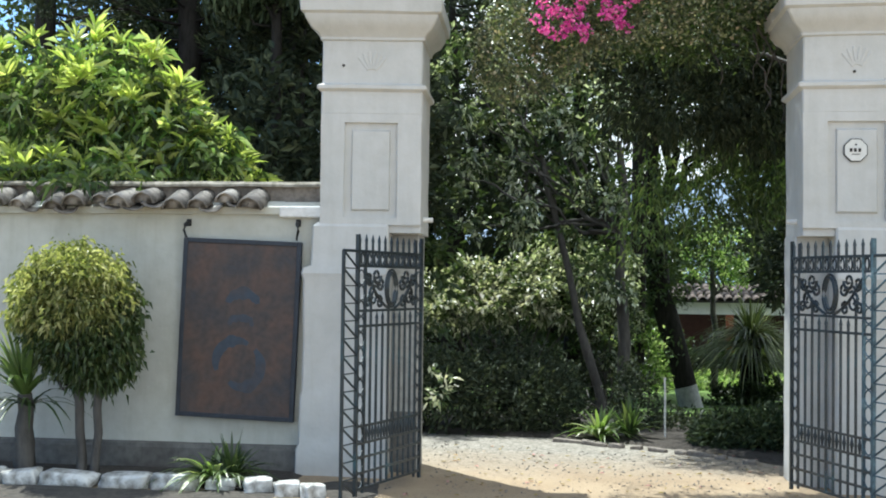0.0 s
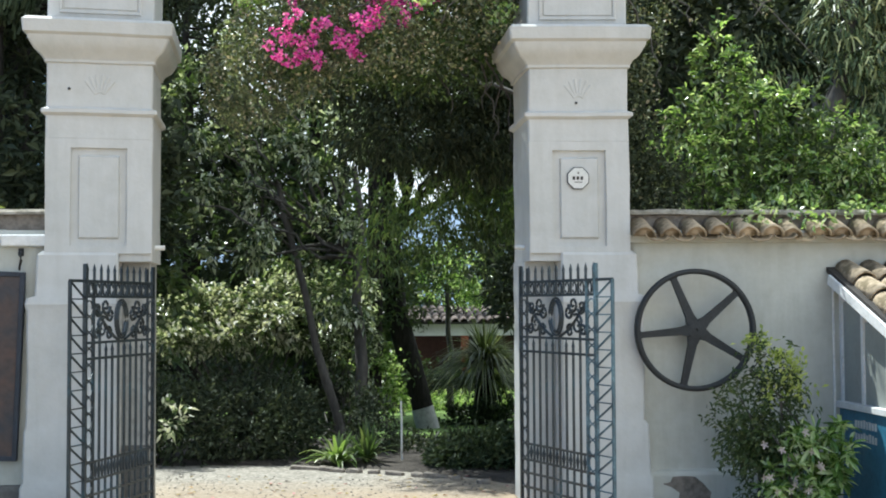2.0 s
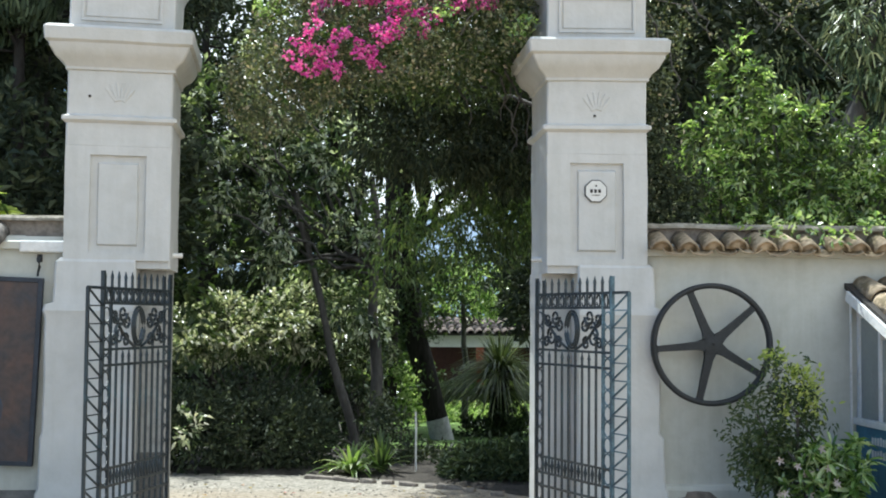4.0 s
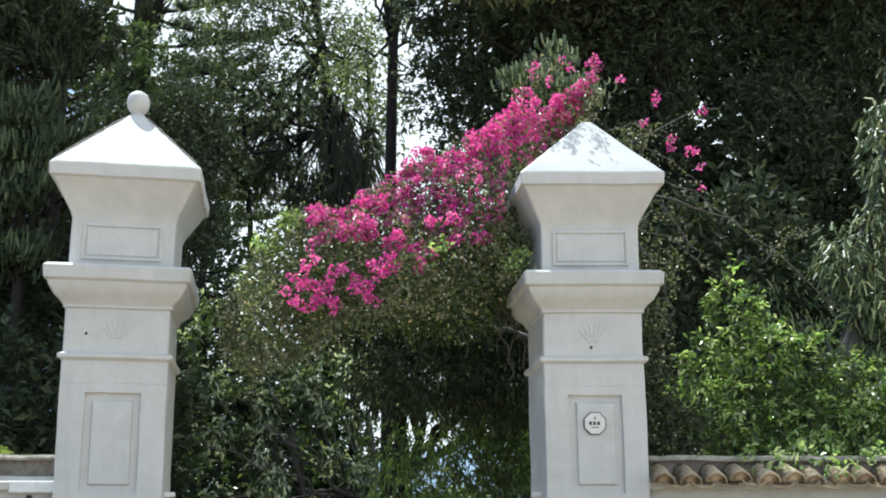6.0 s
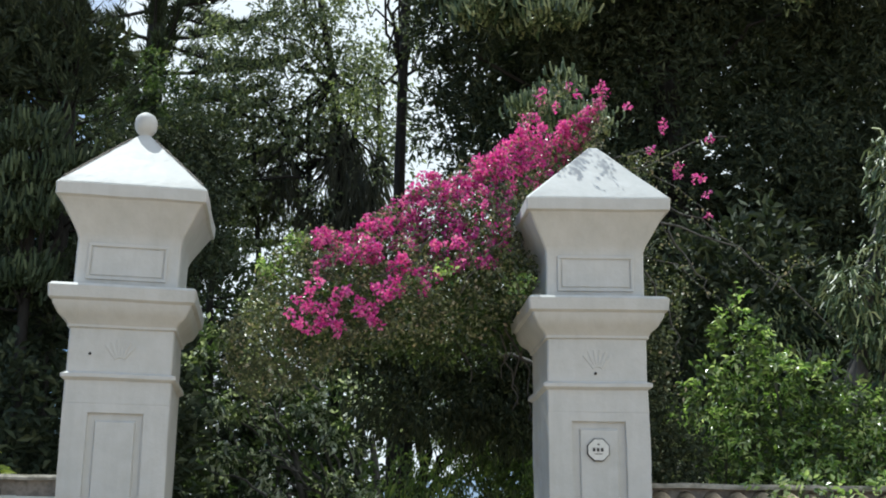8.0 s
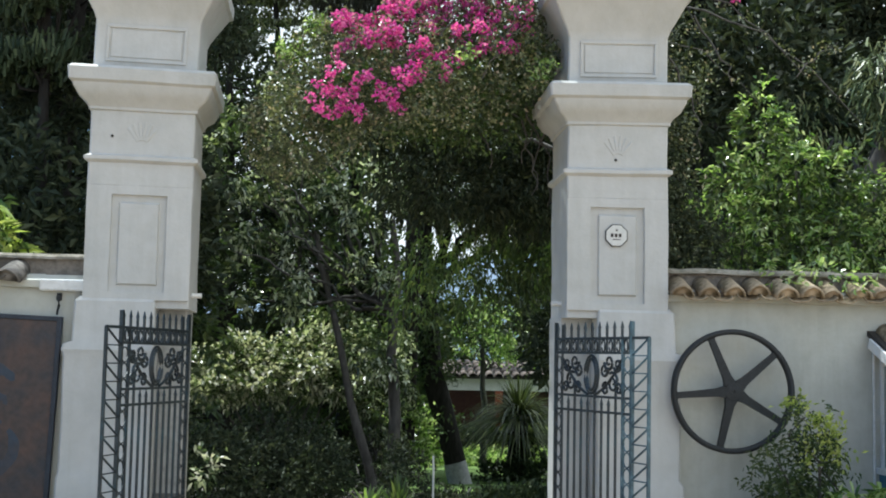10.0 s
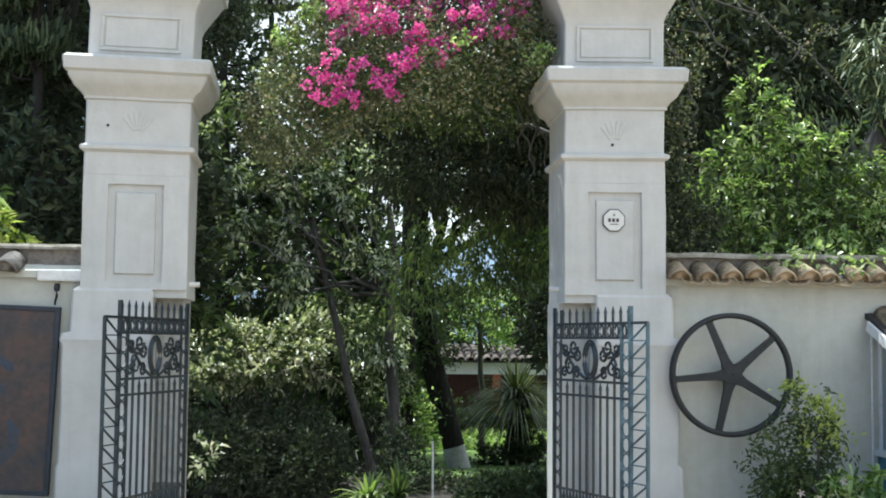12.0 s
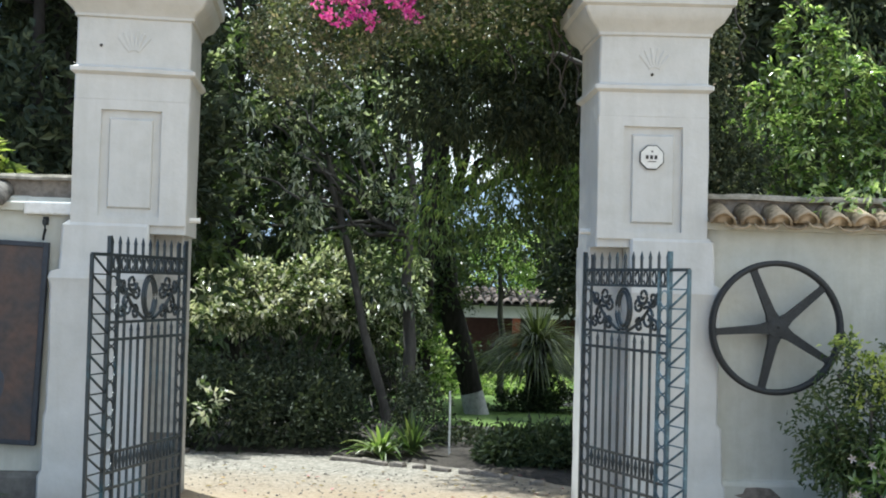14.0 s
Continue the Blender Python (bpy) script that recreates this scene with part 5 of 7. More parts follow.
plant("bougainvillea", (2.6, 2.0, GZ), "large bougainvillea arching over the gateway, magenta bracts on its crest", "climber",
      [("vine_frame", vine), ("spray", sprays + canes), ("hanging_vine", [tube(bend((x, 1.0, z), (x + dx, 0.9, z - dz), 0.06, 8, 0.03, (1, 0, 0)), np.linspace(0.013, 0.005, 8), 5)
                                                 for x, z, dx, dz in ((1.25, 4.0, 0.25, 0.75), (1.40, 4.1, 0.05, 0.9), (1.45, 4.2, 0.15, 1.1), (0.9, 3.9, 0.15, 0.45), (1.5, 4.3, -0.15, 0.8), (2.75, 4.6, 0.3, 0.9), (3.0, 5.0, 0.35, 0.7))])],
      [("leaf_canopy", joined(leafy(on_drape(2300), 8, 0.043, 0.029, 0.035), leafy(on_drape(700, depth=1.3), 7, 0.05, 0.032, 0.06), leafy(trail, 4, 0.042, 0.028, 0.035), leafy(bush_e, 6, 0.042, 0.028, 0.04), leafy(sprigs, 6, 0.045, 0.03, 0.035)), L_boug),
       # backing leaves use a darker material to paint the shade inside
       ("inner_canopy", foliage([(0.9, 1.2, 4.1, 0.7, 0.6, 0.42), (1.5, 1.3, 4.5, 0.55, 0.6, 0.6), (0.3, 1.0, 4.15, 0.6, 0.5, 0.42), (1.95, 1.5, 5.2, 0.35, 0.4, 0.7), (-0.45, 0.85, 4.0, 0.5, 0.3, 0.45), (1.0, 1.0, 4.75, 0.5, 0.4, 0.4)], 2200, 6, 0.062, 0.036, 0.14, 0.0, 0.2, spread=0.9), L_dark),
       ("east_side", leafy(in_blobs([(2.62, 0.95, 4.3, 0.26, 0.25, 0.5), (2.5, 1.1, 5.2, 0.22, 0.25, 0.4), (2.75, 0.8, 3.5, 0.28, 0.22, 0.6), (2.85, 0.75, 2.85, 0.3, 0.22, 0.25)], 170, 0.6)[0], 6, 0.045, 0.03, 0.06), L_boug),
       # near-black leaves: shade beside the pillar put into the colour
       ("shaded_side", foliage([(2.65, 0.8, 3.0, 0.34, 0.3, 0.5), (2.62, 0.95, 3.8, 0.30, 0.3, 0.55), (2.5, 1.15, 4.7, 0.26, 0.3, 0.5), (3.0, 0.8, 2.8, 0.25, 0.25, 0.3)], 900, 6, 0.06, 0.036, 0.14, 0.0, 0.2, spread=0.9), L_cypress_shade),
       ("young_leaves", leafy(in_blobs([(-0.78, 0.45, 4.40, 0.18, 0.2, 0.12), (-0.55, 0.4, 4.62, 0.12, 0.15, 0.10), (1.42, 0.0, 4.2, 0.10, 0.08, 0.12), (0.75, -0.1, 4.28, 0.14, 0.06, 0.10)], 60, 0.5)[0], 7, 0.055, 0.032, 0.03), L_bright),
       # crown under the arch also coloured dark for its shade
       ("shaded_side", foliage(shade_crown, 2600, 6, 0.09, 0.034, 0.22, -0.3, 0.3, droop=0.5), L_cypress_shade),
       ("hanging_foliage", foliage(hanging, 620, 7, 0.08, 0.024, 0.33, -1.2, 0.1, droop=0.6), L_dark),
       ("bract_foliage", joined(bract_heads(band, 0.048), bract_heads(spots, 0.042, 20), bract_heads(strays, 0.045, 18), bract_heads(sprigs[::4], 0.04, 16)), L_flower)], M_bark)

# ---- glossy-leaved tree and pale shrub inside the gate ----
camellia = [(-1.15, 3.0, 4.25, 0.55, 0.5, 0.45), (-1.45, 3.0, 3.75, 0.45, 0.5, 0.4), (-0.75, 3.0, 3.8, 0.55, 0.5, 0.5), (-1.3, 3.0, 3.15, 0.5, 0.5, 0.4), (-0.6, 3.0, 3.1, 0.6, 0.5, 0.5), (-1.15, 3.0, 2.6, 0.5, 0.5, 0.4),
            (-0.4, 3.1, 2.45, 0.6, 0.5, 0.5), (-0.2, 3.1, 3.6, 0.5, 0.5, 0.5), (0.15, 3.2, 3.0, 0.4, 0.4, 0.5), (0.0, 3.2, 2.0, 0.45, 0.5, 0.5), (-0.1, 3.1, 4.1, 0.4, 0.5, 0.35), (-1.74, 3.0, 3.0, 0.12, 0.2, 0.14), (-1.72, 3.0, 3.7, 0.14, 0.2, 0.14), (-1.55, 3.0, 2.3, 0.2, 0.3, 0.2)]
plant("camellia_tree", (0.08, 3.5, GZ), "small glossy-leaved tree with two slim grey trunks", "tree",
      [("trunk", tube(bend((0.24, 3.2, GZ - 0.1), (0.16, 3.2, 3.2), 0.01, 10, 0.02, (1, 0, 0)), np.linspace(0.075, 0.035, 10), 9, 0.08)),
       ("trunk", tube(bend((0.12, 3.2, GZ - 0.1), (-0.66, 3.1, 3.0), 0.0, 10, 0.025, (1, 0, 0)), np.linspace(0.06, 0.028, 10), 9, 0.08)),
       ("limb", limbs_to((0.17, 3.2, 2.2), [(b[0], b[1], b[2]) for b in camellia], 0.026, jitter=0.06) + limbs_to((-0.5, 3.2, 2.4), [(-1.6, 2.9, 3.3), (-1.5, 2.8, 3.8), (-1.3, 2.7, 2.9), (-0.9, 2.6, 3.1), (-1.1, 2.6, 4.3)], 0.018)),
       ("twig", [tube(bend(a, b, 0.05, 6, 0.015), np.linspace(0.014, 0.006, 6), 5) for a, b in (((-0.75, 2.5, 3.2), (-1.1, 2.45, 3.5)), ((-0.6, 2.5, 2.75), (-0.98, 2.45, 2.95)), ((-0.9, 2.5, 2.5), (-1.5, 2.5, 2.75)), ((-0.4, 2.55, 3.6), (-0.9, 2.5, 3.9)))])],
      # inner_crown: darker leaf, so the crown's inner shade is in the colour
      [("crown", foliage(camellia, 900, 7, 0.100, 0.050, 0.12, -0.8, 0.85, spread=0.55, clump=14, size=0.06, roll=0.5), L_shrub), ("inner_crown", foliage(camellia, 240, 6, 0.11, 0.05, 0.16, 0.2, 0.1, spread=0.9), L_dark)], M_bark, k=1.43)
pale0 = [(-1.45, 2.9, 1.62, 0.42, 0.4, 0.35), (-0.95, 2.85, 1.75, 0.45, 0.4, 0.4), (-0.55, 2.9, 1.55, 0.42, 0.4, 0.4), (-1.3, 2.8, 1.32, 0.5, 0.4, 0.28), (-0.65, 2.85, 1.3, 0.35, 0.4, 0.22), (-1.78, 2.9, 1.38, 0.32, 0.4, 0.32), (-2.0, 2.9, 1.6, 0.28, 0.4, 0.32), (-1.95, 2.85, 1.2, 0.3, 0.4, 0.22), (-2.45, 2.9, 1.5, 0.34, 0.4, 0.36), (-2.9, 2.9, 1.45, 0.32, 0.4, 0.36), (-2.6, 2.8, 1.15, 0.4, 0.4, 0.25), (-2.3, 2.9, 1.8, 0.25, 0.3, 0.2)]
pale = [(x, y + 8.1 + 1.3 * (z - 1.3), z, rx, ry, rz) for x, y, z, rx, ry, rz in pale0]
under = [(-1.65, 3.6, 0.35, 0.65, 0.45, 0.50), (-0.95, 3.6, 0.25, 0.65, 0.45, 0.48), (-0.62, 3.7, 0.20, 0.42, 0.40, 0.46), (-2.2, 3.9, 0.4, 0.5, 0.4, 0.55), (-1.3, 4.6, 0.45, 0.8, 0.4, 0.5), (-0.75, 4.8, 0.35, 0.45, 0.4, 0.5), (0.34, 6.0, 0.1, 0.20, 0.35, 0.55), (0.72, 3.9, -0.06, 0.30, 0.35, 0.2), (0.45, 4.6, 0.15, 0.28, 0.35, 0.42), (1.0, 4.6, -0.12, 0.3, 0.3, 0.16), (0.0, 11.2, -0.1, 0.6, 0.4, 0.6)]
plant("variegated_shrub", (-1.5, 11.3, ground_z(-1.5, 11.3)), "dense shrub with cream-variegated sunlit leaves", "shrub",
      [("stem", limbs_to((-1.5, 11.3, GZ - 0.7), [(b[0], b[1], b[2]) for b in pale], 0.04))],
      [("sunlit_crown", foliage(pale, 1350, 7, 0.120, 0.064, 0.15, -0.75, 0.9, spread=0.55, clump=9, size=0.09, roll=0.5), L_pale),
       # darker leaves inside paint the shaded gaps between the pale clusters
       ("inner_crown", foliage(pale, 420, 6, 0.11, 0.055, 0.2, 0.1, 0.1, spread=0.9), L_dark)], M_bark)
plant("garden_undergrowth", (-1.0, 3.9, ground_z(-1.0, 3.9)), "dark shaded shrubs massed behind the bed edge", "shrub",
      [("stem", limbs_to((-1.0, 3.9, GZ - 0.1), [(b[0], b[1], b[2]) for b in under], 0.02))],
      # shaded_growth gets its shade from a near-black leaf colour
      [("shaded_growth", foliage(under, 3000, 6, 0.075, 0.036, 0.14, 0.3, 0.3), L_cypress_shade), ("lower_growth", foliage(under, 90, 6, 0.075, 0.038, 0.14, 0.1, 0.5, clump=6, size=0.07), L_dark),
       ("low_leaves", foliage([(-1.78, 2.9, 0.5, 0.10, 0.2, 0.22)], 15, 6, 0.09, 0.045, 0.08, 0.3, 0.6), L_pale)], M_bark)
shade_mass = [(-2.9, 6.0, 5.0, 0.55, 0.5, 0.9), (-3.1, 6.4, 6.2, 0.7, 0.6, 0.9), (-2.75, 5.6, 3.8, 0.40, 0.4, 0.8), (-3.3, 6.8, 7.4, 0.6, 0.6, 0.7), (-2.7, 5.7, 3.1, 0.4, 0.4, 0.8), (-2.35, 6.3, 6.5, 0.45, 0.5, 0.8), (-2.6, 6.8, 7.7, 0.6, 0.5, 0.7), (-2.1, 6.1, 5.9, 0.28, 0.4, 0.5), (-2.2, 6.9, 7.4, 0.35, 0.4, 0.5)]
glossy = [(-0.3, 10.9, 1.2, 0.35, 0.4, 0.4), (0.15, 11.3, 1.6, 0.35, 0.4, 0.40), (0.35, 10.9, 1.2, 0.3, 0.4, 0.4), (-0.25, 11.6, 1.9, 0.3, 0.4, 0.3), (0.1, 10.4, 0.75, 0.35, 0.4, 0.3)]
plant("glossy_shrub", (0.0, 10.8, ground_z(0.0, 10.8)), "glossy green shrub massed behind the slim trunks", "shrub", [("stem", limbs_to((0.0, 10.8, GZ - 0.7), [(b[0], b[1], b[2]) for b in glossy], 0.03))],
      # inner_crown repeats the shrub in a darker leaf to paint inner shade
      [("crown", foliage(glossy, 560, 7, 0.11, 0.056, 0.14, -0.75, 0.9, spread=0.55, clump=8, size=0.08, roll=0.5), L_shrub), ("inner_crown", foliage(glossy, 260, 6, 0.10, 0.05, 0.18, 0.1, 0.1, spread=0.9), L_dark)], M_bark)
# added tree, mostly hidden by the pillar, that shades the undergrowth
plant("shade_tree", (-3.0, 6.3, ground_z(-3.0, 6.3)), "dense dark evergreen tree added behind the gate pillar to cast shade", "tree",
      [("trunk", tube(bend((-3.0, 6.3, GZ - 0.4), (-2.9, 6.4, 6.6), 0.0, 8, 0.03), np.linspace(0.14, 0.05, 8), 9, 0.05)), ("limb", limbs_to((-2.95, 6.3, 3.2), [(b[0], b[1], b[2]) for b in shade_mass], 0.04))],
      [("crown", foliage(shade_mass, 2600, 6, 0.10, 0.05, 0.2, 0.2, 0.2, spread=0.9), L_cypress_shade)], M_bark_dark)
plant("strap_leaf_clump", (0.05, 2.72, GZ + 0.03), "arching strap leaves at the foot of the slim trunks", "plant", [],
      [("leaf_clump", straps((-0.02, 2.95, GZ + 0.03), 70, 0.46, 0.045, 1.3, 0.25), L_strap), ("old_leaves", straps((0.3, 3.05, GZ + 0.03), 70, 0.55, 0.04, 0.9), L_dark)], M_bark)
plant("sapling", (0.52, 3.4, GZ), "young sapling with bright yellow-green leaves", "sapling",
      [("stem", tube(bend((0.52, 3.4, GZ), (0.52, 3.4, 1.0), 0.03, 6, 0.01), np.linspace(0.018, 0.008, 6), 6))],
      [("crown", foliage([(0.52, 3.35, 0.85, 0.13, 0.12, 0.24), (0.60, 3.35, 0.62, 0.10, 0.1, 0.15), (0.30, 3.3, 1.05, 0.13, 0.1, 0.12)], 190, 6, 0.062, 0.034, 0.07, 0.4, 0.4), L_bright)], M_bark, k=1.6)
V, F = tube(bend((0.68, 3.05, GZ), (0.67, 3.05, 0.62), 0, 5, 0.006), 0.011, 7)
tagged(new("garden_stake", mesh_np("garden_stake", V, F, M_white, True)), "thin white stake standing in the bed", "stake")

# old tree with whitewashed foot
old_tree = plant("whitewashed_tree", (1.08, 4.6, GZ), "leaning dark tree trunk inside the gate", "tree",
      [("trunk", tube(np.array([(1.04, 4.62, 0.28), (0.985, 4.62, 0.46), (0.84, 4.6, 1.0), (0.67, 4.6, 1.6), (0.60, 4.6, 2.3), (0.54, 4.6, 3.1), (0.6, 4.6, 4.4), (0.75, 4.7, 6.0)]), [0.125, 0.135, 0.14, 0.145, 0.14, 0.12, 0.10, 0.08], 12, 0.05)),
       ("limb", limbs_to((0.7, 4.6, 2.6), [(1.8, 4.8, 4.4), (2.4, 4.6, 3.9), (-0.4, 4.8, 4.8), (1.4, 4.2, 5.4), (0.2, 4.6, 5.8), (2.9, 5.0, 4.8)], 0.06, jitter=0.12))],
      [("crown", foliage([(1.4, 4.8, 4.5, 1.1, 0.7, 0.5), (2.4, 4.9, 4.5, 0.9, 0.7, 0.6), (0.2, 4.8, 4.8, 1.1, 0.7, 0.6), (0.9, 4.6, 3.75, 1.0, 0.6, 0.4), (1.9, 4.7, 3.7, 0.8, 0.6, 0.5), (1.2, 4.8, 5.4, 1.2, 0.8, 0.6)], 2200, 6, 0.08, 0.030, 0.22, -0.3, 0.3, droop=0.5), L_dark),
       ("trunk_foliage", foliage([(0.72, 4.45, 1.3, 0.22, 0.2, 0.6), (0.62, 4.45, 2.2, 0.25, 0.2, 0.5), (0.95, 4.5, 1.9, 0.25, 0.2, 0.5), (1.2, 4.5, 2.3, 0.3, 0.2, 0.3), (0.45, 4.45, 1.9, 0.2, 0.2, 0.6), (0.95, 4.45, 2.6, 0.4, 0.2, 0.3)], 330, 6, 0.075, 0.030, 0.14, -0.4, 0.4, clump=5, size=0.06), L_dark)], M_bark_dark, k=1.68)
V, F = tube(np.array([(1.19, 4.67, GZ - 0.25), (1.145, 4.65, GZ - 0.05), (1.095, 4.64, 0.02), (1.065, 4.63, 0.16), (1.03, 4.62, 0.30), (0.995, 4.62, 0.43)]), [0.23, 0.185, 0.15, 0.14, 0.137, 0.142], 18, 0.035)
foot = new("whitewashed_foot", mesh_np("whitewashed_foot", grown(V, 1.68) - np.array(old_tree.matrix_world.translation), F, M_whitewash, True))
foot.parent = old_tree
tagged(foot, "whitewashed foot of the trunk")
citrus = push([(1.30, 4.5, 2.25, 0.22, 0.2, 0.12), (1.12, 4.5, 2.05, 0.16, 0.2, 0.10), (1.6, 4.5, 2.1, 0.3, 0.2, 0.16), (1.35, 4.5, 1.85, 0.35, 0.2, 0.16), (1.75, 4.5, 1.8, 0.3, 0.2, 0.14)], 15.3)
plant("citrus_tree", (2.6, 19.8, ground_z(2.6, 19.8)), "small yellow-green tree at the far side of the lawn", "tree",
      [("trunk", tube(bend((2.6, 19.8, GZ - 1.1), (2.5, 19.8, 2.2), 0.0, 7, 0.03), np.linspace(0.09, 0.05, 7), 8, 0.05)), ("limb", limbs_to((2.55, 19.8, 1.4), [(b[0], b[1], b[2]) for b in citrus], 0.03))],
      [("crown", foliage(citrus, 420, 6, 0.09, 0.05, 0.2, 0.0, 0.5, clump=6, size=0.12), L_bright)], M_bark)
plant("low_dark_shrub", (1.5, 2.8, GZ), "low dark-leaved shrub border beside the gate pillar", "shrub", [("stem", limbs_to((1.5, 2.8, GZ), [(1.25, 2.6, 0.1), (1.6, 2.5, 0.15), (2.1, 2.4, 0.2)], 0.015))],
      [("crown", foliage([(1.25, 2.6, 0.02, 0.28, 0.3, 0.22), (1.65, 2.5, 0.06, 0.4, 0.35, 0.22), (2.15, 2.4, 0.06, 0.45, 0.35, 0.24)], 1300, 6, 0.10, 0.036, 0.12, 0.7, 0.4, floor=GZ), L_needle)], M_bark)

# ---- garden beyond: hedges, palm, low tiled house ----
def hedge(at, size, label):
    x, y = at
    w, d, h = size
    g = GZ + fall(y)
    blobs = [(x + w * (i / 6 - 0.5), y, g + h * 0.5, w / 9, d / 2, h * 0.55) for i in range(7)]
    V, F = foliage(blobs, int(900 * w * h + 300), 5, 0.09, 0.05, 0.09, 0.4, 0.7, floor=g)
    ob = new("clipped_hedge", mesh_np("clipped_hedge", V, F, L_bright))
    return tagged(ob, label, "hedge", "clipped hedges")


hedge((5.0, 22.3), (6.4, 0.9, 0.32), "low clipped green hedge along the lawn")
hedge((5.4, 24.0), (7.6, 1.0, 0.46), "low clipped green hedge before the house")
for i in range(9):
    st = new("edging_stone", bm_mesh("edging_stone", stone_mesh(0.46, 0.28, 0.20, i + 90), M_plinth, True))
    st.matrix_world = pose(2.9 + 0.66 * i, 20.2 + 0.05 * i, GZ + fall(20.2) + 0.09, 0, 0, rng.uniform(-20, 20))
    tagged(st, "pale stone edging the far lawn", "stone", "lawn edging stones")
plant("border_shrub", (5.5, 24.7, ground_z(5.5, 24.7)), "dark leafy shrub border before the porch", "shrub", [("stem", limbs_to((5.5, 24.7, GZ - 1.3), [(3.4, 24.7, -0.6), (5.5, 24.6, -0.5), (7.6, 24.7, -0.6)], 0.03))],
      [("crown", foliage([(2.2 + 0.8 * i, 24.7, -0.75 + 0.15 * math.sin(i * 2.3), 0.6, 0.45, 0.55) for i in range(9)], 1700, 6, 0.14, 0.06, 0.15, 0.4, 0.3), L_cypress_shade)], M_bark)
plant("garden_palm", (2.02, 7.4, GZ), "short feathery palm on the lawn", "palm", [("trunk", tube(bend((2.02, 7.4, GZ - 0.05), (2.06, 7.4, 0.92), 0, 5, 0.01), np.linspace(0.16, 0.13, 5), 10, 0.14))],
      [("fronds", joined(straps((2.06, 7.4, 0.86), 420, 0.80, 0.018, 1.4, 0.3), straps((2.06, 7.4, 0.76), 420, 0.72, 0.018, 1.9, 0.9), straps((2.06, 7.4, 0.55), 300, 0.55, 0.022, 1.7, 1.0)), L_thin)], M_bark_dark, k=1.52)

foot_bed = [(2.5, 16.4, -0.78, 0.4, 0.35, 0.28), (3.05, 16.2, -0.72, 0.45, 0.35, 0.36), (3.6, 16.3, -0.75, 0.45, 0.35, 0.34), (3.3, 16.6, -0.45, 0.35, 0.3, 0.3)]
plant("palm_bed_shrub", (3.05, 16.3, ground_z(3.05, 16.3)), "low dark shrubs round the foot of the palm", "shrub", [("stem", limbs_to((3.05, 16.3, GZ - 1.0), [(b[0], b[1], b[2]) for b in foot_bed], 0.02))],
      [("crown", foliage(foot_bed, 700, 6, 0.10, 0.045, 0.12, 0.4, 0.4), L_needle)], M_bark)


def house():
    G = GZ + fall(26.5) - 0.05
    ob = thing("garden_house", (7.0, 28.0, G), "low red-walled house with a white porch beam and tiled roof", "house")
    m = Matrix.Translation((-7.0, -26.5, -G))
    def piece(name, mat, boxes, label=""):
        bm = bmesh.new()
        for b in boxes:
            box(bm, *b, 0.0)
        bmesh.ops.transform(bm, matrix=m, verts=bm.verts)
        return part(name, bm, mat, ob, label)
    piece("wall", M_terracotta, [(1.75, 3.7, 27.0, 27.3, G, 1.38), (4.7, 14.9, 27.0, 27.3, G, 1.38), (3.7, 4.7, 27.0, 27.3, 0.75, 1.38), (1.75, 2.1, 27.3, 29.4, G, 1.2), (14.55, 14.9, 27.3, 29.4, G, 1.2), (2.1, 14.55, 29.1, 29.4, G, 1.2)])
    piece("door", M_dark, [(3.74, 4.66, 27.12, 27.17, G, 0.73)], "dark wooden door")
    piece("porch_beam", M_white, [(1.6, 15.0, 25.0, 25.27, 0.80, 1.14)], "white porch beam")
    for x in (1.75, 3.45, 6.2, 9.2, 12.2, 14.6):
        piece("porch_post", M_red, [(x, x + 0.21, 25.03, 25.24, G, 0.798)], "red painted post")
    bm = bmesh.new()
    loft(bm, [[(x, 24.8, 1.14), (x, 24.8, 1.20), (x, 27.4, 1.62), (x, 30.0, 1.20), (x, 30.0, 1.14), (x, 27.4, 1.54)] for x in (1.35, 15.3)])
    bmesh.ops.transform(bm, matrix=m, verts=bm.verts)
    roof = part("roof", bm, M_dark, ob, "tiled roof")
    tm = tile_mesh("tile", M_roof, 0.10, 0.12, 0.70)
    for i in range(54):
        for j in range(4):
            t = new("tile", tm)
            t.parent = roof
            t.matrix_local = m @ pose(1.48 + 0.256 * i, 27.35 - 0.635 * j, 1.635 - 0.103 * j, 9.2, 0, rng.uniform(-2, 2))


house()

# dense evergreen hedge closing the garden behind the trees
far_hedge = [(-5.5 + 0.75 * i, 23.8 + 0.3 * math.sin(i * 1.9), -0.1 + 0.25 * math.sin(i * 2.7), 0.65, 0.6, 1.35 + 0.25 * math.sin(i * 1.3)) for i in range(10)]
plant("boundary_hedge", (-2.0, 23.8, ground_z(-2.0, 23.8)), "tall untrimmed dark evergreen hedge closing the garden", "hedge", [("stem", limbs_to((-2.0, 23.8, GZ - 1.3), [(b[0], b[1], b[2]) for b in far_hedge], 0.04))],
      [("crown", foliage(far_hedge + [(0.4, 24.6, 0.0, 0.7, 0.5, 1.2), (1.1, 24.6, -0.1, 0.5, 0.5, 1.1)], 5400, 6, 0.17, 0.085, 0.22, 0.2, 0.2, spread=0.9), L_dark)], M_bark)

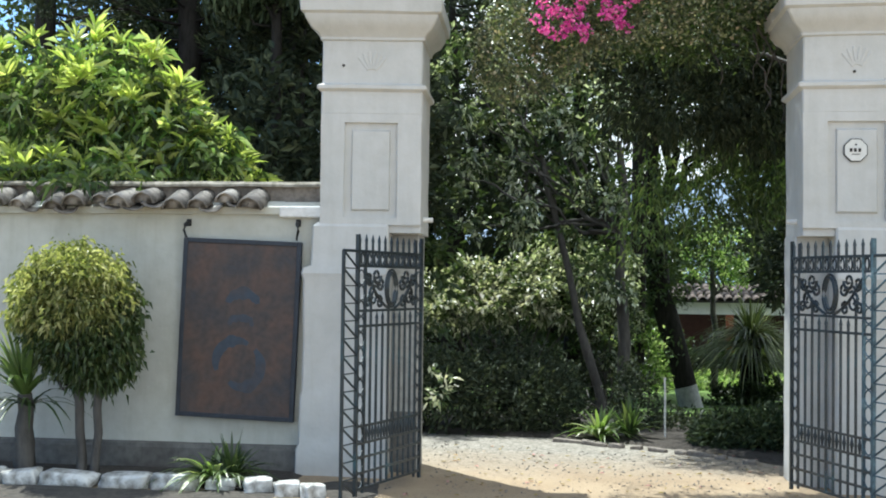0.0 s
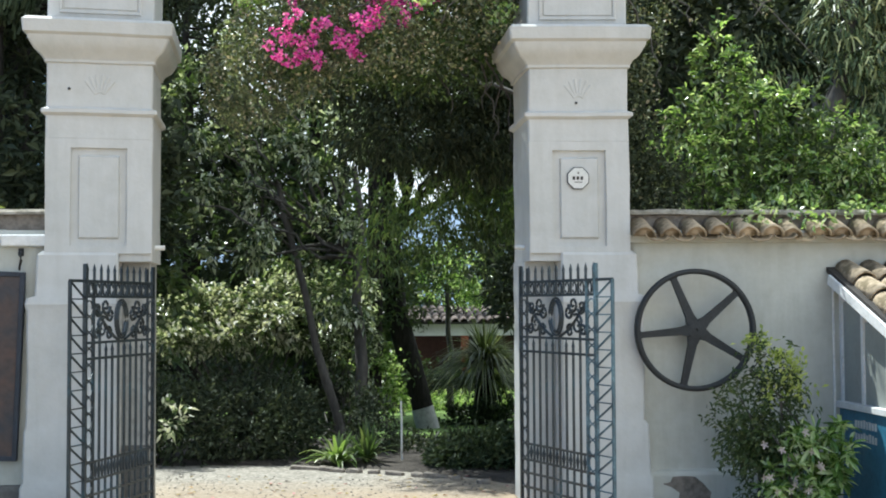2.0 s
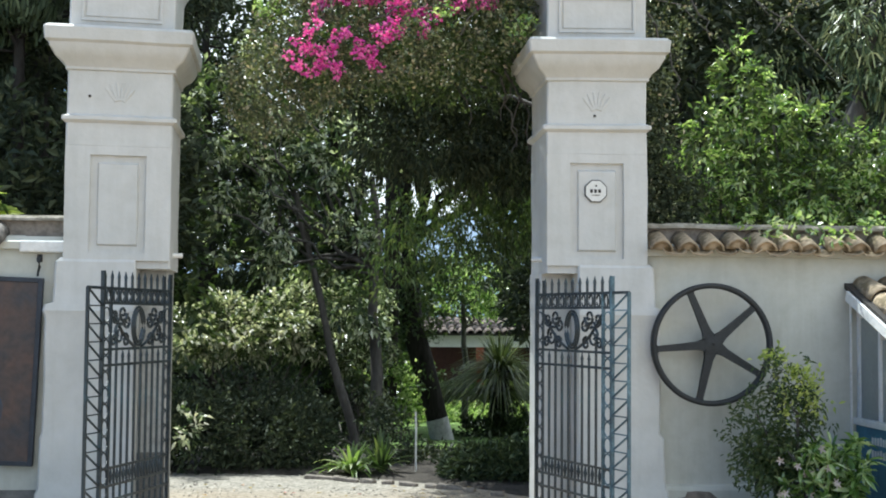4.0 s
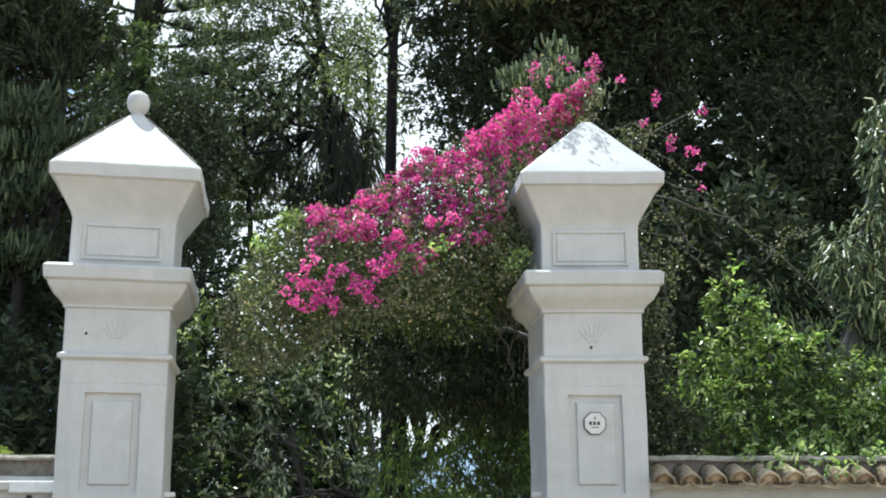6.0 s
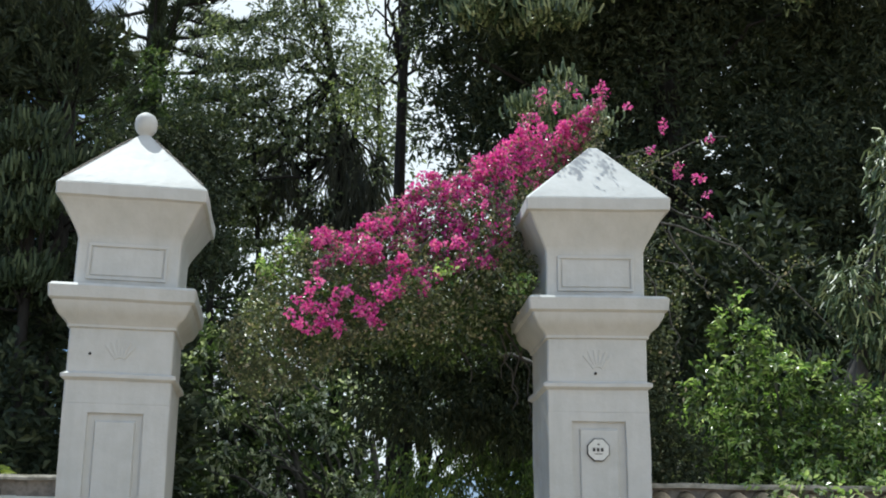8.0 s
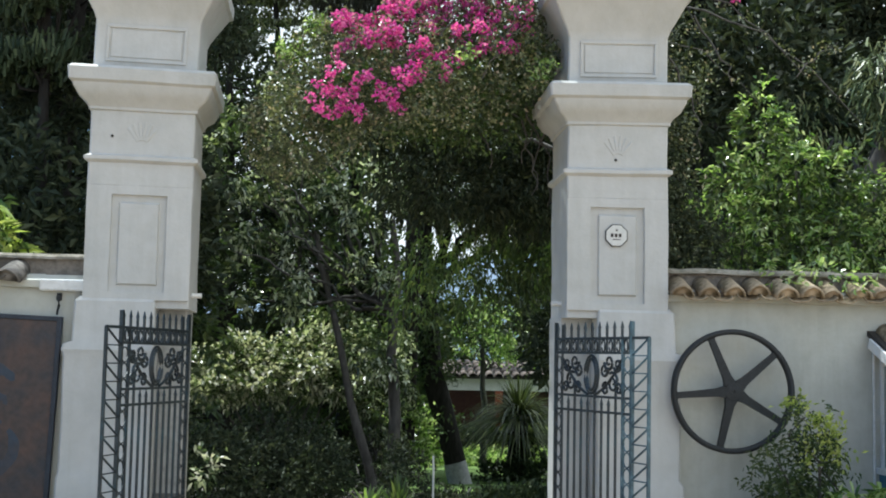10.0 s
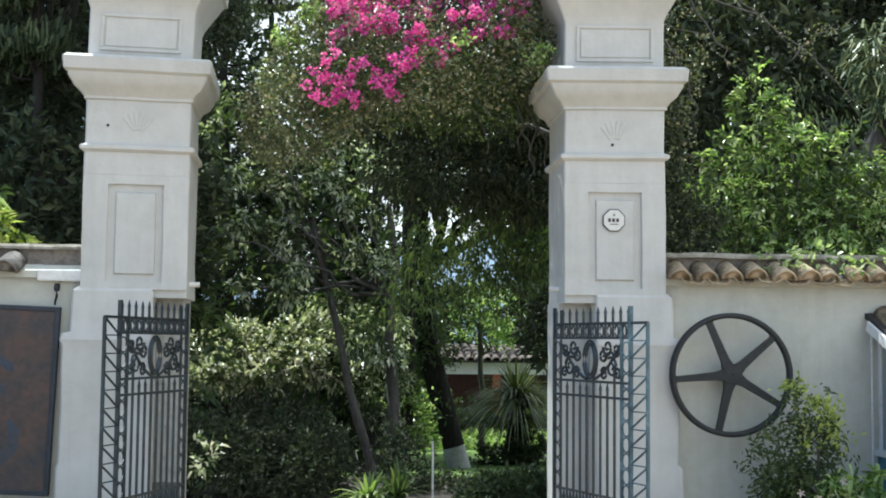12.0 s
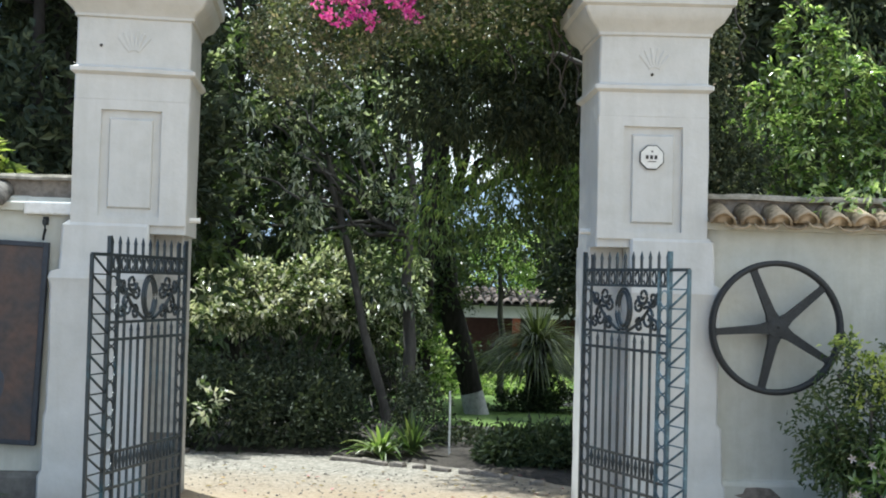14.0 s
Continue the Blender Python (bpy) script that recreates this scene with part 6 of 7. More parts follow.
# ---- behind the west wall ----
mango = [(-5.6, 1.3, 3.35, 0.75, 0.55, 0.65), (-4.95, 1.3, 3.45, 0.6, 0.55, 0.65), (-4.4, 1.25, 3.08, 0.55, 0.5, 0.52), (-3.95, 1.2, 2.82, 0.42, 0.45, 0.36), (-3.75, 1.2, 2.6, 0.38, 0.4, 0.3), (-5.2, 1.2, 2.75, 0.9, 0.5, 0.5), (-6.6, 1.4, 3.3, 0.8, 0.5, 0.7), (-4.4, 1.2, 2.6, 0.6, 0.45, 0.4), (-5.4, 0.6, 2.62, 0.7, 0.3, 0.12), (-4.6, 0.7, 2.65, 0.4, 0.3, 0.12)]
Cm, um = in_blobs(mango, 225, 0.93)
tipd = unit(um * 0.55 + np.array([0, -0.1, 1.0]))
Pm = np.repeat(Cm, 14, 0)
th = rng.uniform(0, 2 * np.pi, len(Pm))
ax = np.repeat(tipd, 14, 0)
s1 = unit(np.cross(ax, rng.normal(size=ax.shape)))
rosette = leaves_at(Pm + ax * rng.uniform(-0.06, 0.04, (len(Pm), 1)), unit(ax * rng.uniform(0.3, 1.7, (len(Pm), 1)) + s1), 0.25, 0.050, spread=0.12, shape=3, droop=0.15, roll=0.8)
plant("mango_shrub", (-4.7, 1.3, GZ), "broad shrub with lance-shaped yellow-green leaves above the wall", "shrub",
      [("stem", limbs_to((-4.7, 1.3, GZ - 0.05), [(b[0], b[1], b[2]) for b in mango], 0.05, jitter=0.1))],
      # shaded_leaves: dark leaf colour standing for shade between the rosettes
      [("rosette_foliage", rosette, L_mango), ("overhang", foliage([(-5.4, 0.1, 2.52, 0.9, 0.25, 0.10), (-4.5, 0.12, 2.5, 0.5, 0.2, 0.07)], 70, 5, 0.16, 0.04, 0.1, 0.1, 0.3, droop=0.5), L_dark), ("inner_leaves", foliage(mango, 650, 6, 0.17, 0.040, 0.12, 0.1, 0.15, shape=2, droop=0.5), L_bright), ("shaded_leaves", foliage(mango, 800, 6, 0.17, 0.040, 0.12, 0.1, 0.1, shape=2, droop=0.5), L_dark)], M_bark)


def cypress(at, height, radius, label, lean=0.0, dens=1.0, spires=()):
    """A conifer with plumed horizontal branches."""
    x, y, z = at
    trunk = tube(bend((x, y, z - 0.1), (x + lean, y, z + height), 0, 9, 0.05), np.linspace(0.28, 0.04, 9), 9, 0.04)
    brs, P, D = [], [], []
    for i in range(int(height * 11 * dens)):
        h = rng.uniform(0.06, 0.99)
        r = radius * (1 - h ** 1.6) * rng.uniform(0.65, 1.1) + 0.25
        a = rng.uniform(0, 2 * np.pi)
        o = np.array([x + lean * h, y, z + height * h])
        tip = o + np.array([math.cos(a) * r, math.sin(a) * r, rng.uniform(-0.05, 0.35) * r + 0.1])
        Q = bend(o, tip, -0.06 * r, 6)
        brs.append(tube(Q, np.linspace(0.03, 0.008, 6), 4))
        way = unit(tip - o)
        m = max(3, int(7 * r))
        root = o + (tip - o) * rng.uniform(0.25, 1.0, (m, 1)) + rng.normal(size=(m, 3)) * np.array([0.10, 0.10, 0.06])
        rise = unit(way * 0.9 + np.array([0, 0, 0.55]) + 0.35 * rng.normal(size=(m, 3)))
        per = 34
        t = rng.random((m * per, 1))
        P.append(np.repeat(root, per, 0) + np.repeat(rise, per, 0) * 0.42 * t + rng.normal(size=(m * per, 3)) * 0.055 * (1.05 - t))
        D.append(np.repeat(rise, per, 0))
    for sx, sz in spires:
        n = 1500
        t = rng.random((n, 1)) ** 0.8
        w = rng.uniform(0, 2 * np.pi, n)
        ring = np.stack([np.cos(w), np.sin(w), 0 * w], 1)
        P.append(np.array([sx, y - 0.1, sz]) + np.array([0.05, 0, -1.5]) * t + ring * 0.34 * t * (0.75 + 0.25 * np.sin(17 * t + 3 * np.cos(w)[:, None])) * rng.uniform(0.3, 1.0, (n, 1)))
        D.append(unit(ring * 0.7 + np.array([0, 0, 0.9])))
    V = leaves_at(np.concatenate(P), np.concatenate(D), 0.15, 0.026, spread=0.3, fold=0.1)
    return plant("cypress", at, label, "tree", [("trunk", trunk), ("branch", brs[::6]), ("twig_frame", tubes([b for i, b in enumerate(brs) if i % 6]))], [("needle_foliage", V, L_cypress_shade)], M_bark_dark, "dark conifers")


cypress((-6.6, 8.6, GZ), 14.5, 2.0, "tall dark cypress with plumed branches behind the wall")
cypress((-4.9, 8.8, GZ), 11.6, 1.7, "dark cypress standing among the garden conifers", 0.2, spires=((-5.78, 11.85), (-5.34, 11.55), (-5.13, 11.6), (-4.92, 11.25), (-4.68, 11.05), (-6.05, 11.1), (-5.5, 11.0)))
cypress((-5.5, 19.0, GZ + fall(19)), 15.0, 2.1, "dark cypress standing among the garden conifers", -0.2)
cypress((-8.8, 8.2, GZ), 12.5, 2.2, "broad dark cypress at the garden's edge", dens=0.6)
cypress((-3.2, 16.2, GZ + fall(16.2)), 9.6, 1.8, "lower dark cypress between the taller trees")


def norfolk_pine(at, height, k):
    x, y, z = at
    trunk = tube(bend((x, y, z - 0.1), (x - 0.1, y, z + height), 0, 12, 0.04), np.linspace(0.36, 0.06, 12), 10, 0.05)
    brs, P, D = [], [], []
    h = 9.0
    while h < height - 0.4:
        r = 3.15 * (1 - (h / height) ** 3) + 0.4
        off = rng.uniform(0, 1)
        for arm in range(6):
            a = 2 * np.pi * (arm + off) / 6
            if math.cos(a) < -0.3 and rng.random() < 0.5:
                continue
            o = np.array([x - 0.1 * h / height, y, z + h])
            out = np.array([math.cos(a), math.sin(a), 0])
            t = np.linspace(0, 1, 9)[:, None]
            rr = r * rng.uniform(0.8, 1.1)
            Q = o + out * rr * t + np.array([0, 0, 1]) * (0.13 * rr * t ** 2.5 - 0.07 * rr * t)
            brs.append(tube(Q, np.linspace(0.05, 0.015, 9), 5))
            n = int(190 * rr)
            s = rng.uniform(0.25, 1.0, n)
            i = np.clip((s * 8).astype(int), 0, 7)
            q = Q[i] + (Q[i + 1] - Q[i]) * (s * 8 - i)[:, None]
            sd = np.array([-out[1], out[0], 0])
            q = q + sd * rng.normal(size=(n, 1)) * 0.16 * (1.15 - s[:, None])
            P.append(q)
            D.append(unit(np.array([0, 0, 0.8]) + sd * rng.normal(size=(n, 1)) * 0.6 + out * 0.55))
        h += rng.uniform(0.62, 0.85)
    V = leaves_at(np.concatenate(P), np.concatenate(D), 0.29, 0.042, spread=0.18, fold=0.1, roll=0.6)
    return plant("norfolk_pine", at, "tall pine with tiered upswept branches against the sky", "tree", [("trunk", trunk), ("branch", brs[::6]), ("twig_frame", tubes([b for i, b in enumerate(brs) if i % 6]))], [("needle_foliage", V, L_cypress_shade)], M_bark_dark, k=k)


norfolk_pine((-4.75, 16.0, GZ), 25.0, 1.3)


def slim_tree(at, pts, crown, n, label, name="slim_tree", moss=None, limb_h=0.6, extra=(), k=1.0):
    P = np.array(pts, float)
    tips = in_blobs(crown, 26, 0.3)[0]
    fork = P[int(len(P) * limb_h)]
    st = [("trunk", tube(P, np.linspace(0.15, 0.05, len(P)), 9, 0.05)), ("limb", limbs_to(fork, tips[:13], 0.04, jitter=0.15) + limbs_to(P[-2], tips[13:], 0.03, jitter=0.15))]
    for a, b in extra:
        st.append(("trunk", tube(bend(a, b, 0.05, 9, 0.05, (1, 0, 0)), np.linspace(0.09, 0.03, 9), 7, 0.06)))
    ls = [("crown", foliage(crown, int(n * (1.6 if k == 1 else 1.9)), 6, 0.09 / k ** 0.1, 0.054 / k ** 0.1, 0.30, 0.0, 0.1, spread=0.9, droop=0.3, clump=5, size=0.12, roll=0.9), L_thin)]
    if moss:
        ls.append(("hanging_moss", foliage(moss, 560, 6, 0.30, 0.018, 0.5, -2.5, 0.1, spread=0.15, droop=0.5), L_moss))
    return plant(name, at, label, "tree", st, ls, M_bark_dark, k=k)


slim_tree((0.55, 12.0, GZ), [(0.55, 12, GZ - 0.1), (0.6, 12, 3), (0.62, 12, 6), (0.62, 12, 8.6), (0.66, 12, 11), (0.72, 12, 13.5), (0.74, 12, 16), (0.75, 12, 18)],
          [(0.2, 12, 14.6, 1.2, 0.9, 1.5), (-0.5, 12, 13.2, 0.8, 0.8, 0.9), (0.9, 12, 12.0, 0.5, 0.6, 0.9), (0.3, 12, 16.6, 1.0, 0.8, 1.4), (0.1, 12, 10.8, 0.7, 0.6, 1.0)], 900, "tall slim tree with sparse small leaves against the sky")
slim_tree((-0.4, 9.5, GZ), [(-0.45, 9.5, GZ - 0.1), (-0.4, 9.5, 3), (-0.35, 9.5, 6), (-0.42, 9.5, 8.5), (-0.6, 9.5, 10), (-0.9, 9.5, 11.6)],
          [(-2.4, 9.5, 10.0, 1.1, 0.8, 1.0), (-2.9, 9.5, 9.0, 0.7, 0.6, 0.9), (-2.2, 9.5, 7.5, 0.9, 0.6, 0.8), (-3.0, 9.5, 7.6, 0.6, 0.5, 0.7), (-2.6, 9.5, 8.4, 1.1, 0.8, 1.1), (-1.2, 9.5, 11.0, 0.9, 0.8, 1.0), (-1.3, 9.5, 9.2, 1.1, 0.8, 0.9), (-0.2, 9.5, 9.9, 0.8, 0.7, 0.8), (0.2, 9.5, 8.7, 0.6, 0.6, 0.8), (-1.5, 9.5, 7.6, 1.0, 0.7, 0.6)], 2000,
          "leafy tree with thin hanging moss behind the bougainvillea", "mossy_tree", [(-0.45, 9.5, 8.6, 0.12, 0.2, 0.9), (0.12, 9.5, 8.2, 0.10, 0.2, 0.8), (-1.4, 9.5, 8.3, 0.25, 0.3, 0.6), (-0.75, 9.5, 7.7, 0.2, 0.3, 0.6), (-0.30, 9.5, 8.9, 0.11, 0.15, 0.6), (-0.05, 9.5, 8.2, 0.13, 0.15, 0.9), (-0.22, 9.5, 7.5, 0.20, 0.2, 0.7), (-0.25, 9.5, 8.3, 0.12, 0.15, 0.7)], 0.5,
          [((-0.1, 9.6, GZ), (0.15, 9.5, 10.2)), ((-0.8, 9.4, GZ), (-1.0, 9.5, 9.6)), ((-0.6, 9.7, GZ), (-0.15, 9.5, 9.8)), ((-1.6, 9.6, GZ), (-1.9, 9.5, 9.2))], 1.5)

# ---- the big dark conifer behind the east wall ----
pads = [(2.49, 11.93, 0.55, 0.46), (4.05, 12.95, 0.40, 0.42), (4.69, 13.25, 0.73, 0.55), (5.88, 13.2, 0.82, 0.55), (7.07, 13.03, 0.64, 0.55),
        (7.84, 12.73, 0.37, 0.46), (3.26, 11.75, 0.64, 0.41), (4.55, 12.24, 0.55, 0.46), (5.52, 12.18, 0.73, 0.46), (6.6, 12.12, 0.64, 0.41), (7.15, 11.55, 0.46, 0.41), (2.77, 11.2, 0.64, 0.32), (3.73, 11.24, 0.73, 0.41)]
low_pads = [(4.81, 11.55, 0.64, 0.41), (5.78, 11.59, 0.55, 0.37), (2.96, 10.68, 0.55, 0.27), (5.5, 13.83, 0.8, 0.37), (6.45, 14.14, 0.91, 0.37), (8.14, 11.65, 0.32, 0.55), (1.91, 10.79, 0.46, 0.41), (6.2, 15.0, 0.9, 0.5), (6.3, 16.2, 0.7, 0.5)]
crown_e = []
for x, z, a, c in pads + low_pads:
    for k in range(max(5, int(15 * a))):
        f = rng.uniform(-1, 1)
        h = rng.uniform(-0.75, 1.0)
        cx, cz = x + 1.05 * a * f * math.sqrt(1 - 0.45 * h * h), z - 0.2 + c * h
        if noise.noise((cx * 1.5, cz * 2.4, 8.1)) < -0.14:
            continue
        r = rng.uniform(0.10, 0.17)
        crown_e.append((cx, 8.5 - 0.25 * (13 - z) + 0.55 * h + 0.35 * f * f + rng.uniform(-0.2, 0.2), cz, r * 1.3, r, r * 0.7))
dark_tuft = [(1.35, 8.3, 11.95, 0.4, 0.3, 0.14), (1.1, 8.3, 11.6, 0.4, 0.3, 0.2), (1.6, 8.3, 11.6, 0.35, 0.3, 0.2)]
small_tuft = [(2.81, 6.0, 8.50, 0.26, 0.3, 0.12), (2.45, 6.0, 8.05, 0.38, 0.3, 0.14), (3.2, 6.0, 8.0, 0.25, 0.3, 0.12)]
inner_e = [(x, 9.3 - 0.25 * (13 - z), z - 0.3, a * 0.9, 0.5, c * 0.7) for x, z, a, c in pads + low_pads] + [(2.2, 10.4, 10.6, 1.0, 0.7, 1.0), (1.25, 9.6, 10.9, 0.55, 0.5, 0.6), (1.5, 9.6, 10.0, 0.6, 0.5, 0.5), (1.3, 9.6, 9.2, 0.5, 0.5, 0.5), (2.1, 9.5, 9.2, 0.7, 0.5, 0.7), (2.0, 9.5, 8.2, 0.7, 0.5, 0.6), (1.2, 9.6, 11.7, 0.5, 0.5, 0.5), (1.3, 8.6, 11.75, 0.5, 0.4, 0.35), (1.15, 8.6, 11.3, 0.5, 0.4, 0.35), (1.6, 8.6, 11.4, 0.4, 0.4, 0.4)]
inner_e += [(8.9, 8.8, 13.6, 0.9, 0.5, 0.8), (8.3, 8.8, 12.9, 0.5, 0.4, 0.6), (7.8, 9.2, 14.6, 1.2, 0.5, 0.8), (9.2, 9.0, 15.0, 1.0, 0.5, 1.0)]
for z in (2.4, 4.4, 6.4, 8.4, 10.2, 11.6, 13.0):
    for x in ((3.4, 5.2, 7.0, 8.8, 10.6) if z < 12.5 else (6.2, 8.0, 10.0)):
        inner_e.append((x + rng.uniform(-0.3, 0.3), 9.5 + rng.uniform(-0.3, 0.3), z, 1.15, 0.8, 1.25))
plant("giant_conifer", (5.2, 9.6, GZ), "huge dark conifer with upturned rope-like needle branchlets", "tree",
      [("trunk", tube(bend((5.2, 9.8, GZ - 0.1), (5.3, 9.6, 16.5), 0, 10, 0.08), np.linspace(0.55, 0.10, 10), 12, 0.04)),
       ("limb", [s for b in crown_e[::30] for s in limbs_to((5.2, 9.9, b[2] - 1.6), [(b[0], b[1] + 0.6, b[2] - 0.3)], 0.08, jitter=0.12)])],
      [("branchlet_foliage", joined(fingers(crown_e, 760, 20, 0.27, 0.021, 0.5, fan=0.5, up=1.0, scatter=0.42), fingers(small_tuft, 40, 16, 0.19, 0.019, 0.8, fan=0.4, up=1.1)), L_finger),
       # this tuft's shade is painted with darker needles than the crown's
       ("shaded_tuft", fingers(dark_tuft, 90, 16, 0.20, 0.018, 0.7, fan=0.5, up=1.0), L_needle),
       ("rusty_foliage", fingers([(x, 7.75, z, 0.16, 0.15, 0.14) for x, z in ((2.62, 11.85), (3.3, 11.88), (3.2, 12.15), (3.7, 12.4), (4.4, 11.85), (5.95, 11.15))], 34, 15, 0.22, 0.017, 0.4, fan=0.5, scatter=0.7), L_rust),
       # inner_foliage: darker than the branchlets, to colour in the conifer's shade
       ("inner_foliage", foliage(inner_e, 27000, 5, 0.17, 0.055, 0.25, 0.3, 0.3, spread=0.9), L_cypress_shade)], M_bark_dark)
tuft_w = [(-4.55, 6.5, 7.75, 0.30, 0.25, 0.2), (-4.95, 6.5, 7.55, 0.25, 0.2, 0.2), (-4.2, 6.5, 7.2, 0.28, 0.2, 0.2), (-4.75, 6.5, 7.0, 0.35, 0.25, 0.2), (-4.4, 6.5, 6.5, 0.35, 0.25, 0.2), (-5.0, 6.5, 6.4, 0.3, 0.25, 0.2), (-4.6, 6.6, 5.6, 0.45, 0.3, 0.25), (-5.2, 6.6, 5.5, 0.35, 0.3, 0.25)]
plant("tufted_conifer", (-4.65, 6.7, GZ), "dark green conifer with upturned tufted branchlets behind the wall", "tree",
      [("trunk", tube(bend((-4.65, 6.8, GZ - 0.1), (-4.6, 6.7, 7.6), 0, 8, 0.04), np.linspace(0.14, 0.04, 8), 9, 0.05)), ("limb", limbs_to((-4.62, 6.75, 5.2), [(b[0], b[1], b[2] - 0.1) for b in tuft_w], 0.03))],
      [("branchlet_foliage", fingers(tuft_w, 110, 20, 0.25, 0.020, 0.5, fan=0.42, up=1.1, scatter=0.45), L_needle)], M_bark_dark)
edge_c = [(5.32, 2.4, 4.75, 0.16, 0.25, 0.42), (5.98, 2.35, 6.0, 0.30, 0.3, 0.6), (5.82, 2.35, 5.1, 0.22, 0.25, 0.45), (5.52, 2.35, 4.35, 0.15, 0.2, 0.32), (5.80, 2.45, 4.2, 0.20, 0.25, 0.6), (6.0, 2.5, 5.0, 0.25, 0.3, 0.4), (5.72, 2.4, 3.4, 0.22, 0.3, 0.4), (6.3, 2.6, 5.7, 0.4, 0.35, 0.5), (6.6, 2.6, 6.7, 0.45, 0.4, 0.7), (6.1, 2.5, 3.6, 0.3, 0.3, 0.5), (5.0, 3.4, 4.45, 0.34, 0.3, 0.2), (4.75, 3.4, 4.65, 0.15, 0.2, 0.12)]
plant("wall_conifer", (5.05, 2.55, GZ), "grey-trunked conifer with hanging branchlets behind the east wall", "tree",
      [("trunk", tube(np.array([(5.05, 2.55, GZ - 0.1), (5.08, 2.5, 1.6), (5.10, 2.5, 2.8), (5.24, 2.5, 3.5), (5.42, 2.5, 4.0), (5.52, 2.52, 4.6), (5.72, 2.55, 5.3), (6.1, 2.6, 6.4), (6.5, 2.6, 7.6)]), [0.15, 0.14, 0.13, 0.12, 0.105, 0.095, 0.085, 0.06, 0.03], 11, 0.10)),
       ("limb", limbs_to((5.3, 2.5, 3.6), [(5.0, 3.3, 4.35), (5.75, 2.4, 3.9)], 0.04) + limbs_to((5.55, 2.5, 4.8), [(5.35, 2.4, 5.0), (6.0, 2.5, 5.2), (6.4, 2.6, 6.0)], 0.035))],
      [("branchlet_foliage", fingers(edge_c, 440, 15, 0.17, 0.012, 0.5, fan=0.5, up=-0.5), L_finger)], M_bark)
bright = [(3.78, 1.5, 3.98, 0.26, 0.3, 0.36), (3.48, 1.45, 3.4, 0.30, 0.35, 0.35), (4.15, 1.5, 3.62, 0.35, 0.4, 0.28), (4.6, 1.5, 3.55, 0.32, 0.4, 0.3), (4.95, 1.5, 3.25, 0.4, 0.4, 0.3), (3.9, 1.4, 3.05, 0.5, 0.4, 0.35), (4.45, 1.35, 2.95, 0.5, 0.4, 0.3), (3.6, 1.3, 2.65, 0.35, 0.35, 0.25), (4.4, 1.3, 2.55, 0.5, 0.3, 0.22), (5.2, 1.4, 2.85, 0.4, 0.4, 0.33), (5.8, 1.5, 2.95, 0.5, 0.4, 0.4), (5.1, 1.3, 2.5, 0.5, 0.3, 0.2)]
Cw, uw = in_blobs(bright, 290, 0.85)
aw = np.repeat(unit(uw * 0.5 + np.array([0, -0.25, 0.8])), 11, 0)
sw = unit(np.cross(aw, rng.normal(size=aw.shape)))
whorls = leaves_at(np.repeat(Cw, 11, 0) + aw * rng.uniform(-0.05, 0.03, (len(aw), 1)), unit(aw * rng.uniform(0.0, 1.1, (len(aw), 1)) + sw), 0.10, 0.036, spread=0.15, shape=3, droop=0.3, roll=0.5)
plant("garden_shrub", (4.3, 1.5, GZ), "bright green leafy shrub spilling above the tiled wall", "shrub",
      [("stem", limbs_to((4.3, 1.5, GZ - 0.05), [(b[0], b[1], b[2]) for b in bright], 0.04, jitter=0.08))],
      # inner_crown in dark leaves colours in the shade behind the whorls
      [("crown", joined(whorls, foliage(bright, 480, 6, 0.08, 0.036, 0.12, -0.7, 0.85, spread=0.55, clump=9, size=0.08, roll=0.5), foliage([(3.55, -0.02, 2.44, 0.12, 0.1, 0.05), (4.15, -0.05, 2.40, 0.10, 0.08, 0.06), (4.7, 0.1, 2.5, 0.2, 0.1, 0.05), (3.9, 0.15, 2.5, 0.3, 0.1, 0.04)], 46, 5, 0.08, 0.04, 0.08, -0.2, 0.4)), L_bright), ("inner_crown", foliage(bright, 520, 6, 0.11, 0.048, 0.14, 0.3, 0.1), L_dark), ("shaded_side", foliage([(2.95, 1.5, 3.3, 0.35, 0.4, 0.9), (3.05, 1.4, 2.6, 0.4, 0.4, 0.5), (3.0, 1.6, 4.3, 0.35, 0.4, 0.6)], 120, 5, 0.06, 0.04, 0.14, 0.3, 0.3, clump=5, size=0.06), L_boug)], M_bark)

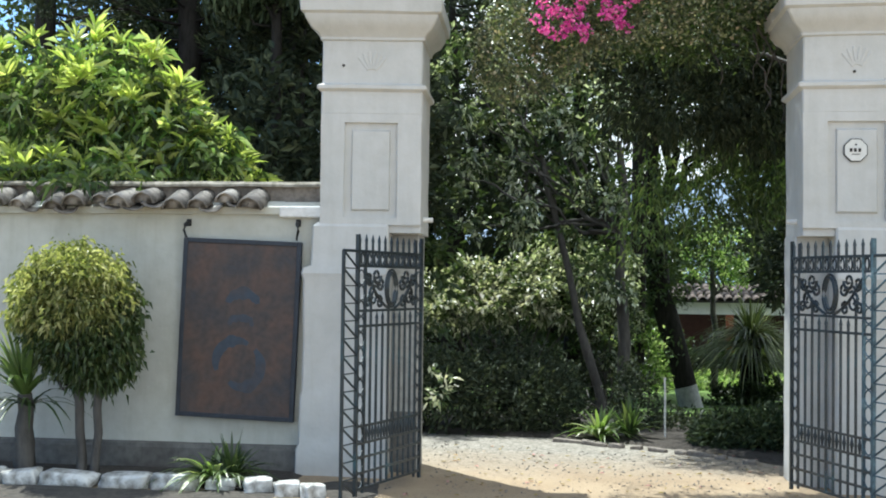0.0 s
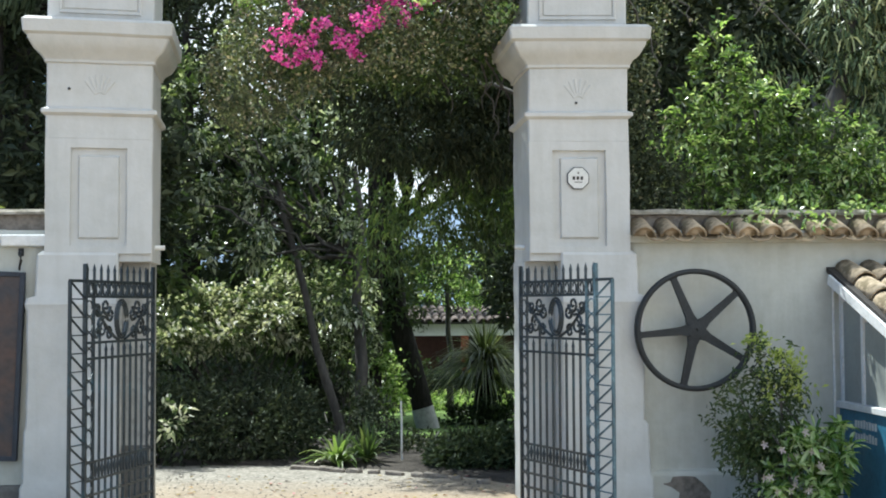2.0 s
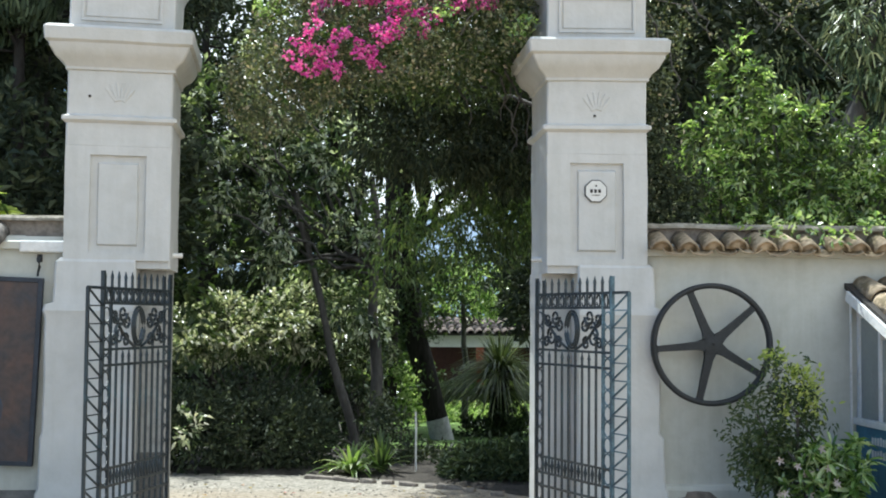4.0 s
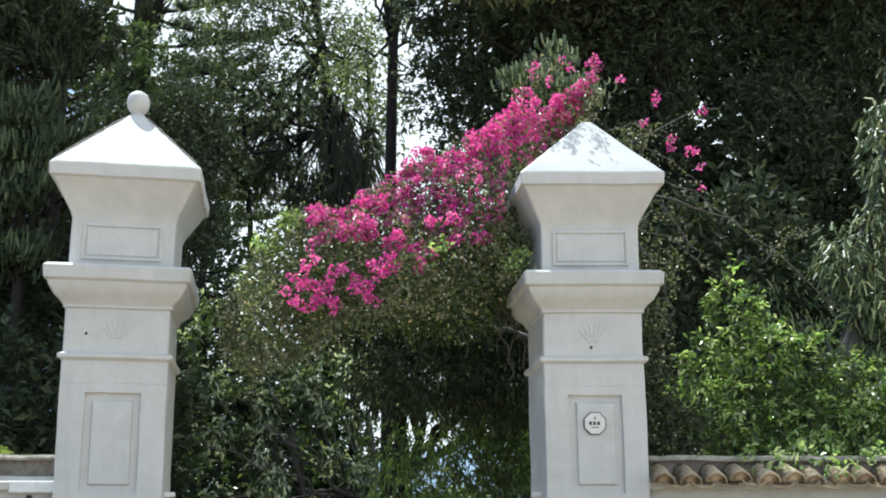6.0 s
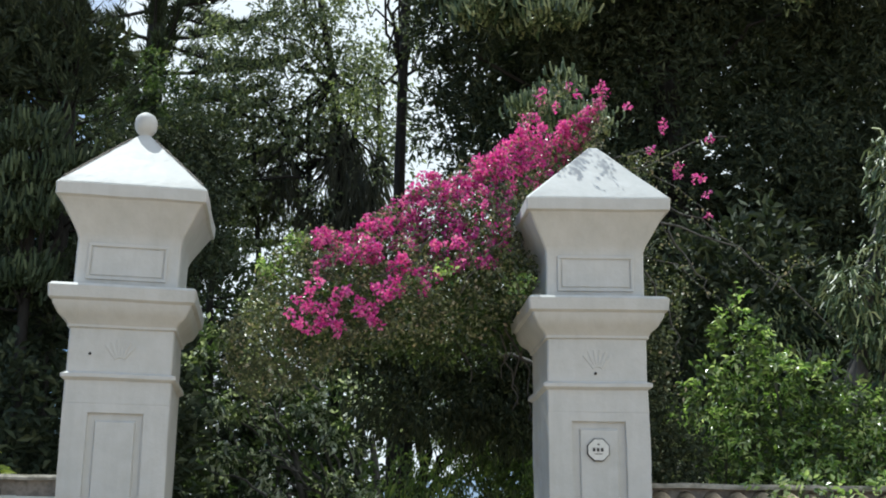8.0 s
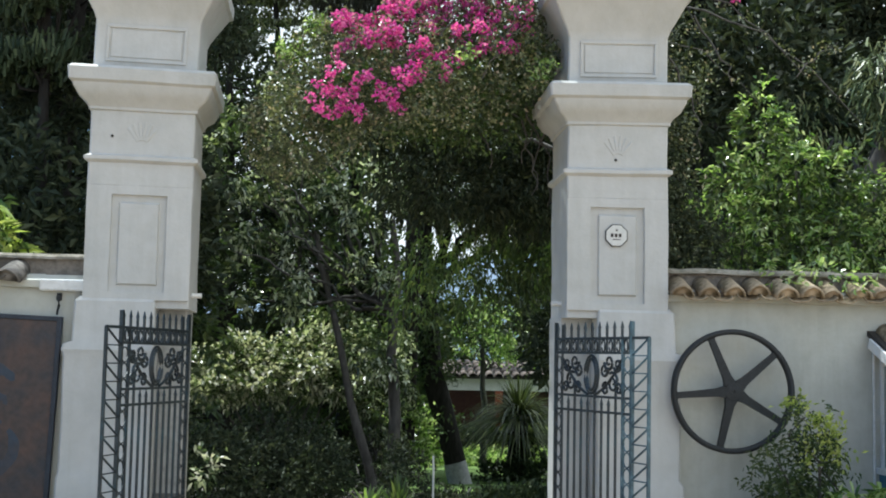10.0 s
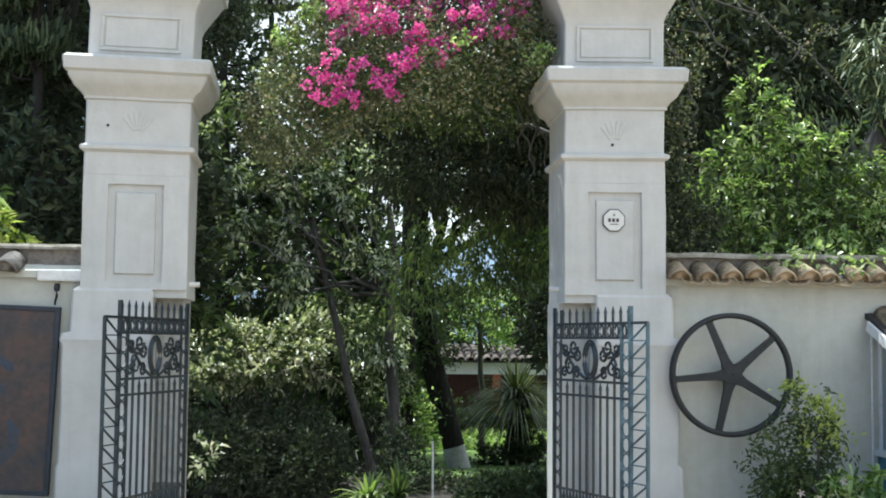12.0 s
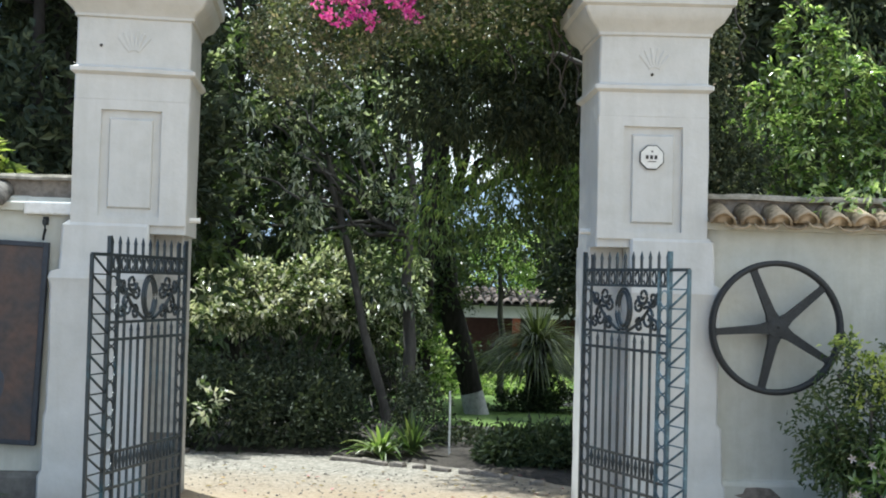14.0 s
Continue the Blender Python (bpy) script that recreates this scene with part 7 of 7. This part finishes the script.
# ---- dark mixed planting that closes the garden behind ----
wood = [(-12, 13, 3, 3, 1.2, 3.4), (-8.5, 13.5, 3, 2.6, 1.2, 3.6), (-5.2, 13, 2.6, 2.2, 1.0, 3.0), (-2.8, 10.5, 2.8, 1.5, 0.9, 2.9), (-3.0, 6.5, 2.2, 0.9, 0.8, 2.3), (-1.2, 10.5, 2.2, 1.1, 0.8, 2.4), (-0.9, 9.0, 5.6, 1.4, 0.8, 1.2), (-2.6, 8.4, 6.0, 1.0, 0.8, 1.0), (0.3, 11, 1.7, 0.8, 0.8, 1.9), (7.0, 12, 2.6, 2.0, 1.0, 2.9), (11, 12, 3.2, 2.6, 1.2, 3.6), (15, 12, 3, 3, 1.2, 3.4), (5.2, 5.0, 1.8, 1.4, 0.8, 1.9), (8.0, 4.6, 2.0, 1.6, 0.8, 2.2), (-11, 4.2, 1.4, 2.2, 0.8, 1.6),
        (0.7, 10.5, 5.6, 1.2, 0.8, 1.0), (2.6, 10.0, 5.4, 1.2, 0.8, 0.9), (-4.2, 11.5, 6.4, 1.8, 1.0, 1.9), (-7.0, 12, 7.0, 2.0, 1.0, 2.2), (-11.6, 12, 7.2, 1.0, 1.0, 2.2), (-5.4, 12, 9.4, 1.6, 1.0, 1.2), (-8.4, 12, 9.8, 2.0, 1.0, 1.6),
        (4.2, 8.2, 1.6, 0.8, 0.6, 1.8), (1.6, 20, 6.0, 2.0, 1.0, 0.7), (6.0, 20, 4.6, 1.4, 1.0, 1.2), (3.4, 21, 2.6, 2.2, 0.8, 0.8), (-0.6, 20, 2.8, 1.2, 0.8, 1.6), (6.5, 20, 3, 2, 1, 2.6), (2.0, 12.6, 0.15, 1.3, 0.4, 0.38), (4.2, 12.8, 0.15, 1.4, 0.4, 0.42), (2.4, 22, 5.9, 2.4, 1.0, 0.8), (-1.5, 21, 4.5, 1.6, 1.0, 2.0), (-6.0, 13.5, 11.0, 2.4, 1.0, 1.2), (-9.0, 10.5, 5.0, 2.0, 1.0, 2.0)]
wood = [push([b], 18.5 - b[1])[0] if -6.5 < b[0] < 4.4 and 8 < b[1] < 14 else push([b], 10.5)[0] if abs(b[0]) < 7 and b[1] > 19 else b for b in wood]
V, F = foliage(wood, 20000, 5, 0.20, 0.085, 0.25, 0.3, 0.65, spread=0.9, floor=GZ)
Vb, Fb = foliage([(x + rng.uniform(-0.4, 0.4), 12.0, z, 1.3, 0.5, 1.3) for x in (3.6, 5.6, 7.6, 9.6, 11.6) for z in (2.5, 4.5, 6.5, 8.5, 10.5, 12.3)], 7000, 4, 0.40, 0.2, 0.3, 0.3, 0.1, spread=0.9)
# dark fill behind the conifer, deep shade put into its leaf colour
tagged(new("shaded_conifers", mesh_np("shaded_conifers", Vb, Fb, L_cypress_shade)), "dense dark conifer growth behind the giant conifer", "trees", kind="stuff")
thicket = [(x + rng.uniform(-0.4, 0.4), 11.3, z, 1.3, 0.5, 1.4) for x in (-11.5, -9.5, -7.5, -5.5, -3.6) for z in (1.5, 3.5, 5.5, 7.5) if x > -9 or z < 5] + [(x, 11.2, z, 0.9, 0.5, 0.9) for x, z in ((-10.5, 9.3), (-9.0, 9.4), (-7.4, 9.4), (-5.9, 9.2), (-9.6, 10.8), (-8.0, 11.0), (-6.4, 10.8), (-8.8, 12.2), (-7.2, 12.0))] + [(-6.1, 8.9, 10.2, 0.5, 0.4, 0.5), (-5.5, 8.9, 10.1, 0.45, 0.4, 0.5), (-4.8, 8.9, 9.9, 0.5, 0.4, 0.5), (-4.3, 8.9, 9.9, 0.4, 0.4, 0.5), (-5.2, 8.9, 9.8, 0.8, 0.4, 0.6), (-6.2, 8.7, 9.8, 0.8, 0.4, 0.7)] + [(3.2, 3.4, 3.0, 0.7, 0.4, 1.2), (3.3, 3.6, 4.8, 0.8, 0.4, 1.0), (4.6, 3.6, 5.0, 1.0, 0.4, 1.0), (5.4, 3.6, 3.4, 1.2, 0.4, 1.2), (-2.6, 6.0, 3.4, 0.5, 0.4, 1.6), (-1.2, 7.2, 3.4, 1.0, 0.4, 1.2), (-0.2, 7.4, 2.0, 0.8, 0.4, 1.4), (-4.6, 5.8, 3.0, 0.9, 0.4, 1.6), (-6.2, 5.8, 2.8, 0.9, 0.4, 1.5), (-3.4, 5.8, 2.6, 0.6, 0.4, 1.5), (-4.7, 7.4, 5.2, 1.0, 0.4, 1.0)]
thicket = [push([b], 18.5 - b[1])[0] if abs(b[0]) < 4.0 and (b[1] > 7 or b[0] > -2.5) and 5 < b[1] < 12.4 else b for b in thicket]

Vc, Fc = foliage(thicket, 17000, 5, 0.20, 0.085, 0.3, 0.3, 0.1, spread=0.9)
# near-black leaf fill standing for the deep shade between the trees
tagged(new("shaded_thicket", mesh_np("shaded_thicket", Vc, Fc, L_cypress_shade)), "dense shaded evergreen growth behind the garden walls", "trees", kind="stuff")
tagged(new("dark_undergrowth", mesh_np("dark_undergrowth", V, F, L_dark)), "dense dark green mixed planting around the garden", "planting", kind="stuff")
V, F = foliage([(x, 34 + 3 * math.sin(x), 1.7, 3.2, 1.5, 1.4 + 0.5 * math.sin(x * 1.7)) for x in range(-40, 44, 4)], 7000, 5, 0.4, 0.2, 0.4, 0.3, 0.7, spread=0.9, floor=GZ)
tagged(new("far_trees", mesh_np("far_trees", V, F, L_dark)), "distant line of trees beyond the house", "trees", kind="stuff")

# distant mountain ridge beyond the garden
ridge = [(x, 60 + 70 * noise.noise((x * 0.0021, 3.3, 0)) + 95 * math.exp(-((x - 260) / 420) ** 2) + 18 * noise.noise((x * 0.012, 1.1, 0))) for x in np.linspace(-2600, 2600, 90)]
mv, mf = [], []
for k, (x, h) in enumerate(ridge):
    for s, (dy, f) in enumerate(((-260, -0.15), (-120, 0.45), (0, 1.0), (200, 0.4), (400, -0.15))):
        mv.append((x + 20 * noise.noise((x * 0.01, s, 2)), 1700 + dy + 60 * noise.noise((x * 0.006, s, 7)), h * f))
for k in range(89):
    for s in range(4):
        mf.append((k * 5 + s, k * 5 + 5 + s, k * 5 + 6 + s, k * 5 + 1 + s))
tagged(new("backdrop_mountain", mesh_np("backdrop_mountain", mv, mf, M_rock, True)), "hazy blue distant mountain ridge beyond the garden", "mountain", kind="structure")

# ---- coping tiles, last ----
def coping(wall, m, x_from, x_to, mat, step, r, ridge_to=None, rough=1.0):
    cover, pan = tile_mesh("coping_tile", mat, r * 0.86, r, 0.40, plug=True), tile_mesh("pan_tile", mat, r * 0.9, r * 1.05, 0.41, under=True)
    top = Matrix.Translation((0, 0.27, 2.395))
    for i in range(int((x_to - x_from) / step)):
        x = x_from + step * (i + 0.5)
        for turned in (0.0, math.pi):
            lie = pose(0, 0, 0, 19 + rng.uniform(-3, 3) * rough, rng.uniform(-4, 4) * rough, rng.uniform(-3.5, 3.5) * rough) @ Matrix.Scale(rng.uniform(1 - 0.07 * rough, 1 + 0.04 * rough), 4)
            mm = Matrix.Translation((x + rng.uniform(-0.012, 0.012) * rough, 0, 0)) @ top @ Matrix.Rotation(turned, 4, "Z") @ lie
            t = new("coping_tile", cover)
            t.parent = wall
            t.matrix_local = m @ mm @ Matrix.Translation((0, rng.uniform(-0.015, 0.015) * rough, 0.004))
            if rough > 1 and rng.random() < 0.4:
                continue
            t = new("pan_tile", pan)
            t.parent = wall
            t.matrix_local = m @ Matrix.Translation((step / 2, 0, -0.024)) @ mm
    bed_to, x_to = x_to, ridge_to or x_to
    bm = bmesh.new()
    n = max(4, int((x_to - x_from) / 0.15))
    loft(bm, [[(x_from + (x_to - x_from) * k / n, 0.27 + dy, 2.475 + dz + 0.012 * noise.noise((x_from + k * 0.35, 0, 0)) + 0.006 * noise.noise((k * 1.7, dy * 20, 3)))
               for dy, dz in ((-0.125, -0.025), (-0.12, -0.004), (-0.085, 0.022), (0.085, 0.022), (0.12, -0.004), (0.125, -0.025))] for k in range(n + 1)])
    bmesh.ops.transform(bm, matrix=m, verts=bm.verts)
    part("ridge_cap", bm, M_ridge, wall, "mortared ridge")
    bm = bmesh.new()
    loft(bm, [[(x, 0.045, 2.20), (x, 0.52, 2.20), (x, 0.46, 2.27), (x, 0.31, 2.335), (x, 0.23, 2.335), (x, 0.045, 2.26)] for x in (x_from, bed_to)])
    bmesh.ops.transform(bm, matrix=m, verts=bm.verts)
    part("mortar_bed", bm, M_wall, wall)
    # recessed core in dark mortar, its colour deepening the ridge's shadow line
    bm = bmesh.new()
    box(bm, x_from, x_to, 0.20, 0.34, 2.30, 2.452)
    bmesh.ops.transform(bm, matrix=m, verts=bm.verts)
    part("ridge_mortar", bm, M_mortar, wall)


coping(wall_west, mw, -12.0, -2.82, M_tile_grey, 0.232, 0.108, -2.46, 2.0)
bm = bmesh.new()
box(bm, -2.83, -2.42, 0.03, 0.55, 2.17, 2.27, 0.015)
bmesh.ops.transform(bm, matrix=mw, verts=bm.verts)
part("ledge", bm, M_white, wall_west, "white ledge beside the pillar")
coping(wall_east, me_, 2.55, 12.0, M_tile, 0.222, 0.102)
